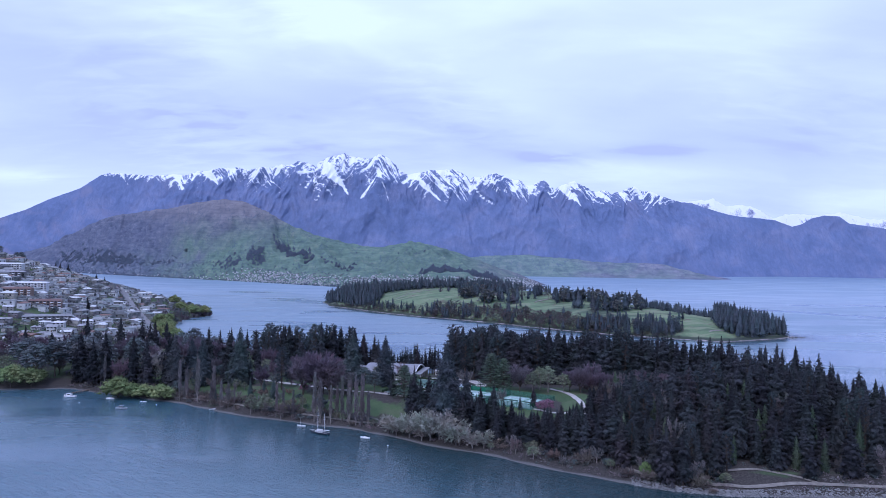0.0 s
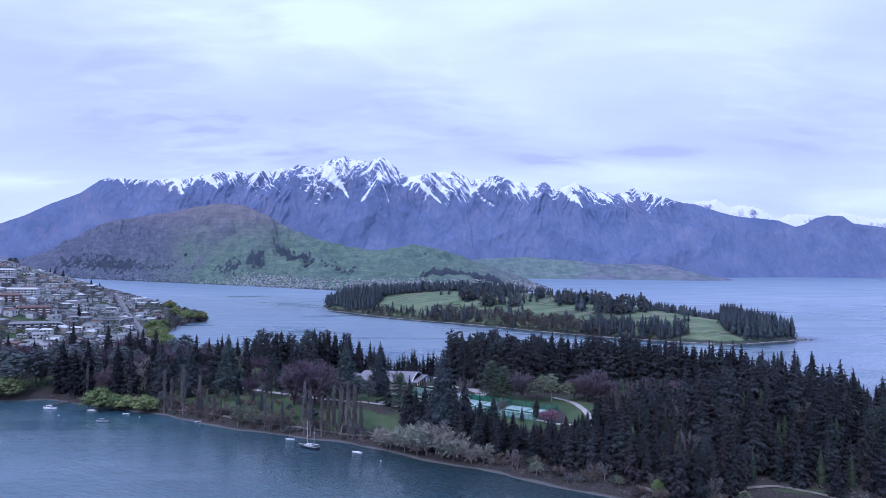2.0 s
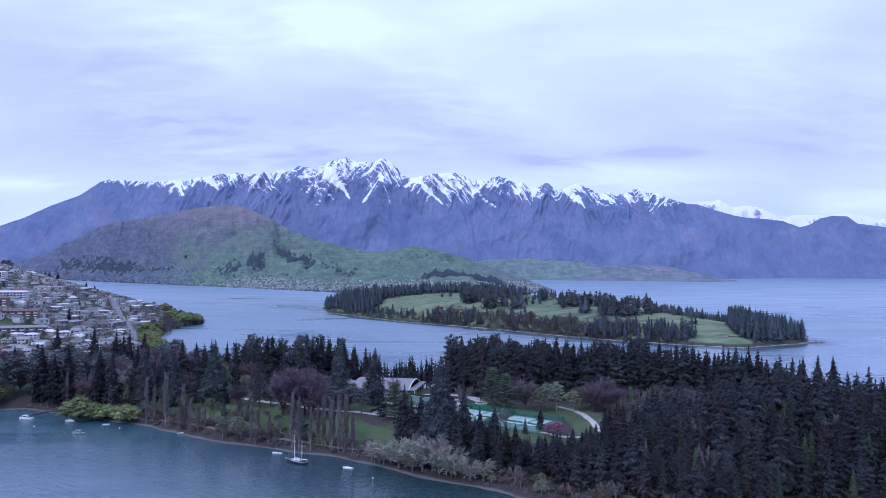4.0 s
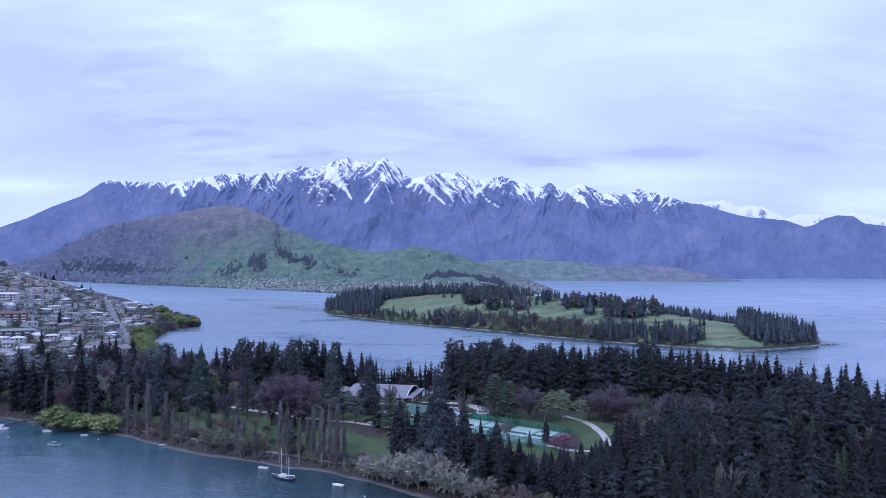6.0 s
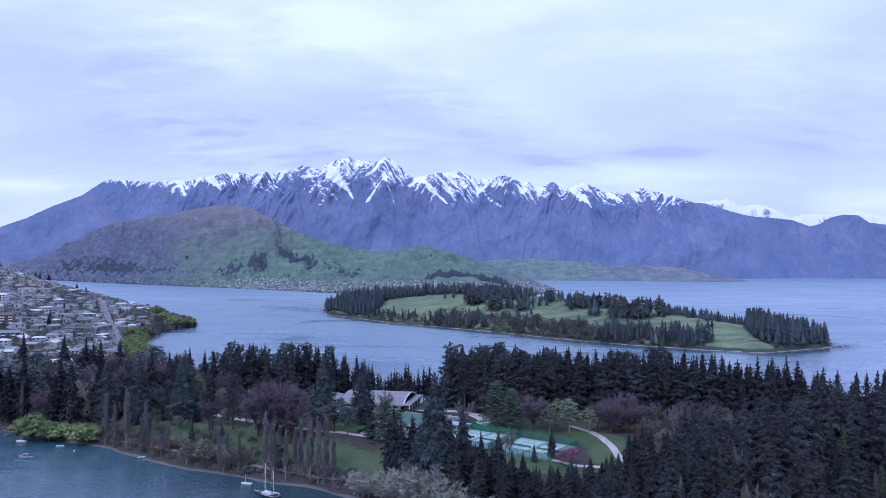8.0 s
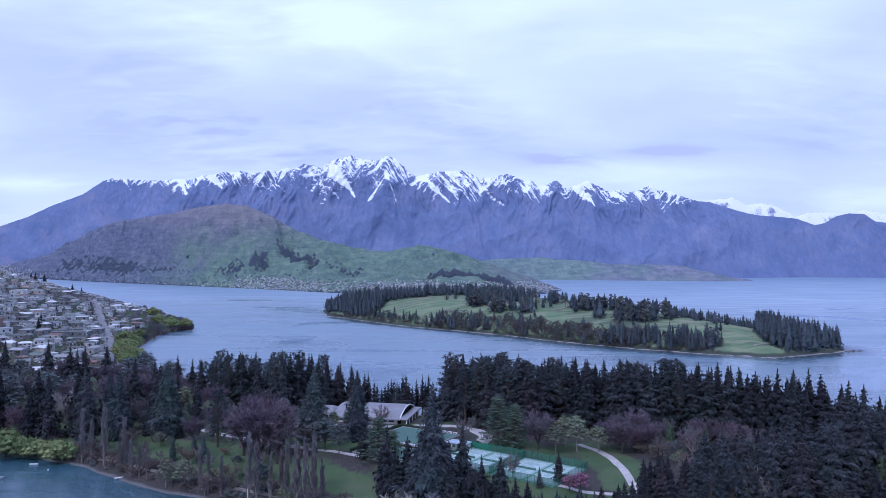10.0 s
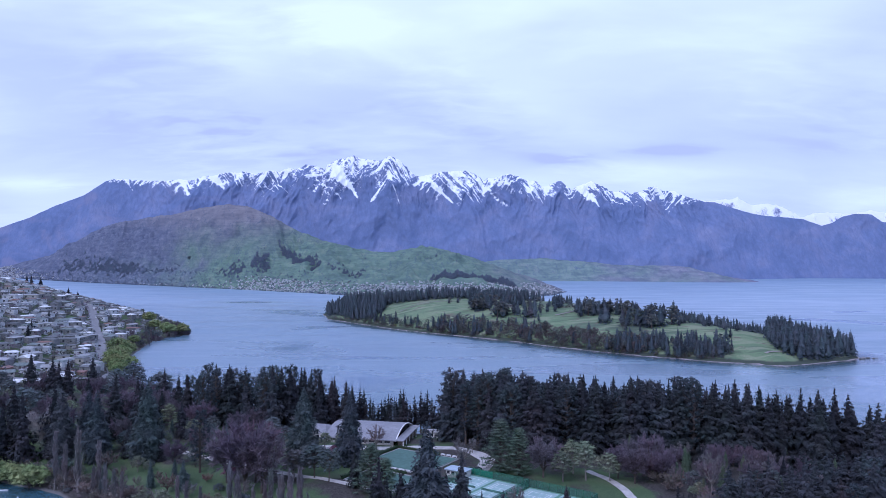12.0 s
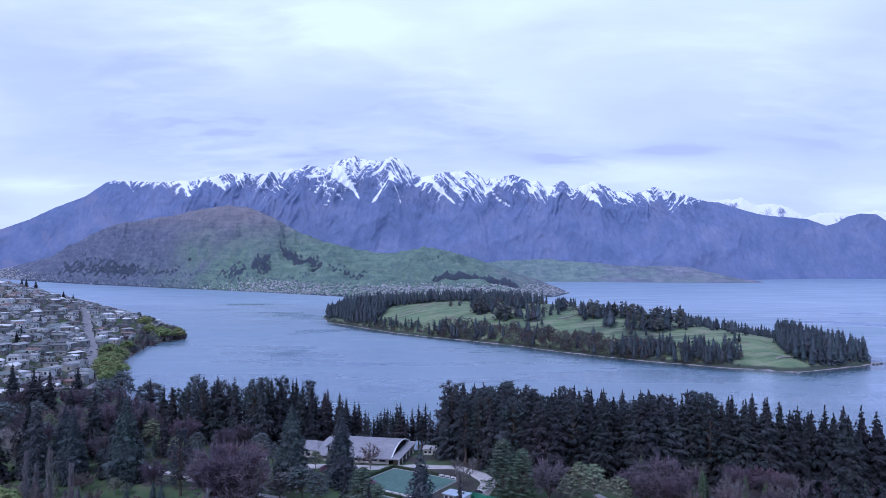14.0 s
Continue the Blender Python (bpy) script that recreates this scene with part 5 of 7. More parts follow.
def shore_shrubs():
    """Brown shrubs and bare young trees along the bank above the beach."""
    rnd = random.Random(8)
    line = [p for p in NEAR_SHORE if -260 < p[0] < 140]
    for (ax, ay), (bx, by) in zip(line, line[1:]):
        n = int(math.hypot(bx - ax, by - ay) / 4.0)
        for i in range(n):
            k = (i + rnd.random()) / n
            back = rnd.uniform(3.5, 13)
            nx, ny = -(by - ay), bx - ax
            s = back / math.hypot(nx, ny)
            x, y = ax + (bx - ax) * k + nx * s, ay + (by - ay) * k + ny * s
            key = rnd.choice(("shrub", "shrub", "bush", "grey", "shrub", "budding"))
            plant(key, x, y, dict(shrub=5.0, bush=3.0, grey=9, budding=6)[key] * rnd.uniform(0.65, 1.25), 1.25, "shrubs along the shore bank")


def undergrowth():
    """Low bare brush that covers the bank above the beach and the edge of the wood."""
    rnd = random.Random(11)
    line = [p for p in NEAR_SHORE if -300 < p[0] < 300 and p[1] < 620]
    for material, name, label, count, deep in ((TWIG_GREY, "brush", "grey-brown bare brush along the shore bank", 1500, 20), (OAK_GREEN, "brush", "dark low evergreen brush along the shore bank", 700, 24)):
        v, f = [], []
        for _ in range(count):
            i = rnd.randrange(len(line) - 1)
            (ax, ay), (bx, by) = line[i], line[i + 1]
            if rnd.random() > math.hypot(bx - ax, by - ay) / 60:
                continue
            k, back = rnd.random(), rnd.uniform(3, deep)
            s = back / math.hypot(bx - ax, by - ay)
            x, y = ax + (bx - ax) * k - (by - ay) * s, ay + (by - ay) * k + (bx - ax) * s
            if inside(x, y, TIP_LAWN) or any(inside(x, y, lawn) for lawn in LAWNS):
                continue
            r = rnd.uniform(0.8, 2.2)
            tuft(v, f, rnd, (x, y, float(near_z(x, y)) + 0.5 * r), r, r * 0.8, 22, 0.6)
        tagged(part(name, v, f, material, None), label, "brush", kind="stuff")


woods()
undergrowth()
join_mass("fir_wood", "dense dark fir wood inside the park point")
shore_shrubs()
plant("willow", 103, 330, 8, 0.7)
for x, y in scatter([(-150, 560), (-60, 525), (-36, 540), (-70, 556), (-92, 590), (-150, 600)], 9, 9, free(6)):
    plant(dice.choice(("purple", "grey", "oak", "oak", "budding", "young_fir")), x, y, dice.uniform(7, 14))
for x, y in scatter([(-190, 530), (-120, 480), (-60, 452), (-56, 470), (-110, 505), (-180, 545)], 9, 10, free(6)):
    plant(dice.choice(("bush", "grey", "grey", "budding", "shrub")), x, y, dice.uniform(3, 9))

for x, y in scatter([(-225, 572), (-165, 524), (-110, 500), (-88, 520), (-96, 560), (-150, 590), (-210, 600)], 10.5, 12, free(6.5)):
    key = dice.choice(("purple", "purple", "grey", "oak", "cedar", "budding", "fir"))
    plant(key, x, y, dict(purple=18, grey=13, oak=13, cedar=15, budding=12, fir=22)[key] * dice.uniform(0.75, 1.1))

# ---- the gardens: paths, courts, greens and the hall ----
GRAVEL = surface("pale_path_gravel", (0.34, 0.32, 0.30), (0.52, 0.50, 0.47), 0.4, bump=0.2)
SAND = surface("packed_sandy_track", (0.17, 0.155, 0.135), (0.28, 0.26, 0.225), 0.3, bump=0.2)
ASPHALT = surface("grey_asphalt", (0.075, 0.075, 0.078), (0.14, 0.14, 0.145), 0.2)
COURT = surface("pale_green_court", (0.25, 0.36, 0.34), (0.33, 0.45, 0.42), 0.1, rough_=0.7)
COURT_RUN = surface("darker_green_court_run_off", (0.085, 0.19, 0.13), (0.12, 0.25, 0.17), 0.1, rough_=0.75)
GREEN = surface("bowling_green_carpet", (0.064, 0.128, 0.106), (0.090, 0.165, 0.134), 0.1, rough_=0.85)
WHITE = surface("white_paint", (0.70, 0.70, 0.70), (0.82, 0.82, 0.82), 0.6, rough_=0.5)
HEDGE = foliage("clipped_hedge", (0.022, 0.040, 0.022), (0.055, 0.085, 0.045), 0.2)
ROOF_SHEET = surface("pale_metal_roof_sheet", (0.20, 0.20, 0.215), (0.28, 0.28, 0.295), 0.15, rough_=0.6, metal=0.1)
BRIGHT_GREEN = surface("bright_green_paint", (0.02, 0.30, 0.17), (0.035, 0.40, 0.23), 0.6, rough_=0.6)
GREY_STEEL = surface("grey_steel", (0.24, 0.25, 0.26), (0.36, 0.37, 0.38), 1.0, rough_=0.45, metal=0.4)
GREEN_STEEL = surface("green_steel", (0.03, 0.10, 0.065), (0.05, 0.15, 0.09), 1.0, rough_=0.5)
TIMBER = surface("weathered_timber", (0.12, 0.095, 0.075), (0.26, 0.215, 0.17), 1.2, bump=0.3)
WALL_CREAM = surface("cream_wall", (0.44, 0.42, 0.38), (0.58, 0.56, 0.52), 0.4)
DARK_GLASS = surface("dark_window_glass", (0.02, 0.024, 0.03), (0.045, 0.05, 0.06), 0.5, rough_=0.12, spec=0.6)
CONCRETE = surface("pale_concrete", (0.30, 0.30, 0.29), (0.44, 0.43, 0.42), 0.4)


def screen_material():
    m, nt, b = blank("green_windbreak_netting")
    b.inputs["Base Color"].default_value, b.inputs["Roughness"].default_value = (0.035, 0.15, 0.095, 1), 0.9
    tr = nt.nodes.new("ShaderNodeBsdfTransparent")
    mx = nt.nodes.new("ShaderNodeMixShader")
    mx.inputs[0].default_value = 0.42
    nt.links.new(b.outputs[0], mx.inputs[1])
    nt.links.new(tr.outputs[0], mx.inputs[2])
    nt.links.new(mx.outputs[0], nt.nodes["Material Output"].inputs[0])
    return m


NETTING = screen_material()


def box(v, f, x0, y0, z0, x1, y1, z1):
    n = len(v)
    v += [(x0, y0, z0), (x1, y0, z0), (x1, y1, z0), (x0, y1, z0), (x0, y0, z1), (x1, y0, z1), (x1, y1, z1), (x0, y1, z1)]
    f += [(n + a, n + b, n + c, n + d) for a, b, c, d in ((3, 2, 1, 0), (4, 5, 6, 7), (0, 1, 5, 4), (1, 2, 6, 5), (2, 3, 7, 6), (3, 0, 4, 7))]


def block(name, material, parent, x0, y0, z0, x1, y1, z1, label=""):
    v, f = [], []
    box(v, f, x0, y0, z0, x1, y1, z1)
    return part(name, v, f, material, parent, label)


def thing(name, label, category, m, group=""):
    ob = tagged(new(name), label, category, group)
    ob.matrix_basis = m
    return ob


def ribbon(name, line, width, material, label, lift=0.12):
    """A path laid over the ground."""
    pts = []
    for (ax, ay), (bx, by) in zip(line, line[1:]):
        n = max(1, int(math.hypot(bx - ax, by - ay) / 3))
        pts += [(ax + (bx - ax) * i / n, ay + (by - ay) * i / n) for i in range(n)]
    pts.append(line[-1])
    P = np.array(pts)
    for _ in range(3):
        P[1:-1] = (P[:-2] + 2 * P[1:-1] + P[2:]) / 4
    T = np.gradient(P, axis=0)
    T /= np.linalg.norm(T, axis=1)[:, None]
    side = np.stack([-T[:, 1], T[:, 0]], 1)
    k = np.linspace(-0.5, 0.5, 5)[None, :] * width * (1 + 0.12 * rough(P[:, 0] / 9, P[:, 1] / 9, 2, 6))[:, None]
    X, Y = P[:, :1] + side[:, :1] * k, P[:, 1:] + side[:, 1:] * k
    Z = near_z(X, Y)
    Z = np.maximum(Z, Z.mean(1, keepdims=True) - 0.1) + lift
    return tagged(grid_mesh(name, X, Y, Z, material), label, "path", kind="structure")


ribbon("path", [(-170, 590), (-161, 577), (-144, 554), (-123, 539), (-104, 527), (-80, 512), (-63, 503), (-44, 493), (-19, 478), (5, 466)], 4.0, GRAVEL, "pale gravel garden path across the lawns")
ribbon("path", [(88, 496), (94, 480), (97, 465), (98, 450), (97, 433), (95, 414)], 3.6, GRAVEL, "pale gravel path beside the tennis courts")
ribbon("path", [(40, 447), (63, 431), (72, 423), (87, 417), (98, 411), (111, 401), (126, 392)], 3.2, GRAVEL, "pale gravel path below the tennis courts")
ribbon("path", [(-190, 520), (-160, 506), (-129, 485), (-119, 479), (-101, 469), (-87, 462), (-74, 455), (-61, 449), (-48, 442), (-30, 434), (-12, 421), (20, 396)], 2.4, SAND, "sandy walking track along the shore bank")
ribbon("path", [(96, 340), (112, 326), (126, 322), (138, 319), (148, 317), (167, 320), (187, 318), (209, 316), (250, 334)], 3.0, SAND, "sandy walking track above the rocky shore")
ribbon("path", [(112, 330), (126, 329), (140, 330), (160, 331), (172, 326), (180, 320)], 1.8, SAND, "narrow sandy track round a grass patch")
ribbon("path", [(-70, 552), (-40, 552), (-18, 549), (0, 551), (14, 544), (26, 545), (36, 533), (42, 518), (38, 502), (30, 487)], 8.0, GRAVEL, "pale gravel drive past the bowling greens")


def frame_at(x, y, ux, uy, z):
    """A pose whose x axis runs along (ux, uy)."""
    return pose(x, y, z, rz=math.degrees(math.atan2(uy, ux)))


def tennis_courts(x, y, courts, label):
    """A fenced pad of courts; its far left corner stands at (x, y)."""
    wide, deep = 16.2 * courts, 34.0
    z = 14.45
    root = thing("tennis_court", label, "tennis court", frame_at(x, y, 0.81, -0.586, z))
    block("slab", COURT_RUN, root, 0, -deep, -4, wide, 0, 0, "darker green run-off surface")
    for i in range(courts):
        cx = 16.2 * (i + 0.5)
        surf = block("playing_surface", COURT, root, cx - 7.4, -deep + 1.5, -0.2, cx + 7.4, -1.5, 0.012, "pale worn green playing surface")
        v, f = [], []
        for a in (-5.485, -4.115, 4.115, 5.485):
            box(v, f, cx + a - 0.12, -28.9, 0, cx + a + 0.12, -5.1, 0.03)
        for b in (-28.9, -23.4, -10.6, -5.1):
            w = 5.485 if b in (-28.9, -5.1) else 4.115
            box(v, f, cx - w, b - 0.12, 0.002, cx + w, b + 0.12, 0.032)
        box(v, f, cx - 0.1, -23.4, 0.001, cx + 0.1, -10.6, 0.031)
        part("court_lines", v, f, WHITE, surf, "white painted court lines")
        v, f = [], []
        box(v, f, cx - 6.4, -17.03, 0.05, cx + 6.4, -16.97, 1.0)
        net = part("net", v, f, NETTING, root, "low green court net")
        for a in (-6.4, 6.4):
            block("net_post", GREEN_STEEL, net, cx + a - 0.06, -17.06, 0, cx + a + 0.06, -16.94, 1.1)
    sides = [((0, 0), (wide, 0)), ((wide, 0), (wide, -deep)), ((wide, -deep), (0, -deep)), ((0, -deep), (0, 0))]
    for (ax, ay), (bx, by) in sides:
        n = int(math.hypot(bx - ax, by - ay) / 3.2)
        tall = 3.4
        v, f = [(ax, ay, 0.1), (bx, by, 0.1), (bx, by, tall), (ax, ay, tall)], [(0, 1, 2, 3)]
        fence = part("fence_netting", v, f, NETTING, root, "green see-through windbreak netting")
        for i in range(n):
            px, py = ax + (bx - ax) * i / n, ay + (by - ay) * i / n
            block("fence_post", GREEN_STEEL, fence, px - 0.07, py - 0.07, 0, px + 0.07, py + 0.07, tall + 0.1)
        v, f = [], []
        limb(v, f, (ax, ay, tall), (bx, by, tall), 0.05, 0.05, 4)
        part("top_rail", v, f, GREEN_STEEL, fence)
    return root


tennis_courts(57, 472, 2, "two fenced pale green tennis courts with white lines")
tennis_courts(30.3, 492.2, 2, "fenced pale green tennis courts behind dark conifers")


def practice_wall():
    """A bright green rebound wall along the far side of the courts."""
    root = thing("practice_wall", "bright green wooden practice wall beside the courts", "wall", frame_at(30.3, 492.2, 0.81, -0.586, 14.4))
    for i in range(6):
        block("panel", BRIGHT_GREEN, root, 1.0 + 2.0 * i, 0.5, 0, 2.97 + 2.0 * i, 0.62, 2.8)
    for i in range(7):
        block("post", GREEN_STEEL, root, 0.93 + 2.0 * i, 0.64, -0.5, 1.07 + 2.0 * i, 0.78, 2.9)


practice_wall()


def hedge(root, x0, y0, x1, y1, high, seed):
    """A clipped hedge: a leafy skin over a solid core."""
    rnd = random.Random(seed)
    v, f = [], []
    box(v, f, x0 + 0.1, y0 + 0.1, -1, x1 - 0.1, y1 - 0.1, high - 0.12)
    long_ = max(x1 - x0, y1 - y0)
    for _ in range(int(long_ * 9)):
        p = Vector((rnd.uniform(x0, x1), rnd.uniform(y0, y1), high * rnd.choice((1, 1, rnd.random()))))
        if p.z < high:
            if y1 - y0 < x1 - x0:
                p.y = rnd.choice((y0, y1))
            else:
                p.x = rnd.choice((x0, x1))
        u = Vector((rnd.gauss(0, 1), rnd.gauss(0, 1), rnd.gauss(0, 1))).normalized() * 0.35
        w = u.orthogonal().normalized() * 0.25
        tri(v, f, p - u, p + u, p + w)
    return part("hedge", v, f, HEDGE, root, "clipped dark green hedge")


def bench(m, group):
    root = thing("bench", "white slatted bench beside the bowling green", "bench", m, group)
    for i in range(3):
        block("seat_slat", WHITE, root, -1.4, -0.25 + 0.18 * i, 0.42, 1.4, -0.11 + 0.18 * i, 0.47)
    for i in range(2):
        block("back_slat", WHITE, root, -1.4, 0.27, 0.58 + 0.2 * i, 1.4, 0.31, 0.74 + 0.2 * i)
    for a in (-1.2, 1.2):
        block("leg", WHITE, root, a - 0.05, -0.22, 0, a + 0.05, 0.3, 0.42)
    return root


BOWL = (-6, 542)
BZ, BZ2 = 13.45, 12.65


def bowling_green(x, y, z, deep, label, wide=38):
    root = thing("bowling_green", label, "bowling green", frame_at(x, y, 0.845, -0.535, z))
    block("carpet", GREEN, root, 0, -deep, -4, wide, 0, 0.0, "flat blue-green bowling carpet")
    for a, b, c, d in ((-0.5, -deep - 0.5, wide + 0.5, -deep), (-0.5, 0, wide + 0.5, 0.5), (-0.5, -deep, 0, 0), (wide, -deep, wide + 0.5, 0)):
        block("kerb", CONCRETE, root, a, b, -4, c, d, 0.16, "pale concrete edging")
    hedge(root, -2.6, -deep, -0.9, 0.4, 1.3, 21)
    hedge(root, -2.0, 0.9, wide * 0.68, 2.4, 1.2, 22)
    return root


green_a = bowling_green(*BOWL, BZ, 31, "flat blue-green bowling green with hedges and kerbs")
gx, gy = BOWL[0] - 0.535 * 36, BOWL[1] - 0.845 * 36
bowling_green(gx + 0.845 * 9, gy - 0.535 * 9, BZ2, 21, "second flat bowling green beside dark conifers", 29)
M = frame_at(*BOWL, 0.845, -0.535, BZ)
first = bench(M @ pose(3, -33.4, 0), "benches between the greens")
for i in range(1, 8):
    copy_thing(first, M @ pose(3 + 4.4 * i, -33.4, 0))
for i in range(4):
    copy_thing(first, M @ pose(24 + 3.6 * i, 1.4, 0))


def rail_fence(m, length, label):
    root = thing("fence", label, "fence", m)
    n = int(length / 2.2)
    for i in range(n + 1):
        block("post", GREY_STEEL, root, length * i / n - 0.05, -0.05, -1, length * i / n + 0.05, 0.05, 1.5)
    for z in (0.5, 1.0, 1.45):
        block("rail", GREY_STEEL, root, 0, -0.03, z - 0.03, length, 0.03, z + 0.03)
    return root


rail_fence(M @ pose(39.4, -32, 0, rz=90), 33, "grey steel rail fence along the bowling green")


def sports_hall():
    """A long hall under a low barrel vault, with a flat-roofed porch at one end."""
    zb = 11.6
    root = thing("sports_hall", "long pale sports hall under a low barrel-vault metal roof", "building", pose(-10, 556, zb, rz=-11.5))
    L, D, E, C = 40.0, 38.0, 3.4, 4.2
    block("wall", WALL_CREAM, root, -L, 0, -4, 0, 0.4, E, "pale front wall")
    block("wall", WALL_CREAM, root, -L, D - 0.4, -4, 0, D, E)

    def arc(s):
        return E + C * (1 - (2 * s - 1) ** 2)
    for x in (-L, -0.4):
        v = [(x, D * i / 16, arc(i / 16)) for i in range(17)] + [(x + 0.4, D * i / 16, arc(i / 16)) for i in range(17)]
        v += [(x, D, -4), (x, 0, -4), (x + 0.4, D, -4), (x + 0.4, 0, -4)]
        f = [tuple([*range(17), 34, 35]), tuple([*reversed(range(17, 34)), 37, 36])]
        part("gable_wall", v, f, WALL_CREAM if x < -1 else DARK_GLASS, root, "glazed end wall below the vault" if x > -1 else "plain end wall")
    v, f = [], []
    for k, (x, lift) in enumerate(((-L - 1.2, 0.08), (1.6, 0.08))):
        v += [(x, -1.6 + (D + 3.2) * i / 24, arc(np.clip((-1.6 + (D + 3.2) * i / 24) / D, -0.05, 1.05)) + lift) for i in range(25)]
        v += [(x, -1.6 + (D + 3.2) * i / 24, arc(np.clip((-1.6 + (D + 3.2) * i / 24) / D, -0.05, 1.05)) + lift + 0.45) for i in range(25)]
    for i in range(24):
        f += [(25 + i, 26 + i, 76 + i, 75 + i), (i + 1, i, 50 + i, 51 + i), (i, i + 1, 26 + i, 25 + i), (51 + i, 50 + i, 75 + i, 76 + i)]
    f += [(0, 25, 75, 50), (24, 74, 99, 49)]
    roof = part("roof", v, f, ROOF_SHEET, root, "curved pale metal sheet roof")
    for i in range(1, 14):
        x = -L + L * i / 14
        v, f = [], []
        for j in range(16):
            a, b = j / 16, (j + 1) / 16
            limb(v, f, (x, D * a, arc(a) + 0.55), (x, D * b, arc(b) + 0.55), 0.07, 0.07, 3)
        part("roof_seam", v, f, ROOF_SHEET, roof)
    v, f = [], []
    for j in range(24):
        a, b = -0.04 + 1.08 * j / 24, -0.04 + 1.08 * (j + 1) / 24
        limb(v, f, (1.7, D * a, arc(np.clip(a, -0.05, 1.05)) + 0.3), (1.7, D * b, arc(np.clip(b, -0.05, 1.05)) + 0.3), 0.4, 0.4, 5)
    part("gable_beam", v, f, WHITE, roof, "broad white beam along the vault edge")
    for i in range(8):
        x = -L + 2.5 + 4.6 * i
        win = block("window", DARK_GLASS, root, x, -0.06, 1.2, x + 3.2, 0.1, 3.2)
        block("window_sill", WHITE, win, x - 0.1, -0.16, 1.05, x + 3.3, 0.0, 1.2)
    block("fascia", WHITE, root, -L, -0.35, 2.9, 0, -0.02, 3.4, "white fascia band under the eaves")
    porch = block("porch_roof", ROOF_SHEET, root, 1.8, -4, 3.6, 7.0, D - 2, 4.0, "flat pale porch roof")
    for y in (-3.6, 4, 12, 20, 28):
        block("column", WHITE, porch, 6.4, y, -4, 6.8, y + 0.4, 3.6)
    block("porch_wall", TIMBER, root, 2.2, 1, -4, 5.2, D - 3, 3.5, "dark timber-clad porch wall")
    annex = block("annex_wall", WALL_CREAM, root, -L - 17, 4, -4, -L - 2, 22, 4.2, "lower pale side wing")
    v = [(-L - 17.6, 3.4, 4.2), (-L - 1.6, 3.4, 4.2), (-L - 1.6, 22.6, 4.2), (-L - 17.6, 22.6, 4.2), (-L - 13, 13, 7.4), (-L - 6, 13, 7.4)]
    part("annex_roof", v, [(0, 1, 5, 4), (1, 2, 5), (2, 3, 4, 5), (3, 0, 4), (3, 2, 1, 0)], ROOF_SHEET, root, "pale hipped metal roof")
    for i in range(4):
        block("window", DARK_GLASS, annex, -L - 15.5 + 3.5 * i, 3.9, 1.0, -L - 13.5 + 3.5 * i, 4.1, 2.8)


sports_hall()


def pavilion(m, w, d, h, roof_mat, wall_mat, label):
    """A small flat-roofed building with a row of windows and a door."""
    root = thing("pavilion", label, "building", m)
    block("wall", wall_mat, root, -w / 2, -d / 2, -3, w / 2, d / 2, h)
    block("roof", roof_mat, root, -w / 2 - 0.7, -d / 2 - 0.7, h, w / 2 + 0.7, d / 2 + 0.7, h + 0.35, "flat pale roof with overhang")
    n = int(w / 2.4)
    for i in range(n):
        x = -w / 2 + w * (i + 0.5) / n
        if i == n // 2:
            block("door", TIMBER, root, x - 0.5, -d / 2 - 0.05, 0, x + 0.5, -d / 2 + 0.05, 2.05)
        else:
            block("window", DARK_GLASS, root, x - 0.8, -d / 2 - 0.04, 0.95, x + 0.8, -d / 2 + 0.06, 2.2)
    return root


pavilion(pose(17, 583, float(near_z(17, 583)) + 0.4, rz=-6), 17, 7, 3.2, CONCRETE, WALL_CREAM, "low white flat-roofed pavilion before dark pines")
pavilion(pose(25, 489, float(near_z(25, 489)) + 0.5, rz=-32), 10, 6, 2.8, surface("pale_blue_roof", (0.30, 0.38, 0.44), (0.42, 0.50, 0.56), 0.3, rough_=0.5), WALL_CREAM,
         "small clubhouse with a flat pale blue roof")
pavilion(pose(-84, 566, float(near_z(-84, 566)) + 0.2, rz=12), 12, 7, 3.0, ROOF_SHEET, WALL_CREAM, "low pale garden house among park trees")


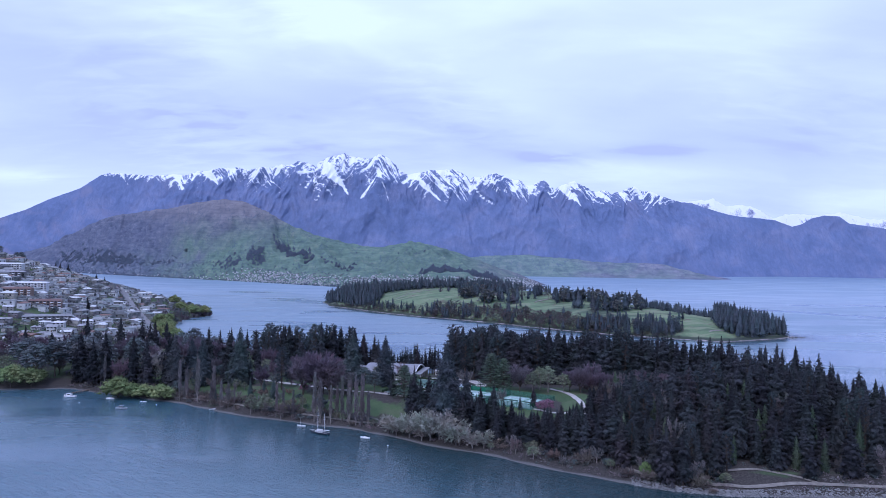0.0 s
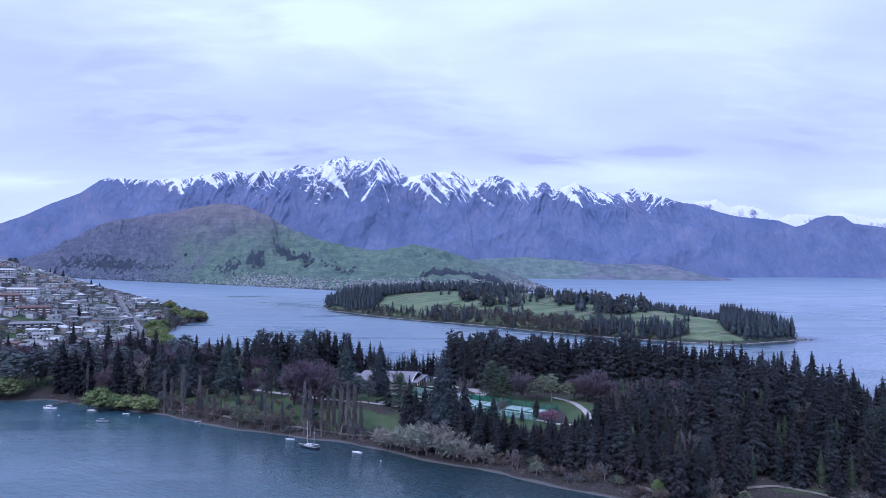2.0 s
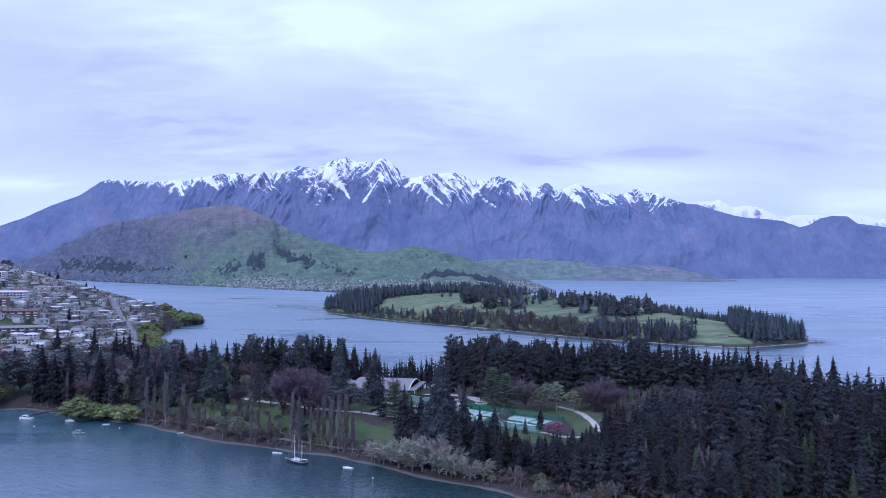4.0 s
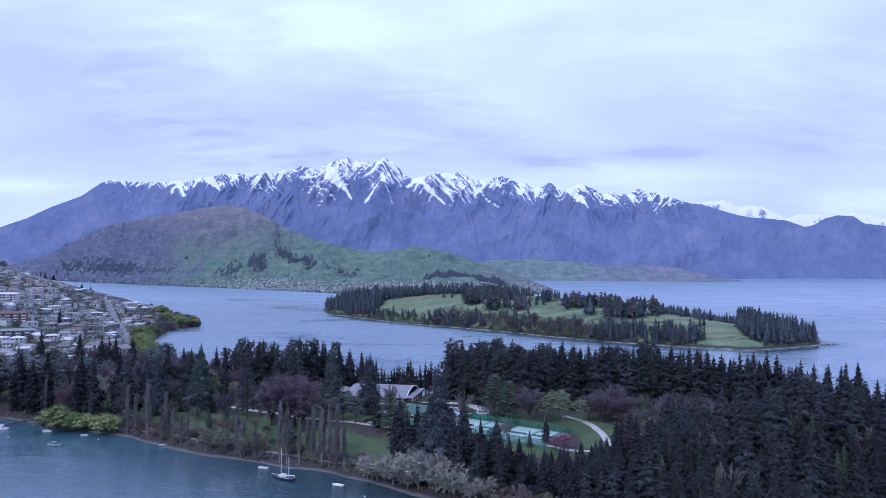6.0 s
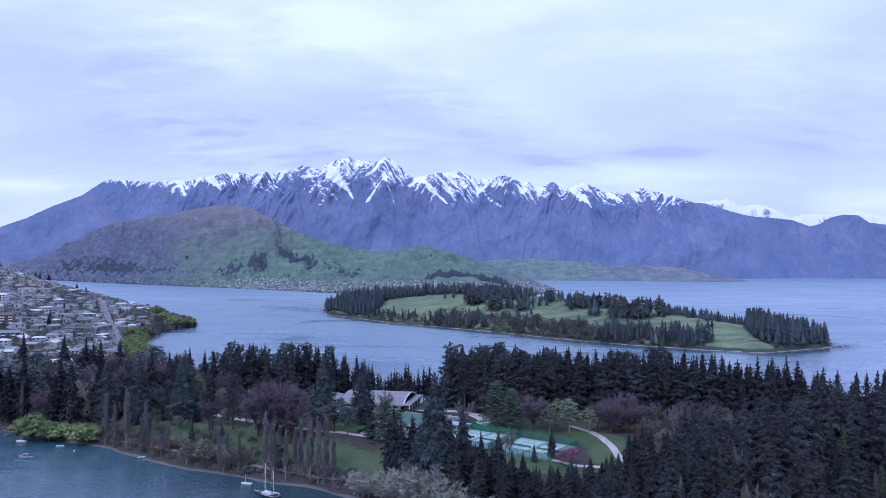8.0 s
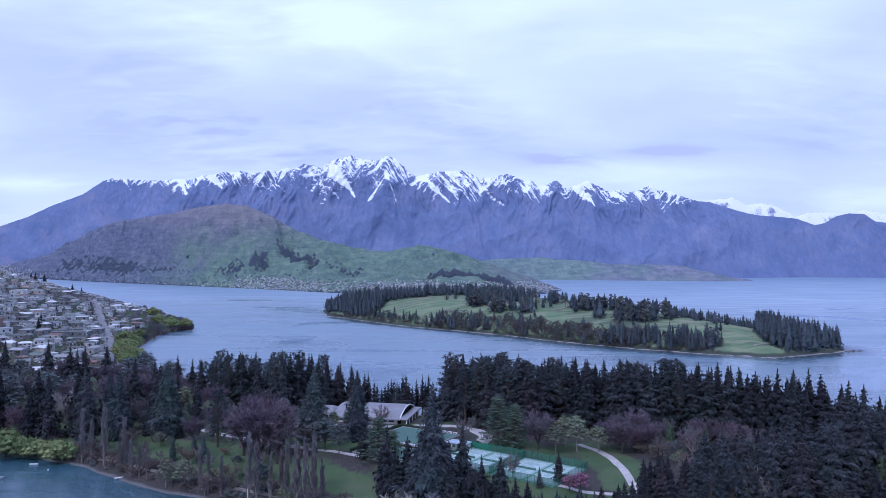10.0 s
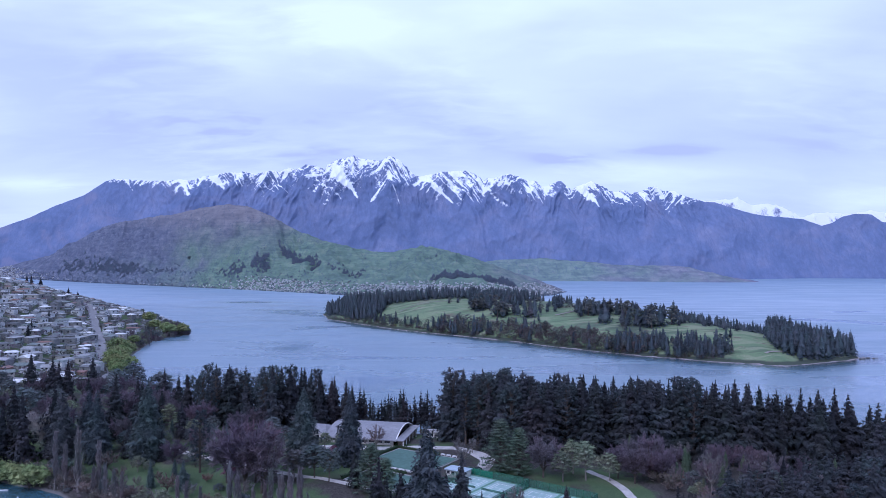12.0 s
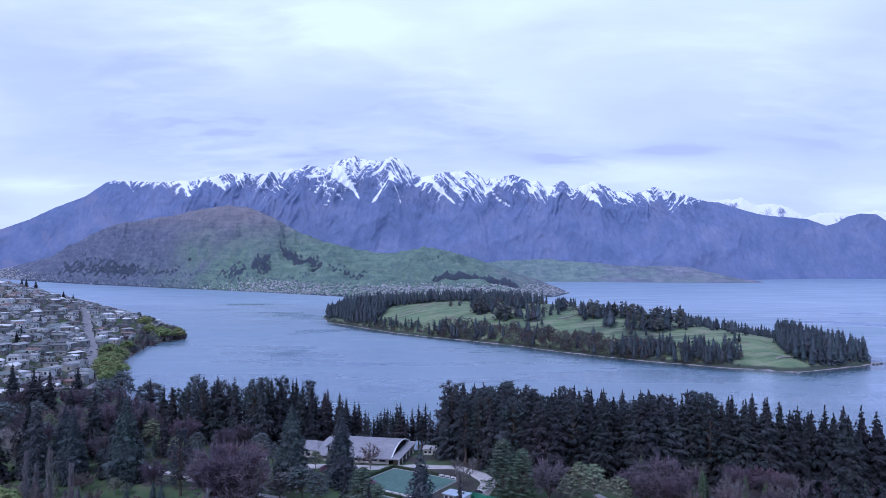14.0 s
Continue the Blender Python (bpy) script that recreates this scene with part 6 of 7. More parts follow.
def car(m, paint, label, group=""):
    """A parked car: body with a cabin, windows, lights and wheels."""
    root = thing("car", label, "car", m, group)
    prof = [(-2.15, 0.35), (-2.2, 0.75), (-1.95, 0.95), (-1.5, 1.0), (-0.9, 1.45), (0.5, 1.48), (1.15, 1.02), (2.05, 0.88), (2.2, 0.6), (2.15, 0.35)]
    v = [(x, -0.86 + (0.12 if z > 1.2 else 0), z) for x, z in prof] + [(x, 0.86 - (0.12 if z > 1.2 else 0), z) for x, z in prof]
    n = len(prof)
    f = [tuple(range(n)), tuple(reversed(range(n, 2 * n)))] + [(i, n + i, n + (i + 1) % n, (i + 1) % n) for i in range(n)]
    part("body", v, f, paint, root)
    for s in (-1, 1):
        y = 0.79 * s
        part("side_window", [(-1.25, y, 1.05), (0.95, y, 1.05), (0.42, y * 0.985, 1.4), (-0.82, y * 0.985, 1.4)], [(0, 1, 2, 3)], DARK_GLASS, root)
        for x in (-1.35, 1.35):
            v, f = [], []
            limb(v, f, (x, 0.7 * s, 0.32), (x, 0.9 * s, 0.32), 0.32, 0.32, 12)
            wheel = part("wheel", v, f, surface_rubber, root, "black tyre")
            v, f = [], []
            limb(v, f, (x, 0.88 * s, 0.32), (x, 0.92 * s, 0.32), 0.18, 0.16, 8)
            part("rim", v, f, GREY_STEEL, wheel)
        block("headlight", WHITE, root, 2.1, 0.6 * s - 0.18, 0.62, 2.23, 0.6 * s + 0.18, 0.78)
        block("tail_light", surface_red, root, -2.23, 0.6 * s - 0.18, 0.68, -2.1, 0.6 * s + 0.18, 0.84)
    part("windscreen", [(1.12, -0.7, 1.06), (1.12, 0.7, 1.06), (0.55, 0.64, 1.44), (0.55, -0.64, 1.44)], [(0, 1, 2, 3)], DARK_GLASS, root)
    return root


surface_rubber = surface("black_rubber", (0.015, 0.015, 0.015), (0.03, 0.03, 0.03), 3)
surface_red = surface("red_lens", (0.25, 0.02, 0.02), (0.35, 0.03, 0.03), 3, rough_=0.3)
DARK_PAINT = surface("dark_car_paint", (0.02, 0.02, 0.028), (0.03, 0.03, 0.04), 1, rough_=0.25, spec=0.5)
SILVER = surface("silver_car_paint", (0.38, 0.39, 0.40), (0.48, 0.49, 0.50), 1, rough_=0.3, metal=0.4)
car(pose(35, 499, float(near_z(35, 499)) + 0.2, rz=-20), DARK_PAINT, "dark parked car on the gravel drive")


# ---- the town on the hillside ----
WALLS = [surface(n, a, b, 0.5, vary=0.1) for n, a, b in (("white_weatherboard", (0.40, 0.41, 0.43), (0.56, 0.57, 0.59)), ("cream_render", (0.26, 0.25, 0.235), (0.38, 0.365, 0.34)),
                                                         ("grey_render", (0.13, 0.135, 0.14), (0.22, 0.22, 0.225)), ("brown_brick", (0.14, 0.10, 0.085), (0.24, 0.17, 0.14)))]
ROOFS = [surface(n, a, b, 0.4, rough_=0.55, vary=0.15) for n, a, b in (("light_grey_roof", (0.20, 0.205, 0.215), (0.31, 0.315, 0.325)), ("white_roof", (0.46, 0.47, 0.485), (0.64, 0.65, 0.665)),
                                                                       ("dark_grey_roof", (0.075, 0.08, 0.085), (0.14, 0.145, 0.15)), ("brown_red_roof", (0.13, 0.075, 0.062), (0.22, 0.13, 0.11)),
                                                                       ("green_grey_roof", (0.10, 0.125, 0.12), (0.17, 0.20, 0.19)))]


def house(w, d, h, pitch, hip, wall, roof, label, wing=0.0):
    """A house: walls, pitched roof with eaves, windows with frames, a door, a chimney, perhaps a wing."""
    root = tagged(new("house"), label, "house", "houses on the hillside")
    block("wall", wall, root, -w / 2, -d / 2, -5, w / 2, d / 2, h)
    e, rise = 0.6, (d / 2) * pitch
    x0, x1, y0, y1 = -w / 2 - e, w / 2 + e, -d / 2 - e, d / 2 + e
    inset = (w / 2) * 0.45 if hip else 0
    v = [(x0, y0, h), (x1, y0, h), (x1, y1, h), (x0, y1, h), (x0 + inset, 0, h + rise), (x1 - inset, 0, h + rise)]
    v += [(a, b, c - 0.25) for a, b, c in v[:4]]
    part("roof", v, [(0, 1, 5, 4), (2, 3, 4, 5), (1, 2, 5), (3, 0, 4), (6, 7, 1, 0), (7, 8, 2, 1), (8, 9, 3, 2), (9, 6, 0, 3), (9, 8, 7, 6)], roof, root)
    if not hip:
        for s in (-1, 1):
            x = s * w / 2
            part("gable", [(x, -d / 2, h - 0.1), (x, d / 2, h - 0.1), (x, 0, h + rise * 0.93)], [(0, 1, 2) if s > 0 else (2, 1, 0)], wall, root)
    storeys = 2 if h > 4.2 else 1
    for k in range(storeys):
        for i in range(3):
            x = -w / 2 + w * (i + 0.5) / 3
            z = 0.9 + 2.6 * k
            if i == 1 and k == 0:
                block("door", TIMBER, root, x - 0.5, -d / 2 - 0.05, 0, x + 0.5, -d / 2 + 0.05, 2.05)
                continue
            win = block("window", DARK_GLASS, root, x - 0.9, -d / 2 - 0.04, z, x + 0.9, -d / 2 + 0.05, z + 1.3)
            block("window_frame", WHITE, win, x - 1.0, -d / 2 - 0.08, z - 0.12, x + 1.0, -d / 2 - 0.02, z)
    block("chimney", WALLS[3], root, w * 0.22, 0.3, h, w * 0.22 + 0.7, 1.0, h + rise + 0.7)
    if wing:
        block("wing_wall", wall, root, -w / 2, -d / 2 - wing, -5, -w / 2 + 5, -d / 2, h - 0.3)
        v = [(-w / 2 - 0.5, -d / 2 - wing - 0.5, h - 0.3), (-w / 2 + 5.5, -d / 2 - wing - 0.5, h - 0.3), (-w / 2 + 5.5, 0, h - 0.3), (-w / 2 - 0.5, 0, h - 0.3),
             (-w / 2 + 2.5, -d / 2 - wing - 0.5, h + 1.3), (-w / 2 + 2.5, 0, h + 1.3)]
        part("wing_roof", v, [(0, 1, 4), (1, 2, 5, 4), (3, 0, 4, 5), (3, 2, 1, 0)], roof, root)
    return root


def apartments(w, d, storeys, wall, roof, label):
    """A long block with rows of windows and balconies."""
    root = tagged(new("apartment_building"), label, "building")
    h = 2.9 * storeys
    block("wall", wall, root, -w / 2, -d / 2, -6, w / 2, d / 2, h)
    v = [(-w / 2 - 0.6, -d / 2 - 0.6, h), (w / 2 + 0.6, -d / 2 - 0.6, h), (w / 2 + 0.6, d / 2 + 0.6, h), (-w / 2 - 0.6, d / 2 + 0.6, h), (-w / 2 + 2, 0, h + 2.2), (w / 2 - 2, 0, h + 2.2)]
    part("roof", v, [(0, 1, 5, 4), (1, 2, 5), (2, 3, 4, 5), (3, 0, 4), (3, 2, 1, 0)], roof, root)
    n = int(w / 4)
    for k in range(storeys):
        for i in range(n):
            x, z = -w / 2 + w * (i + 0.5) / n, 2.9 * k
            win = block("window", DARK_GLASS, root, x - 1.2, -d / 2 - 0.05, z + 0.3, x + 1.2, -d / 2 + 0.05, z + 2.3)
            if i % 2 == 0:
                block("balcony", WHITE, win, x - 1.7, -d / 2 - 1.3, z, x + 1.7, -d / 2 - 0.06, z + 0.9)
    return root


HOUSES = [house(13, 8.5, 2.8, 0.45, True, WALLS[0], ROOFS[0], "white single-storey house with a light grey hipped roof"),
          house(12, 8, 5.4, 0.5, False, WALLS[1], ROOFS[1], "two-storey cream house with a pale gabled roof", 4),
          house(14, 9, 2.8, 0.4, True, WALLS[2], ROOFS[2], "grey single-storey house with a dark hipped roof", 5),
          house(10, 8, 5.2, 0.55, False, WALLS[0], ROOFS[0], "white two-storey house with a light grey gabled roof"),
          house(15, 9, 2.9, 0.35, False, WALLS[3], ROOFS[3], "brown brick house with a reddish gabled roof"),
          house(12, 10, 5.4, 0.3, True, WALLS[0], ROOFS[1], "large white two-storey house with a white hipped roof"),
          house(11, 8, 2.8, 0.5, False, WALLS[1], ROOFS[4], "cream cottage with a green-grey gabled roof", 3.5),
          house(13, 9, 5.4, 0.4, False, WALLS[2], ROOFS[0], "grey two-storey house with a light metal roof")]
PALE_ASPHALT = surface("pale_worn_asphalt", (0.16, 0.16, 0.165), (0.25, 0.25, 0.255), 0.2)
STREET = [(-640, 1400), (-553, 1306), (-514, 1235), (-471, 1153), (-433, 1085), (-404, 1030), (-384, 986), (-366, 953), (-346, 930), (-318, 880), (-300, 820), (-330, 760), (-420, 720)]
STREETS = [STREET, [(-433, 1085), (-500, 1050), (-620, 1000), (-800, 950)], [(-514, 1235), (-620, 1180), (-780, 1110), (-960, 1050)], [(-384, 986), (-470, 940), (-600, 880), (-760, 830)],
           [(-553, 1306), (-680, 1290), (-860, 1240), (-1060, 1180)], [(-318, 880), (-420, 840), (-560, 780)], [(-404, 1030), (-395, 1080), (-425, 1160), (-440, 1240), (-450, 1330)]]
ribbon("road", STREET, 13, PALE_ASPHALT, "grey asphalt street running down to the bay", 0.5)
for line in STREETS[1:]:
    ribbon("road", line, 7, ASPHALT, "grey asphalt side street between houses", 0.45)


def off_street(x, y, gap):
    for line in STREETS:
        for (ax, ay), (bx, by) in zip(line, line[1:]):
            ex, ey = bx - ax, by - ay
            k = min(1, max(0, ((x - ax) * ex + (y - ay) * ey) / (ex * ex + ey * ey)))
            if math.hypot(x - ax - k * ex, y - ay - k * ey) < gap:
                return False
    return True


BLOCKS = [apartments(44, 13, 3, WALLS[0], ROOFS[1], "long white three-storey apartment block with balconies"),
          apartments(36, 14, 3, WALLS[3], ROOFS[3], "red-brown three-storey hotel with a brown hipped roof"),
          apartments(50, 12, 2, WALLS[2], ROOFS[0], "long grey two-storey motel with a light roof"),
          apartments(30, 13, 3, WALLS[1], ROOFS[0], "cream three-storey apartment block")]
BIG = [(0, -560, 1010, 12), (1, -470, 880, 20), (1, -520, 905, 14), (2, -640, 1090, 10), (3, -600, 955, 16), (2, -430, 810, 25), (3, -760, 1130, 6), (2, -720, 1010, 8), (0, -690, 1180, 8)]
taken = []
for k, x, y, turn in BIG:
    copy_thing(BLOCKS[k], pose(x, y, float(near_z(x, y)) + 0.3, rz=turn))
    taken.append((x, y))

VISIBLE = [(-300, 770), (-368, 1000), (-405, 1110), (-430, 1210), (-424, 1270), (-455, 1410), (-580, 1630), (-760, 1860), (-1180, 1900), (-1000, 1500), (-640, 900), (-420, 640), (-330, 660)]
lots = scatter(VISIBLE, 14.0, 31, lambda x, y: off_street(x, y, 10) and all(abs(x - a) > 24 or abs(y - b) > 13 for a, b in taken))
lots.sort(key=lambda p: p[1])
rnd = random.Random(32)
far_lots = lots[86:]
for x, y in lots[:86]:
    k = rnd.choice((0, 0, 1, 1, 2, 3, 3, 4, 5, 5, 6, 7))
    z = min(float(near_z(x + a, y + b)) for a in (-5, 5) for b in (-4, 4))
    made = copy_thing(HOUSES[k], pose(x, y, z + 1.4, rz=rnd.choice((0, 0, 90, 20, -20)) + rnd.uniform(-14, 14)) @ Matrix.Diagonal((s := rnd.uniform(0.85, 1.08), s, s, 1)))


def far_houses(name, spots, label, land, scale=1.0, seed=33, walls=(0, 0, 1, 2), roofs=(4, 4, 5, 5, 5, 6, 7, 8)):
    """Houses too far off to pick apart: walls and pitched roofs, joined."""
    rnd = random.Random(seed)
    v, f, m = [], [], []
    for x, y in spots:
        w, d, h = rnd.uniform(10, 20) * scale, rnd.uniform(7, 11) * scale, rnd.choice((3, 3.4, 5.2, 5.6)) * scale
        a = rnd.uniform(-0.4, 0.4) + rnd.choice((0, 1.57))
        z = float(land(x, y)) + 0.6
        ca, sa = math.cos(a), math.sin(a)
        n = len(v)
        r = d * rnd.uniform(0.08, 0.24)
        pts = [(-w / 2, -d / 2, -3), (w / 2, -d / 2, -3), (w / 2, d / 2, -3), (-w / 2, d / 2, -3), (-w / 2, -d / 2, h), (w / 2, -d / 2, h), (w / 2, d / 2, h), (-w / 2, d / 2, h),
               (-w / 2 - 0.5, -d / 2 - 0.5, h + 0.05), (w / 2 + 0.5, -d / 2 - 0.5, h + 0.05), (w / 2 + 0.5, d / 2 + 0.5, h + 0.05), (-w / 2 - 0.5, d / 2 + 0.5, h + 0.05),
               (-w / 2 + 1.5, 0, h + r), (w / 2 - 1.5, 0, h + r)]
        v += [(x + p * ca - q * sa, y + p * sa + q * ca, z + s) for p, q, s in pts]
        f += [tuple(n + i for i in q) for q in ((0, 1, 5, 4), (1, 2, 6, 5), (2, 3, 7, 6), (3, 0, 4, 7), (8, 9, 13, 12), (10, 11, 12, 13), (9, 10, 13), (11, 8, 12))]
        k, q = rnd.choice(walls), rnd.choice(roofs)
        m += [k] * 4 + [q] * 4
        for i in range(2):
            n = len(v)
            c = (-0.25 + 0.5 * i) * w
            pts = [(c - 1, -d / 2 - 0.06, h * 0.3), (c + 1, -d / 2 - 0.06, h * 0.3), (c + 1, -d / 2 - 0.06, h * 0.75), (c - 1, -d / 2 - 0.06, h * 0.75)]
            v += [(x + p * ca - q2 * sa, y + p * sa + q2 * ca, z + s) for p, q2, s in pts]
            f.append((n, n + 1, n + 2, n + 3))
            m.append(9)
    me = bpy.data.meshes.new(name)
    me.from_pydata(v, [], f)
    for mat in (*WALLS, *ROOFS, DARK_GLASS):
        me.materials.append(mat)
    me.polygons.foreach_set("material_index", np.array(m, np.int32))
    return tagged(new(name, me), label, "houses", kind="stuff")


far_houses("far_houses", far_lots, "pale-roofed houses packed up the far hillside", near_z, 1.0, 33, (0, 0, 0, 1, 2, 2), (4, 4, 4, 5, 6, 6, 6, 7, 8))
yards = scatter(VISIBLE, 8.4, 34, lambda x, y: off_street(x, y, 6))
yards.sort(key=lambda p: p[1])
near_yards = [p for i, p in enumerate(yards[:600]) if i % 6 == 0]
for x, y in near_yards:
    key = rnd.choice(("yard_tree", "yard_tree", "yard_bare", "yard_olive"))
    plant(key, x, y, rnd.uniform(4.5, 9.5), rnd.uniform(0.8, 1.2), "garden trees between houses")
for x, y in [p for i, p in enumerate(yards[:600]) if i % 6] + yards[600:]:
    mass("yard_far", x, y, rnd.uniform(3.5, 9), rnd.uniform(0.8, 1.4))
join_mass("garden_trees", "dark and olive garden trees among hillside houses")
for x, y, h, key in ((-688, 1489, 20, "fir"), (-676, 1500, 17, "fir"), (-800, 1560, 24, "fir"), (-790, 1575, 26, "fir"), (-815, 1570, 22, "fir"), (-520, 1120, 15, "fir"), (-480, 1010, 14, "fir"),
                     (-455, 960, 15, "fir"), (-610, 1080, 14, "fir"), (-840, 1480, 22, "oak"), (-860, 1500, 20, "oak"), (-870, 1450, 24, "oak"), (-405, 1175, 15, "poplar"), (-412, 1185, 17, "poplar"),
                     (-398, 1160, 16, "poplar"), (-420, 1200, 15, "poplar"), (-408, 1192, 16, "poplar"), (-430, 1225, 13, "purple"), (-436, 1190, 13, "purple"), (-425, 1240, 12, "oak"), (-440, 1260, 12, "oak"),
                     (-455, 1290, 12, "budding"), (-470, 1380, 13, "oak"), (-500, 1440, 14, "oak"), (-540, 1520, 14, "budding"), (-590, 1590, 13, "oak")):
    plant(key, x, y, h)
for x, y in scatter([(-392, 1130), (-404, 1180), (-412, 1260), (-398, 1318), (-440, 1400), (-462, 1390), (-436, 1290), (-432, 1200), (-412, 1120)], 8.5, 36):
    key = rnd.choice(("purple", "purple", "poplar", "grey", "budding", "oak"))
    plant(key, x, y, rnd.uniform(9, 14), 1.1, "trees along the bay shore")
for i, (x, y, turn, paint) in enumerate(((-430, 1068, 60, SILVER), (-441, 1090, 62, DARK_PAINT), (-399, 1010, 62, SILVER), (-390, 985, 60, DARK_PAINT), (-476, 1150, 58, SILVER), (-520, 1232, 60, SILVER),
                                         (-372, 948, 55, SILVER), (-410, 1036, 64, DARK_PAINT))):
    car(pose(x, y, float(near_z(x, y)) + 0.7, rz=turn), paint, "silver car parked along the street" if paint is SILVER else "dark car parked along the street", "cars on the street")
for ob in (*HOUSES, *BLOCKS):
    for o in (*ob.children_recursive, ob):
        bpy.data.objects.remove(o)


# ---- the golf peninsula ----
def on_shore(x, y, lo, hi):
    s = inland(np.array(x), np.array(y), GOLF_SHORE)
    return lo < float(s) < hi


def along_shore(a, b, lo, hi, n, seed):
    """Places between lo and hi metres inland, from corner a to corner b of the shoreline."""
    rnd = random.Random(seed)
    out = []
    line = GOLF_SHORE[a:b + 1]
    lengths = [math.dist(p, q) for p, q in zip(line, line[1:])]
    for _ in range(n):
        k = rnd.uniform(0, sum(lengths))
        for (p, q), l in zip(zip(line, line[1:]), lengths):
            if k <= l:
                break
            k -= l
        back = rnd.uniform(lo, hi)
        ux, uy = (q[0] - p[0]) / l, (q[1] - p[1]) / l
        x, y = p[0] + ux * k - uy * back, p[1] + uy * k + ux * back
        if on_shore(x, y, lo * 0.6, 400):
            out.append((x, y))
    return out


rnd = random.Random(51)


def mass_golf(key, x, y, height, girth, group, land):
    mass(key, x, y, height, girth, land)


for x, y in along_shore(1, 4, 4, 26, 120, 1):
    key = rnd.choice(("course_tree", "course_fir", "course_pine", "course_tree"))
    plant(key, x, y, dict(course_tree=10, course_fir=19, course_pine=15)[key] * rnd.uniform(0.7, 1.2), 1.0, "trees on the golf course shore", golf_z)
for x, y in along_shore(3, 8, 3, 46, 270, 2):
    key = rnd.choice(("course_tree", "course_brown", "course_brown", "course_brown", "course_tree", "course_fir", "course_fir" if x < 125 else "course_brown"))
    (plant if rnd.random() < 0.26 else mass_golf)(key, x, y, dict(course_tree=15, course_brown=15, course_fir=23, course_pine=18)[key] * rnd.uniform(0.7, 1.2), 1.1, "trees on the golf course shore", golf_z)
for x, y in along_shore(7, 10, 5, 46, 190, 3):
    key = rnd.choice(("course_fir", "course_fir", "course_pine", "course_tree"))
    (plant if rnd.random() < 0.34 else mass_golf)(key, x, y, dict(course_tree=11, course_fir=21, course_pine=17)[key] * rnd.uniform(0.7, 1.25), 1.0, "trees on the golf course shore", golf_z)
for x, y in along_shore(0, 10, 2, 9, 240, 14):
    mass("course_brown" if rnd.random() < 0.6 else "course_tree", x, y, rnd.uniform(3, 7.5), 1.2, golf_z)
for x, y in along_shore(1, 10, 5, 9, 26, 4):
    plant("course_willow", x, y, rnd.uniform(3, 6.5), 1.0, "", golf_z)
FAIRWAY_CLUMPS = [(300, 1205, 2, 30), (312, 1198, 2, 27), (328, 1194, 2, 26), (340, 1196, 3, 29), (365, 1203, 1, 30), (278, 1252, 2, 26), (262, 1316, 3, 24), (152, 1372, 2, 26), (168, 1342, 2, 28), (124, 1380, 3, 28),
                  (104, 1445, 3, 26), (88, 1452, 3, 27), (396, 1210, 2, 20), (408, 1178, 2, 15), (404, 1098, 1, 17), (195, 1304, 1, 14)]
CLUMPS = [(90, 1520, 5, 22), (112, 1500, 5, 20), (140, 1490, 4, 19), (160, 1475, 5, 22), (185, 1440, 3, 18), (236, 1420, 5, 21), (262, 1350, 6, 23), (290, 1330, 7, 23), (310, 1320, 6, 24), (334, 1290, 6, 24),
          (352, 1268, 2, 26), (372, 1290, 4, 22), (395, 1270, 4, 20), (410, 1225, 2, 15), (440, 1200, 2, 14), (60, 1560, 3, 12), (430, 1130, 1, 20), (210, 1370, 3, 15), (300, 1180, 2, 11)] + FAIRWAY_CLUMPS
for cx, cy, n, h in CLUMPS:
    for i in range(n * 2):
        (mass_golf if i % 2 else plant)(rnd.choice(("course_fir", "course_fir", "course_fir", "course_tree")), cx + rnd.gauss(0, 10), cy + rnd.gauss(0, 8), h * rnd.uniform(0.75, 1.25), 1.3, "tree clumps on the fairways", golf_z)
west_wood = [(-236, 1750), (-160, 1610), (-118, 1560), (-96, 1610), (-90, 1690), (-120, 1760), (-200, 1850), (-270, 1870)]
back_wood = [(-110, 1660), (60, 1640), (150, 1590), (210, 1560), (240, 1590), (170, 1660), (60, 1720), (-100, 1760)]
tip_wood = [(448, 1000), (500, 1018), (548, 1042), (574, 1056), (580, 1085), (566, 1180), (545, 1230), (508, 1200), (474, 1120), (446, 1060)]
ridge_wood = [(545, 1225), (520, 1330), (480, 1400), (440, 1400), (430, 1350), (452, 1305), (490, 1262), (505, 1195)]
house_wood = [(230, 1500), (300, 1440), (370, 1400), (395, 1440), (320, 1520), (250, 1580)]
for poly, gap, h, seed in ((west_wood, 7.6, 29, 5), (back_wood, 8.2, 25, 6), (tip_wood, 7.0, 30, 7), (ridge_wood, 7.5, 20, 8), (house_wood, 17, 17, 9)):
    for x, y in scatter(poly, gap, seed, lambda a, b: on_shore(a, b, 7, 900)):
        mass("course_fir", x, y, h * rnd.uniform(0.65, 1.18), rnd.uniform(0.95, 1.2), golf_z)
join_mass("pine_wood", "dense dark pine woods on the golf peninsula")


def golf_ribbon(name, line, width, material, label):
    P = np.array([(a[0] + (b[0] - a[0]) * i / 12, a[1] + (b[1] - a[1]) * i / 12) for a, b in zip(line, line[1:]) for i in range(12)] + [line[-1]], float)
    for _ in range(4):
        P[1:-1] = (P[:-2] + 2 * P[1:-1] + P[2:]) / 4
    T = np.gradient(P, axis=0)
    T /= np.linalg.norm(T, axis=1)[:, None]
    k = np.linspace(-0.5, 0.5, 3)[None, :] * width
    X, Y = P[:, :1] - T[:, 1:] * k, P[:, 1:] + T[:, :1] * k
    tagged(grid_mesh(name, X, Y, golf_z(X, Y) + 0.7, material), label, "path", kind="structure")


golf_ribbon("path", [(215, 1330), (240, 1345), (262, 1372), (300, 1385), (330, 1370)], 5, SAND, "pale sandy track up the fairway")
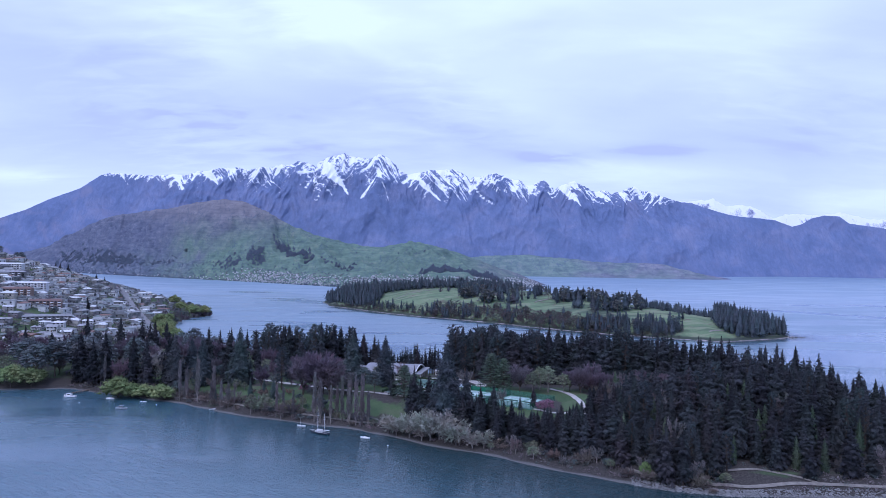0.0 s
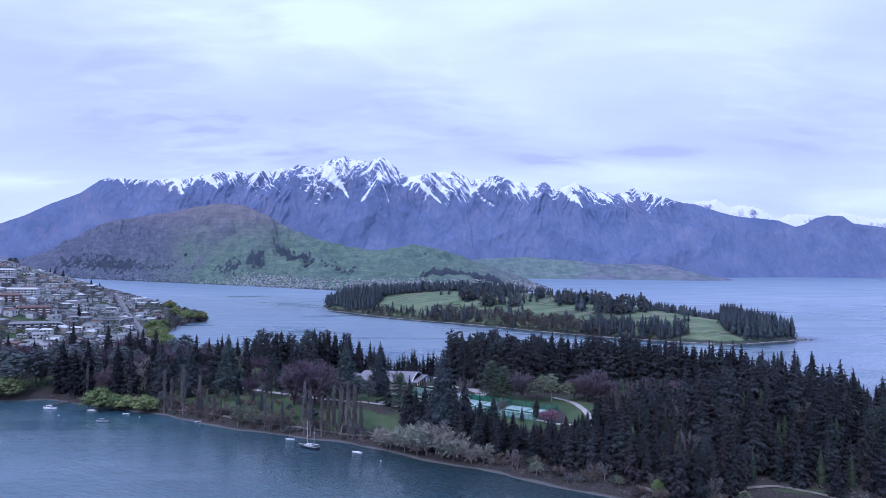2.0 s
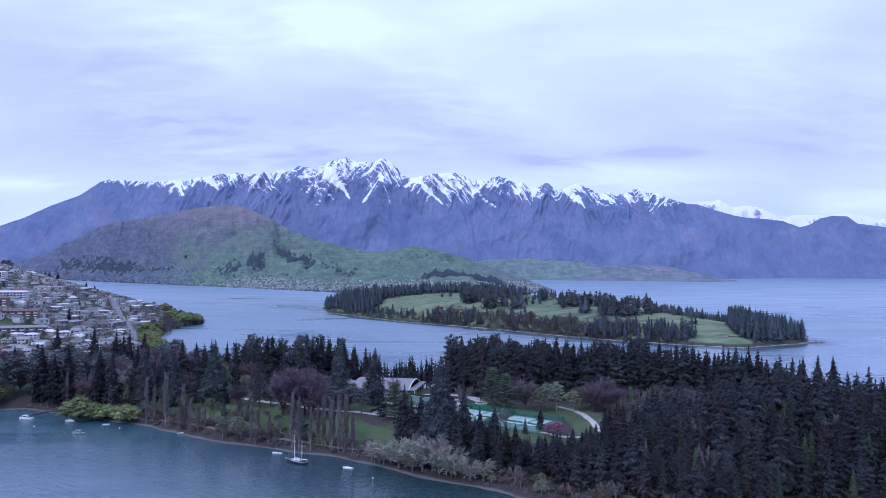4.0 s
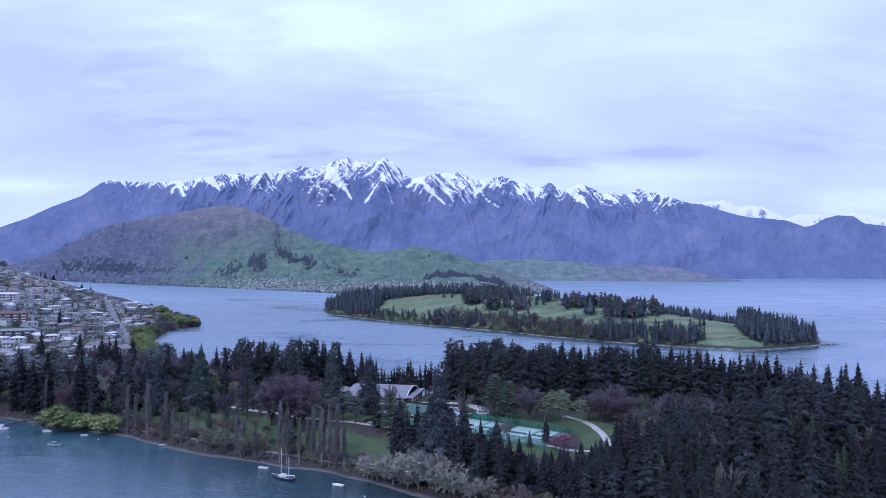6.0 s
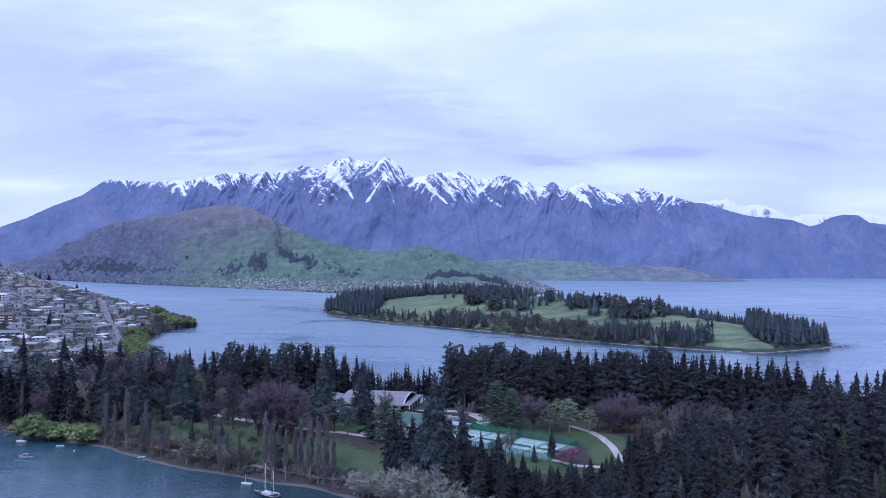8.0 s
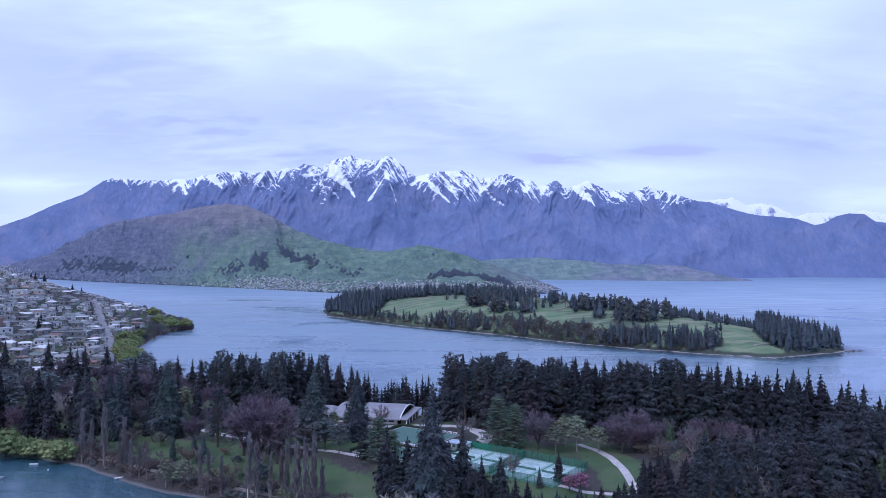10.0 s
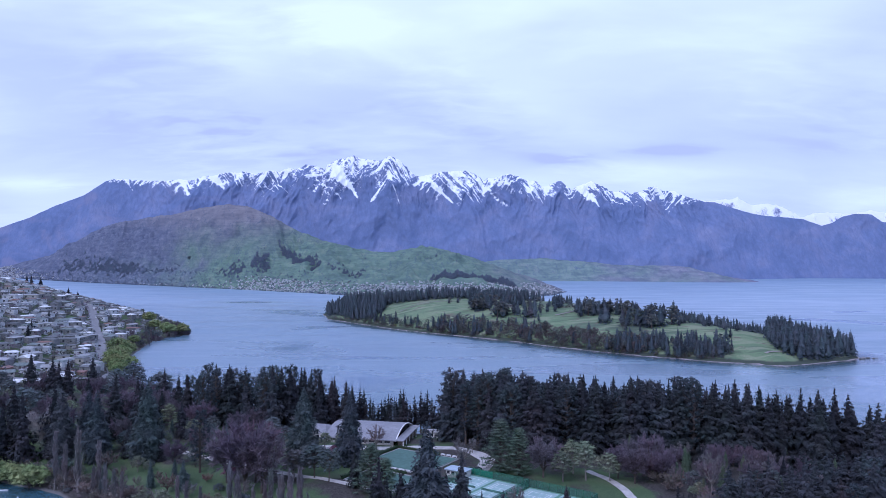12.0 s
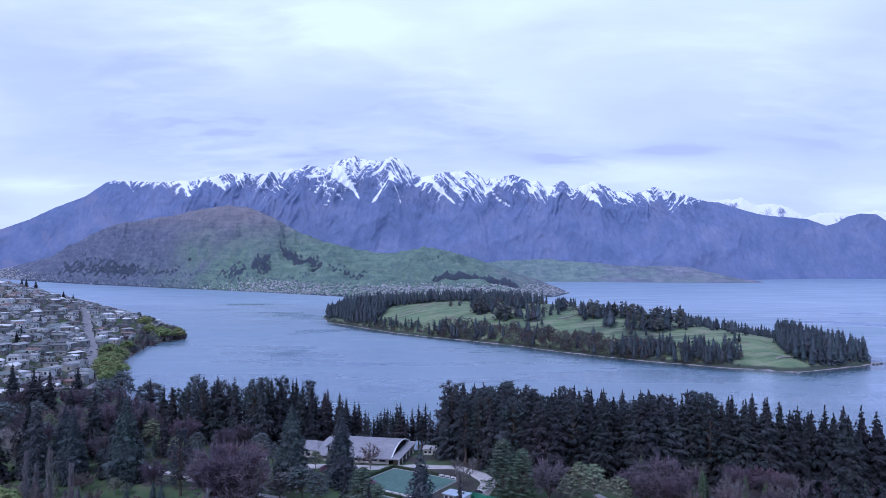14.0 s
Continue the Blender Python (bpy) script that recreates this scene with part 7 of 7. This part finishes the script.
golf_ribbon("path", [(-60, 1560), (-20, 1590), (30, 1600), (70, 1610)], 4, SAND, "pale cart track along the hill crest")
golf_ribbon("path", [(420, 1012), (445, 1024), (470, 1030)], 4, SAND, "pale sandy track at the lake point")
for x, y, w, turn in ((268, 1410, 16, -30), (292, 1398, 22, -34), (318, 1392, 14, -30), (110, 1470, 12, 10), (150, 1455, 13, -10)):
    pavilion(pose(x, y, float(golf_z(x, y)) + 0.4, rz=turn), w, 9, 3.4, ROOFS[0], WALLS[2], "low grey clubhouse building on the golf course")

# ---- the far shore: suburb, plantations, scattered trees ----
shore_x, shore_y = [p[0] for p in FAR_SHORE[:15]], [p[1] for p in FAR_SHORE[:15]]
spots = []
for _ in range(17500):
    x = rnd.uniform(-2750, 570)
    y = float(np.interp(x, shore_x, shore_y)) + 6 + rnd.random() * 420
    dense = 0.10 + 0.5 * math.exp(-((x + 2500) / 280) ** 2) + 0.9 * math.exp(-((x + 720) / 260) ** 2) + 0.9 * math.exp(-((x - 60) / 360) ** 2)
    climb = float(np.interp(x, (-2750, -2200, -1750, -1250, -1000, -850, -600, -420, -100, 250, 420, 570), (60, 40, 10, 12, 24, 66, 48, 44, 52, 46, 40, 26)))
    if rnd.random() < dense and float(hill_z(x, y)) - float(lake_z(y)) < climb * rnd.uniform(0.6, 1.0):
        spots.append((x, y))
far_houses("far_houses", spots, "tiny pale houses strung along the far shore", hill_z, 0.52, 52, (0, 0, 0, 0, 2), (5, 5, 5, 4, 6, 6))
spots = []
for _ in range(2400):
    x = rnd.uniform(-2300, 570)
    y = float(np.interp(x, shore_x, shore_y)) + 3 + rnd.random() ** 2.2 * 220 * (1 if -1000 < x < 560 else 0.35)
    spots.append((x, y, rnd.uniform(3, 7.5)))
BELTS = [(-840, 3390, -775, 3400, 14, 70, 17), (-735, 3480, -660, 3450, 10, 60, 15), (-690, 3450, -520, 3340, 12, 130, 16), (-640, 3390, -580, 3370, 8, 26, 12), (-950, 3380, -880, 3370, 12, 26, 14),
         (-1760, 3800, -1500, 3670, 16, 150, 16), (-2050, 4000, -1760, 3810, 20, 120, 14), (-1480, 3650, -1250, 3560, 10, 60, 9), (10, 3165, 60, 3155, 10, 44, 22), (60, 3140, 300, 3205, 11, 230, 19),
         (290, 3215, 345, 3160, 12, 50, 16), (-470, 3300, -330, 3260, 16, 34, 12), (-330, 3330, -300, 3320, 8, 8, 9), (-110, 3420, 40, 3440, 14, 12, 8), (-1000, 3420, -880, 3350, 20, 22, 12)]
for xa, ya, xb, yb, wide, n, h in BELTS:
    for _ in range(n):
        k = rnd.random()
        spots.append((xa + (xb - xa) * k + rnd.gauss(0, wide * 0.5), ya + (yb - ya) * k + rnd.gauss(0, wide), h * rnd.uniform(0.7, 1.25)))
spots += [(rnd.uniform(-1300, 300), rnd.uniform(3250, 3560), rnd.uniform(4, 9)) for _ in range(34)]
# leaf colour paled and blued to carry the distance haze
FAR_HAZE_GREEN = foliage("hazed_tree_leaves", (0.110, 0.134, 0.178), (0.160, 0.190, 0.236), 0.2, scale=0.02)
v, f = [], []
for x, y, h in spots:
    z = float(hill_z(x, y))
    r = h * rnd.uniform(0.40, 0.6)
    for k in range(9):
        a = rnd.uniform(0, 6.28)
        s = rnd.uniform(0.0, 0.85)
        q = r * (1.1 - s)
        c = Vector((x + math.cos(a) * q * 0.5, y + math.sin(a) * q * 0.5, z + h * s))
        tri(v, f, c + Vector((-q * 0.8, 0, -h * 0.1)), c + Vector((q * 0.8, q * 0.3, -h * 0.08)), c + Vector((rnd.uniform(-0.3, 0.3) * q, 0, h * 0.34)))
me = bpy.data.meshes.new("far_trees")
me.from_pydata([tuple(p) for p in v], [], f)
me.materials.append(FAR_HAZE_GREEN)
tagged(new("far_trees", me), "dark plantations and scattered trees on the hill, hazed blue", "trees", kind="stuff")
me = bpy.data.meshes.new("lone_tree")
v, f = [], []
rnd2 = random.Random(5)
tuft(v, f, rnd2, (0, 0, 12), 10, 10, 160, 4)
knot(v, f, rnd2, (0, 0, 12), 9, 9)
limb(v, f, (0, 0, -3), (0, 0, 8), 0.9, 0.5, 5)
me.from_pydata([tuple(p) for p in v], [], f)
me.materials.append(OAK_GREEN)
lone = tagged(new("lone_tree", me), "lone dark round tree on the hilltop", "tree")
lone.location = (-1195, 3560, float(hill_z(-1195, 3560)))


# ---- boats and the jetty ----
HULL_WHITE = surface("white_gelcoat", (0.66, 0.67, 0.68), (0.80, 0.80, 0.80), 0.8, rough_=0.3, spec=0.5)
HULL_DARK = surface("dark_blue_hull", (0.016, 0.022, 0.035), (0.03, 0.04, 0.06), 0.8, rough_=0.3, spec=0.5)
HULL_GREY = surface("grey_aluminium_hull", (0.26, 0.29, 0.31), (0.38, 0.41, 0.43), 0.8, rough_=0.4, metal=0.3)
DECK = surface("teak_deck", (0.30, 0.26, 0.21), (0.44, 0.40, 0.33), 1.5)


def hull(v, f, length, beam, height, draft, sheer=0.25, bluff=2.2):
    """A boat's shell, pointed at +x."""
    rings = 13
    for i in range(rings):
        s = i / (rings - 1)
        x = length * (s - 0.5)
        w = beam / 2 * (1 - max(0, (s - 0.45) / 0.55) ** bluff) * (0.78 + 0.22 * min(1, s / 0.3))
        w = max(w, 0.02)
        top = height * (1 + sheer * (2 * s - 0.7) ** 2)
        v += [(x, -w, top), (x, -w * 0.92, top * 0.35), (x, -w * 0.55, -draft * 0.6), (x, 0, -draft), (x, w * 0.55, -draft * 0.6), (x, w * 0.92, top * 0.35), (x, w, top)]
    for i in range(rings - 1):
        for j in range(6):
            a = i * 7 + j
            f.append((a, a + 1, a + 8, a + 7))
        f.append((i * 7 + 6, i * 7, i * 7 + 7, i * 7 + 13))
    f.append(tuple(range(6, -1, -1)))


def stick(name, material, parent, a, b, ra, rb, label=""):
    v, f = [], []
    limb(v, f, a, b, ra, rb, 8)
    return part(name, v, f, material, parent, label)


def ketch(m):
    root = thing("sailing_yacht", "dark-hulled two-masted sailing yacht moored near shore", "yacht", m)
    v, f = [], []
    hull(v, f, 13.5, 3.7, 1.15, 0.9, 0.22)
    part("hull", v, f, HULL_DARK, root, "dark blue hull")
    v, f = [], []
    hull(v, f, 13.56, 3.76, 1.24, 0.9, 0.22)
    rim = [v[7 * i] for i in range(13)] + [v[7 * i + 6] for i in reversed(range(13))]
    n = len(rim)
    part("bulwark", rim + [(x, y, z - 0.14) for x, y, z in rim], [(i, (i + 1) % n, n + (i + 1) % n, n + i) for i in range(n)], HULL_WHITE, root, "thin white sheer line")
    cabin = block("cabin", HULL_WHITE, root, -2.4, -1.05, 1.2, 2.6, 1.05, 1.85, "low white cabin trunk")
    for s in (-1, 1):
        for x in (-1.7, -0.4, 0.9):
            block("porthole", DARK_GLASS, cabin, x, s * 1.06 - 0.02, 1.45, x + 0.7, s * 1.06 + 0.02, 1.7)
    for name, x, h, r in (("main_mast", 1.4, 14.6, 0.13), ("mizzen_mast", -3.6, 12.2, 0.11)):
        mast = stick(name, WHITE, root, (x, 0, 1.0), (x, 0, h), r, r * 0.7, "tall white mast")
        for k in (0.45, 0.72):
            stick("spreader", WHITE, mast, (x, -1.1, h * k), (x, 1.1, h * k), 0.05, 0.05)
        for dx, dy in ((0.6, 1.6), (0.6, -1.6), (5.0 if x > 0 else 3.4, 0)):
            stick("stay", GREY_STEEL, mast, (x + dx, dy, 1.3), (x, 0, h * 0.97), 0.025, 0.025)
        boom = stick("boom", WHITE, mast, (x - 0.1, 0, 2.3), (x - 4.0, 0, 2.5), 0.1, 0.08, "white boom with furled sail")
        stick("furled_sail", HULL_WHITE, boom, (x - 0.3, 0, 2.5), (x - 3.8, 0, 2.68), 0.2, 0.14, "white furled sail")
    stick("bowsprit", WHITE, root, (6.2, 0, 1.35), (8.0, 0, 1.7), 0.1, 0.07)


def dinghy(m, length, mat, label, mast=False, cabin=False, cover=False):
    root = thing("boat", label, "boat", m)
    v, f = [], []
    hull(v, f, length, length * 0.36, length * 0.11, length * 0.06, 0.3)
    part("hull", v, f, mat, root)
    h = length * 0.11
    block("thwart", DECK, root, -0.15 * length, -0.13 * length, h * 0.9, -0.08 * length, 0.13 * length, h * 1.02)
    if cover:
        v, f = [], []
        tuft_pts = [(-0.45, 0.12, 1.1), (0.0, 0.15, 1.9), (0.38, 0.06, 1.4)]
        for (a, wa, ha), (b, wb, hb) in zip(tuft_pts, tuft_pts[1:]):
            n = len(v)
            v += [(a * length, -wa * length, h), (a * length, 0, h * ha), (a * length, wa * length, h), (b * length, -wb * length, h), (b * length, 0, h * hb), (b * length, wb * length, h)]
            f += [(n, n + 3, n + 4, n + 1), (n + 1, n + 4, n + 5, n + 2)]
        part("cover", v, f, HULL_WHITE, root, "white canvas cover")
    if cabin:
        cab = block("cabin", mat, root, -0.12 * length, -0.13 * length, h, 0.2 * length, 0.13 * length, h + 0.16 * length)
        block("cabin_roof", mat, cab, -0.16 * length, -0.145 * length, h + 0.16 * length, 0.22 * length, 0.145 * length, h + 0.175 * length)
        for s in (-1, 1):
            block("cabin_window", DARK_GLASS, cab, -0.08 * length, s * 0.131 * length - 0.02, h + 0.08 * length, 0.16 * length, s * 0.131 * length + 0.02, h + 0.14 * length)
        block("windscreen", DARK_GLASS, cab, 0.2 * length, -0.11 * length, h + 0.07 * length, 0.2 * length + 0.03, 0.11 * length, h + 0.15 * length)
        stick("rail", GREY_STEEL, root, (0.25 * length, -0.12 * length, h * 1.5), (0.47 * length, 0, h * 1.9), 0.03, 0.03)
        stick("rail", GREY_STEEL, root, (0.25 * length, 0.12 * length, h * 1.5), (0.47 * length, 0, h * 1.9), 0.03, 0.03)
    if mast:
        stick("mast", WHITE, root, (0.1 * length, 0, h * 0.5), (0.1 * length, 0, length * 0.95), 0.05, 0.03)
    return root


ketch(pose(-64, 421, 0, rz=148))
dinghy(pose(-78, 439, 0, rz=165), 5.6, HULL_WHITE, "small white sailing dinghy with a bare mast", mast=True)
dinghy(pose(-36, 410, 0, rz=160), 5.8, HULL_WHITE, "small moored boat under a white cover", cover=True)
dinghy(pose(-263, 526, 0, rz=172), 9.5, HULL_WHITE, "white cabin launch moored beside the jetty", cabin=True)
dinghy(pose(-231, 520, 0, rz=175), 6.4, HULL_WHITE, "white moored runabout with a low cover", cover=True)
dinghy(pose(-208, 485, 0, rz=178), 8.0, HULL_GREY, "grey-hulled moored motor boat with a small cabin", cabin=True)
dinghy(pose(-203, 510, 0, rz=5), 4.4, HULL_WHITE, "small white rowing boat on its mooring")
dinghy(pose(-146, 484, 0.5, rz=30), 4.0, HULL_WHITE, "white rowing boat drawn up on the beach")
dinghy(pose(-252, 551, 0.5, rz=60), 4.0, HULL_WHITE, "white rowing boat pulled up by the jetty")
dinghy(pose(-244, 549, 0.6, rz=48), 3.6, HULL_WHITE, "small white boat lying on the beach")
for x, y in ((-22, 394), (-246, 505), (-190, 500)):
    ob = thing("mooring_buoy", "small pale round mooring buoy afloat", "buoy", pose(x, y, 0))
    v, f = [], []
    for a, b, ra, rb in ((-0.35, -0.1, 0.2, 0.42), (-0.1, 0.2, 0.42, 0.42), (0.2, 0.45, 0.42, 0.15)):
        limb(v, f, (0, 0, a), (0, 0, b), ra, rb, 10)
    part("float", v, f, HULL_WHITE, ob)
    stick("eye", GREY_STEEL, ob, (0, 0, 0.4), (0, 0, 0.7), 0.04, 0.04)
jetty = thing("jetty", "weathered timber jetty on short piles", "jetty", pose(-258, 556, 0, rz=-118))
for i in range(40):
    block("plank", TIMBER, jetty, i * 0.5, -1.0, 0.95, i * 0.5 + 0.44, 1.0, 1.03)
for i in range(6):
    for s in (-0.9, 0.9):
        stick("pile", TIMBER, jetty, (i * 3.8 + 0.4, s, -3), (i * 3.8 + 0.4, s, 1.5), 0.14, 0.13)
for s in (-0.85, 0.85):
    block("bearer", TIMBER, jetty, 0, s - 0.08, 0.72, 20, s + 0.08, 0.94)

# ---- shore rocks ----
ROCKS = surface("grey_shore_rock", (0.12, 0.12, 0.125), (0.28, 0.28, 0.285), 0.7, bump=0.5, vary=0.3)
rnd = random.Random(61)


def rock_mesh(seed):
    bm = bmesh.new()
    bmesh.ops.create_icosphere(bm, subdivisions=1, radius=1)
    r = random.Random(seed)
    for q in bm.verts:
        q.co *= r.uniform(0.7, 1.2)
        q.co.z *= 0.65
    me = bpy.data.meshes.new("rock")
    bm.to_mesh(me)
    bm.free()
    me.materials.append(ROCKS)
    return me


shapes = [rock_mesh(s) for s in range(6)]
line = [(96, 327), (112, 318), (126, 314), (138, 311), (151, 311), (176, 311), (206, 310), (236, 318), (258, 328)]
for _ in range(190):
    i = rnd.randrange(len(line) - 1)
    k = rnd.random()
    x, y = line[i][0] + (line[i + 1][0] - line[i][0]) * k + rnd.gauss(0, 0.5), line[i][1] + (line[i + 1][1] - line[i][1]) * k + rnd.uniform(-0.8, 4.2)
    ob = tagged(new("rock", rnd.choice(shapes)), "grey angular boulder on the shore", "rock", "boulders along the shore")
    s = rnd.uniform(0.35, 1.0)
    ob.matrix_basis = pose(x, y, max(-0.1, float(near_z(x, y))) + 0.1, rz=rnd.uniform(0, 360)) @ Matrix.Diagonal((s * rnd.uniform(0.8, 1.4), s, s * rnd.uniform(0.7, 1.1), 1))
v, f = [], []
for _ in range(1500):
    i = rnd.randrange(len(line) - 1)
    k = rnd.random()
    x, y = line[i][0] + (line[i + 1][0] - line[i][0]) * k, line[i][1] + (line[i + 1][1] - line[i][1]) * k + rnd.uniform(-1.2, 4.8)
    knot(v, f, rnd, (x, y, max(-0.1, float(near_z(x, y))) + 0.05), rnd.uniform(0.3, 0.75), rnd.uniform(0.25, 0.5))
tagged(part("shore_stones", v, f, ROCKS, None), "grey broken stones heaped along the waterline", "stones", kind="stuff")
for x, y, s in ((563, 1046, 4), (570, 1050, 3), (577, 1048, 2.5), (557, 1042, 3), (584, 1052, 1.6), (424, 969, 3.2), (416, 973, 2.4), (430, 974, 2.4)):
    ob = tagged(new("rock", rnd.choice(shapes)), "dark boulder off the golf peninsula", "rock", "boulders off the far point")
    ob.matrix_basis = pose(x, y, 0.2, rz=rnd.uniform(0, 360)) @ Matrix.Scale(s, 4)

for made in KINDS.values():
    for root in made:
        for o in (*root.children_recursive, root):
            bpy.data.objects.remove(o)
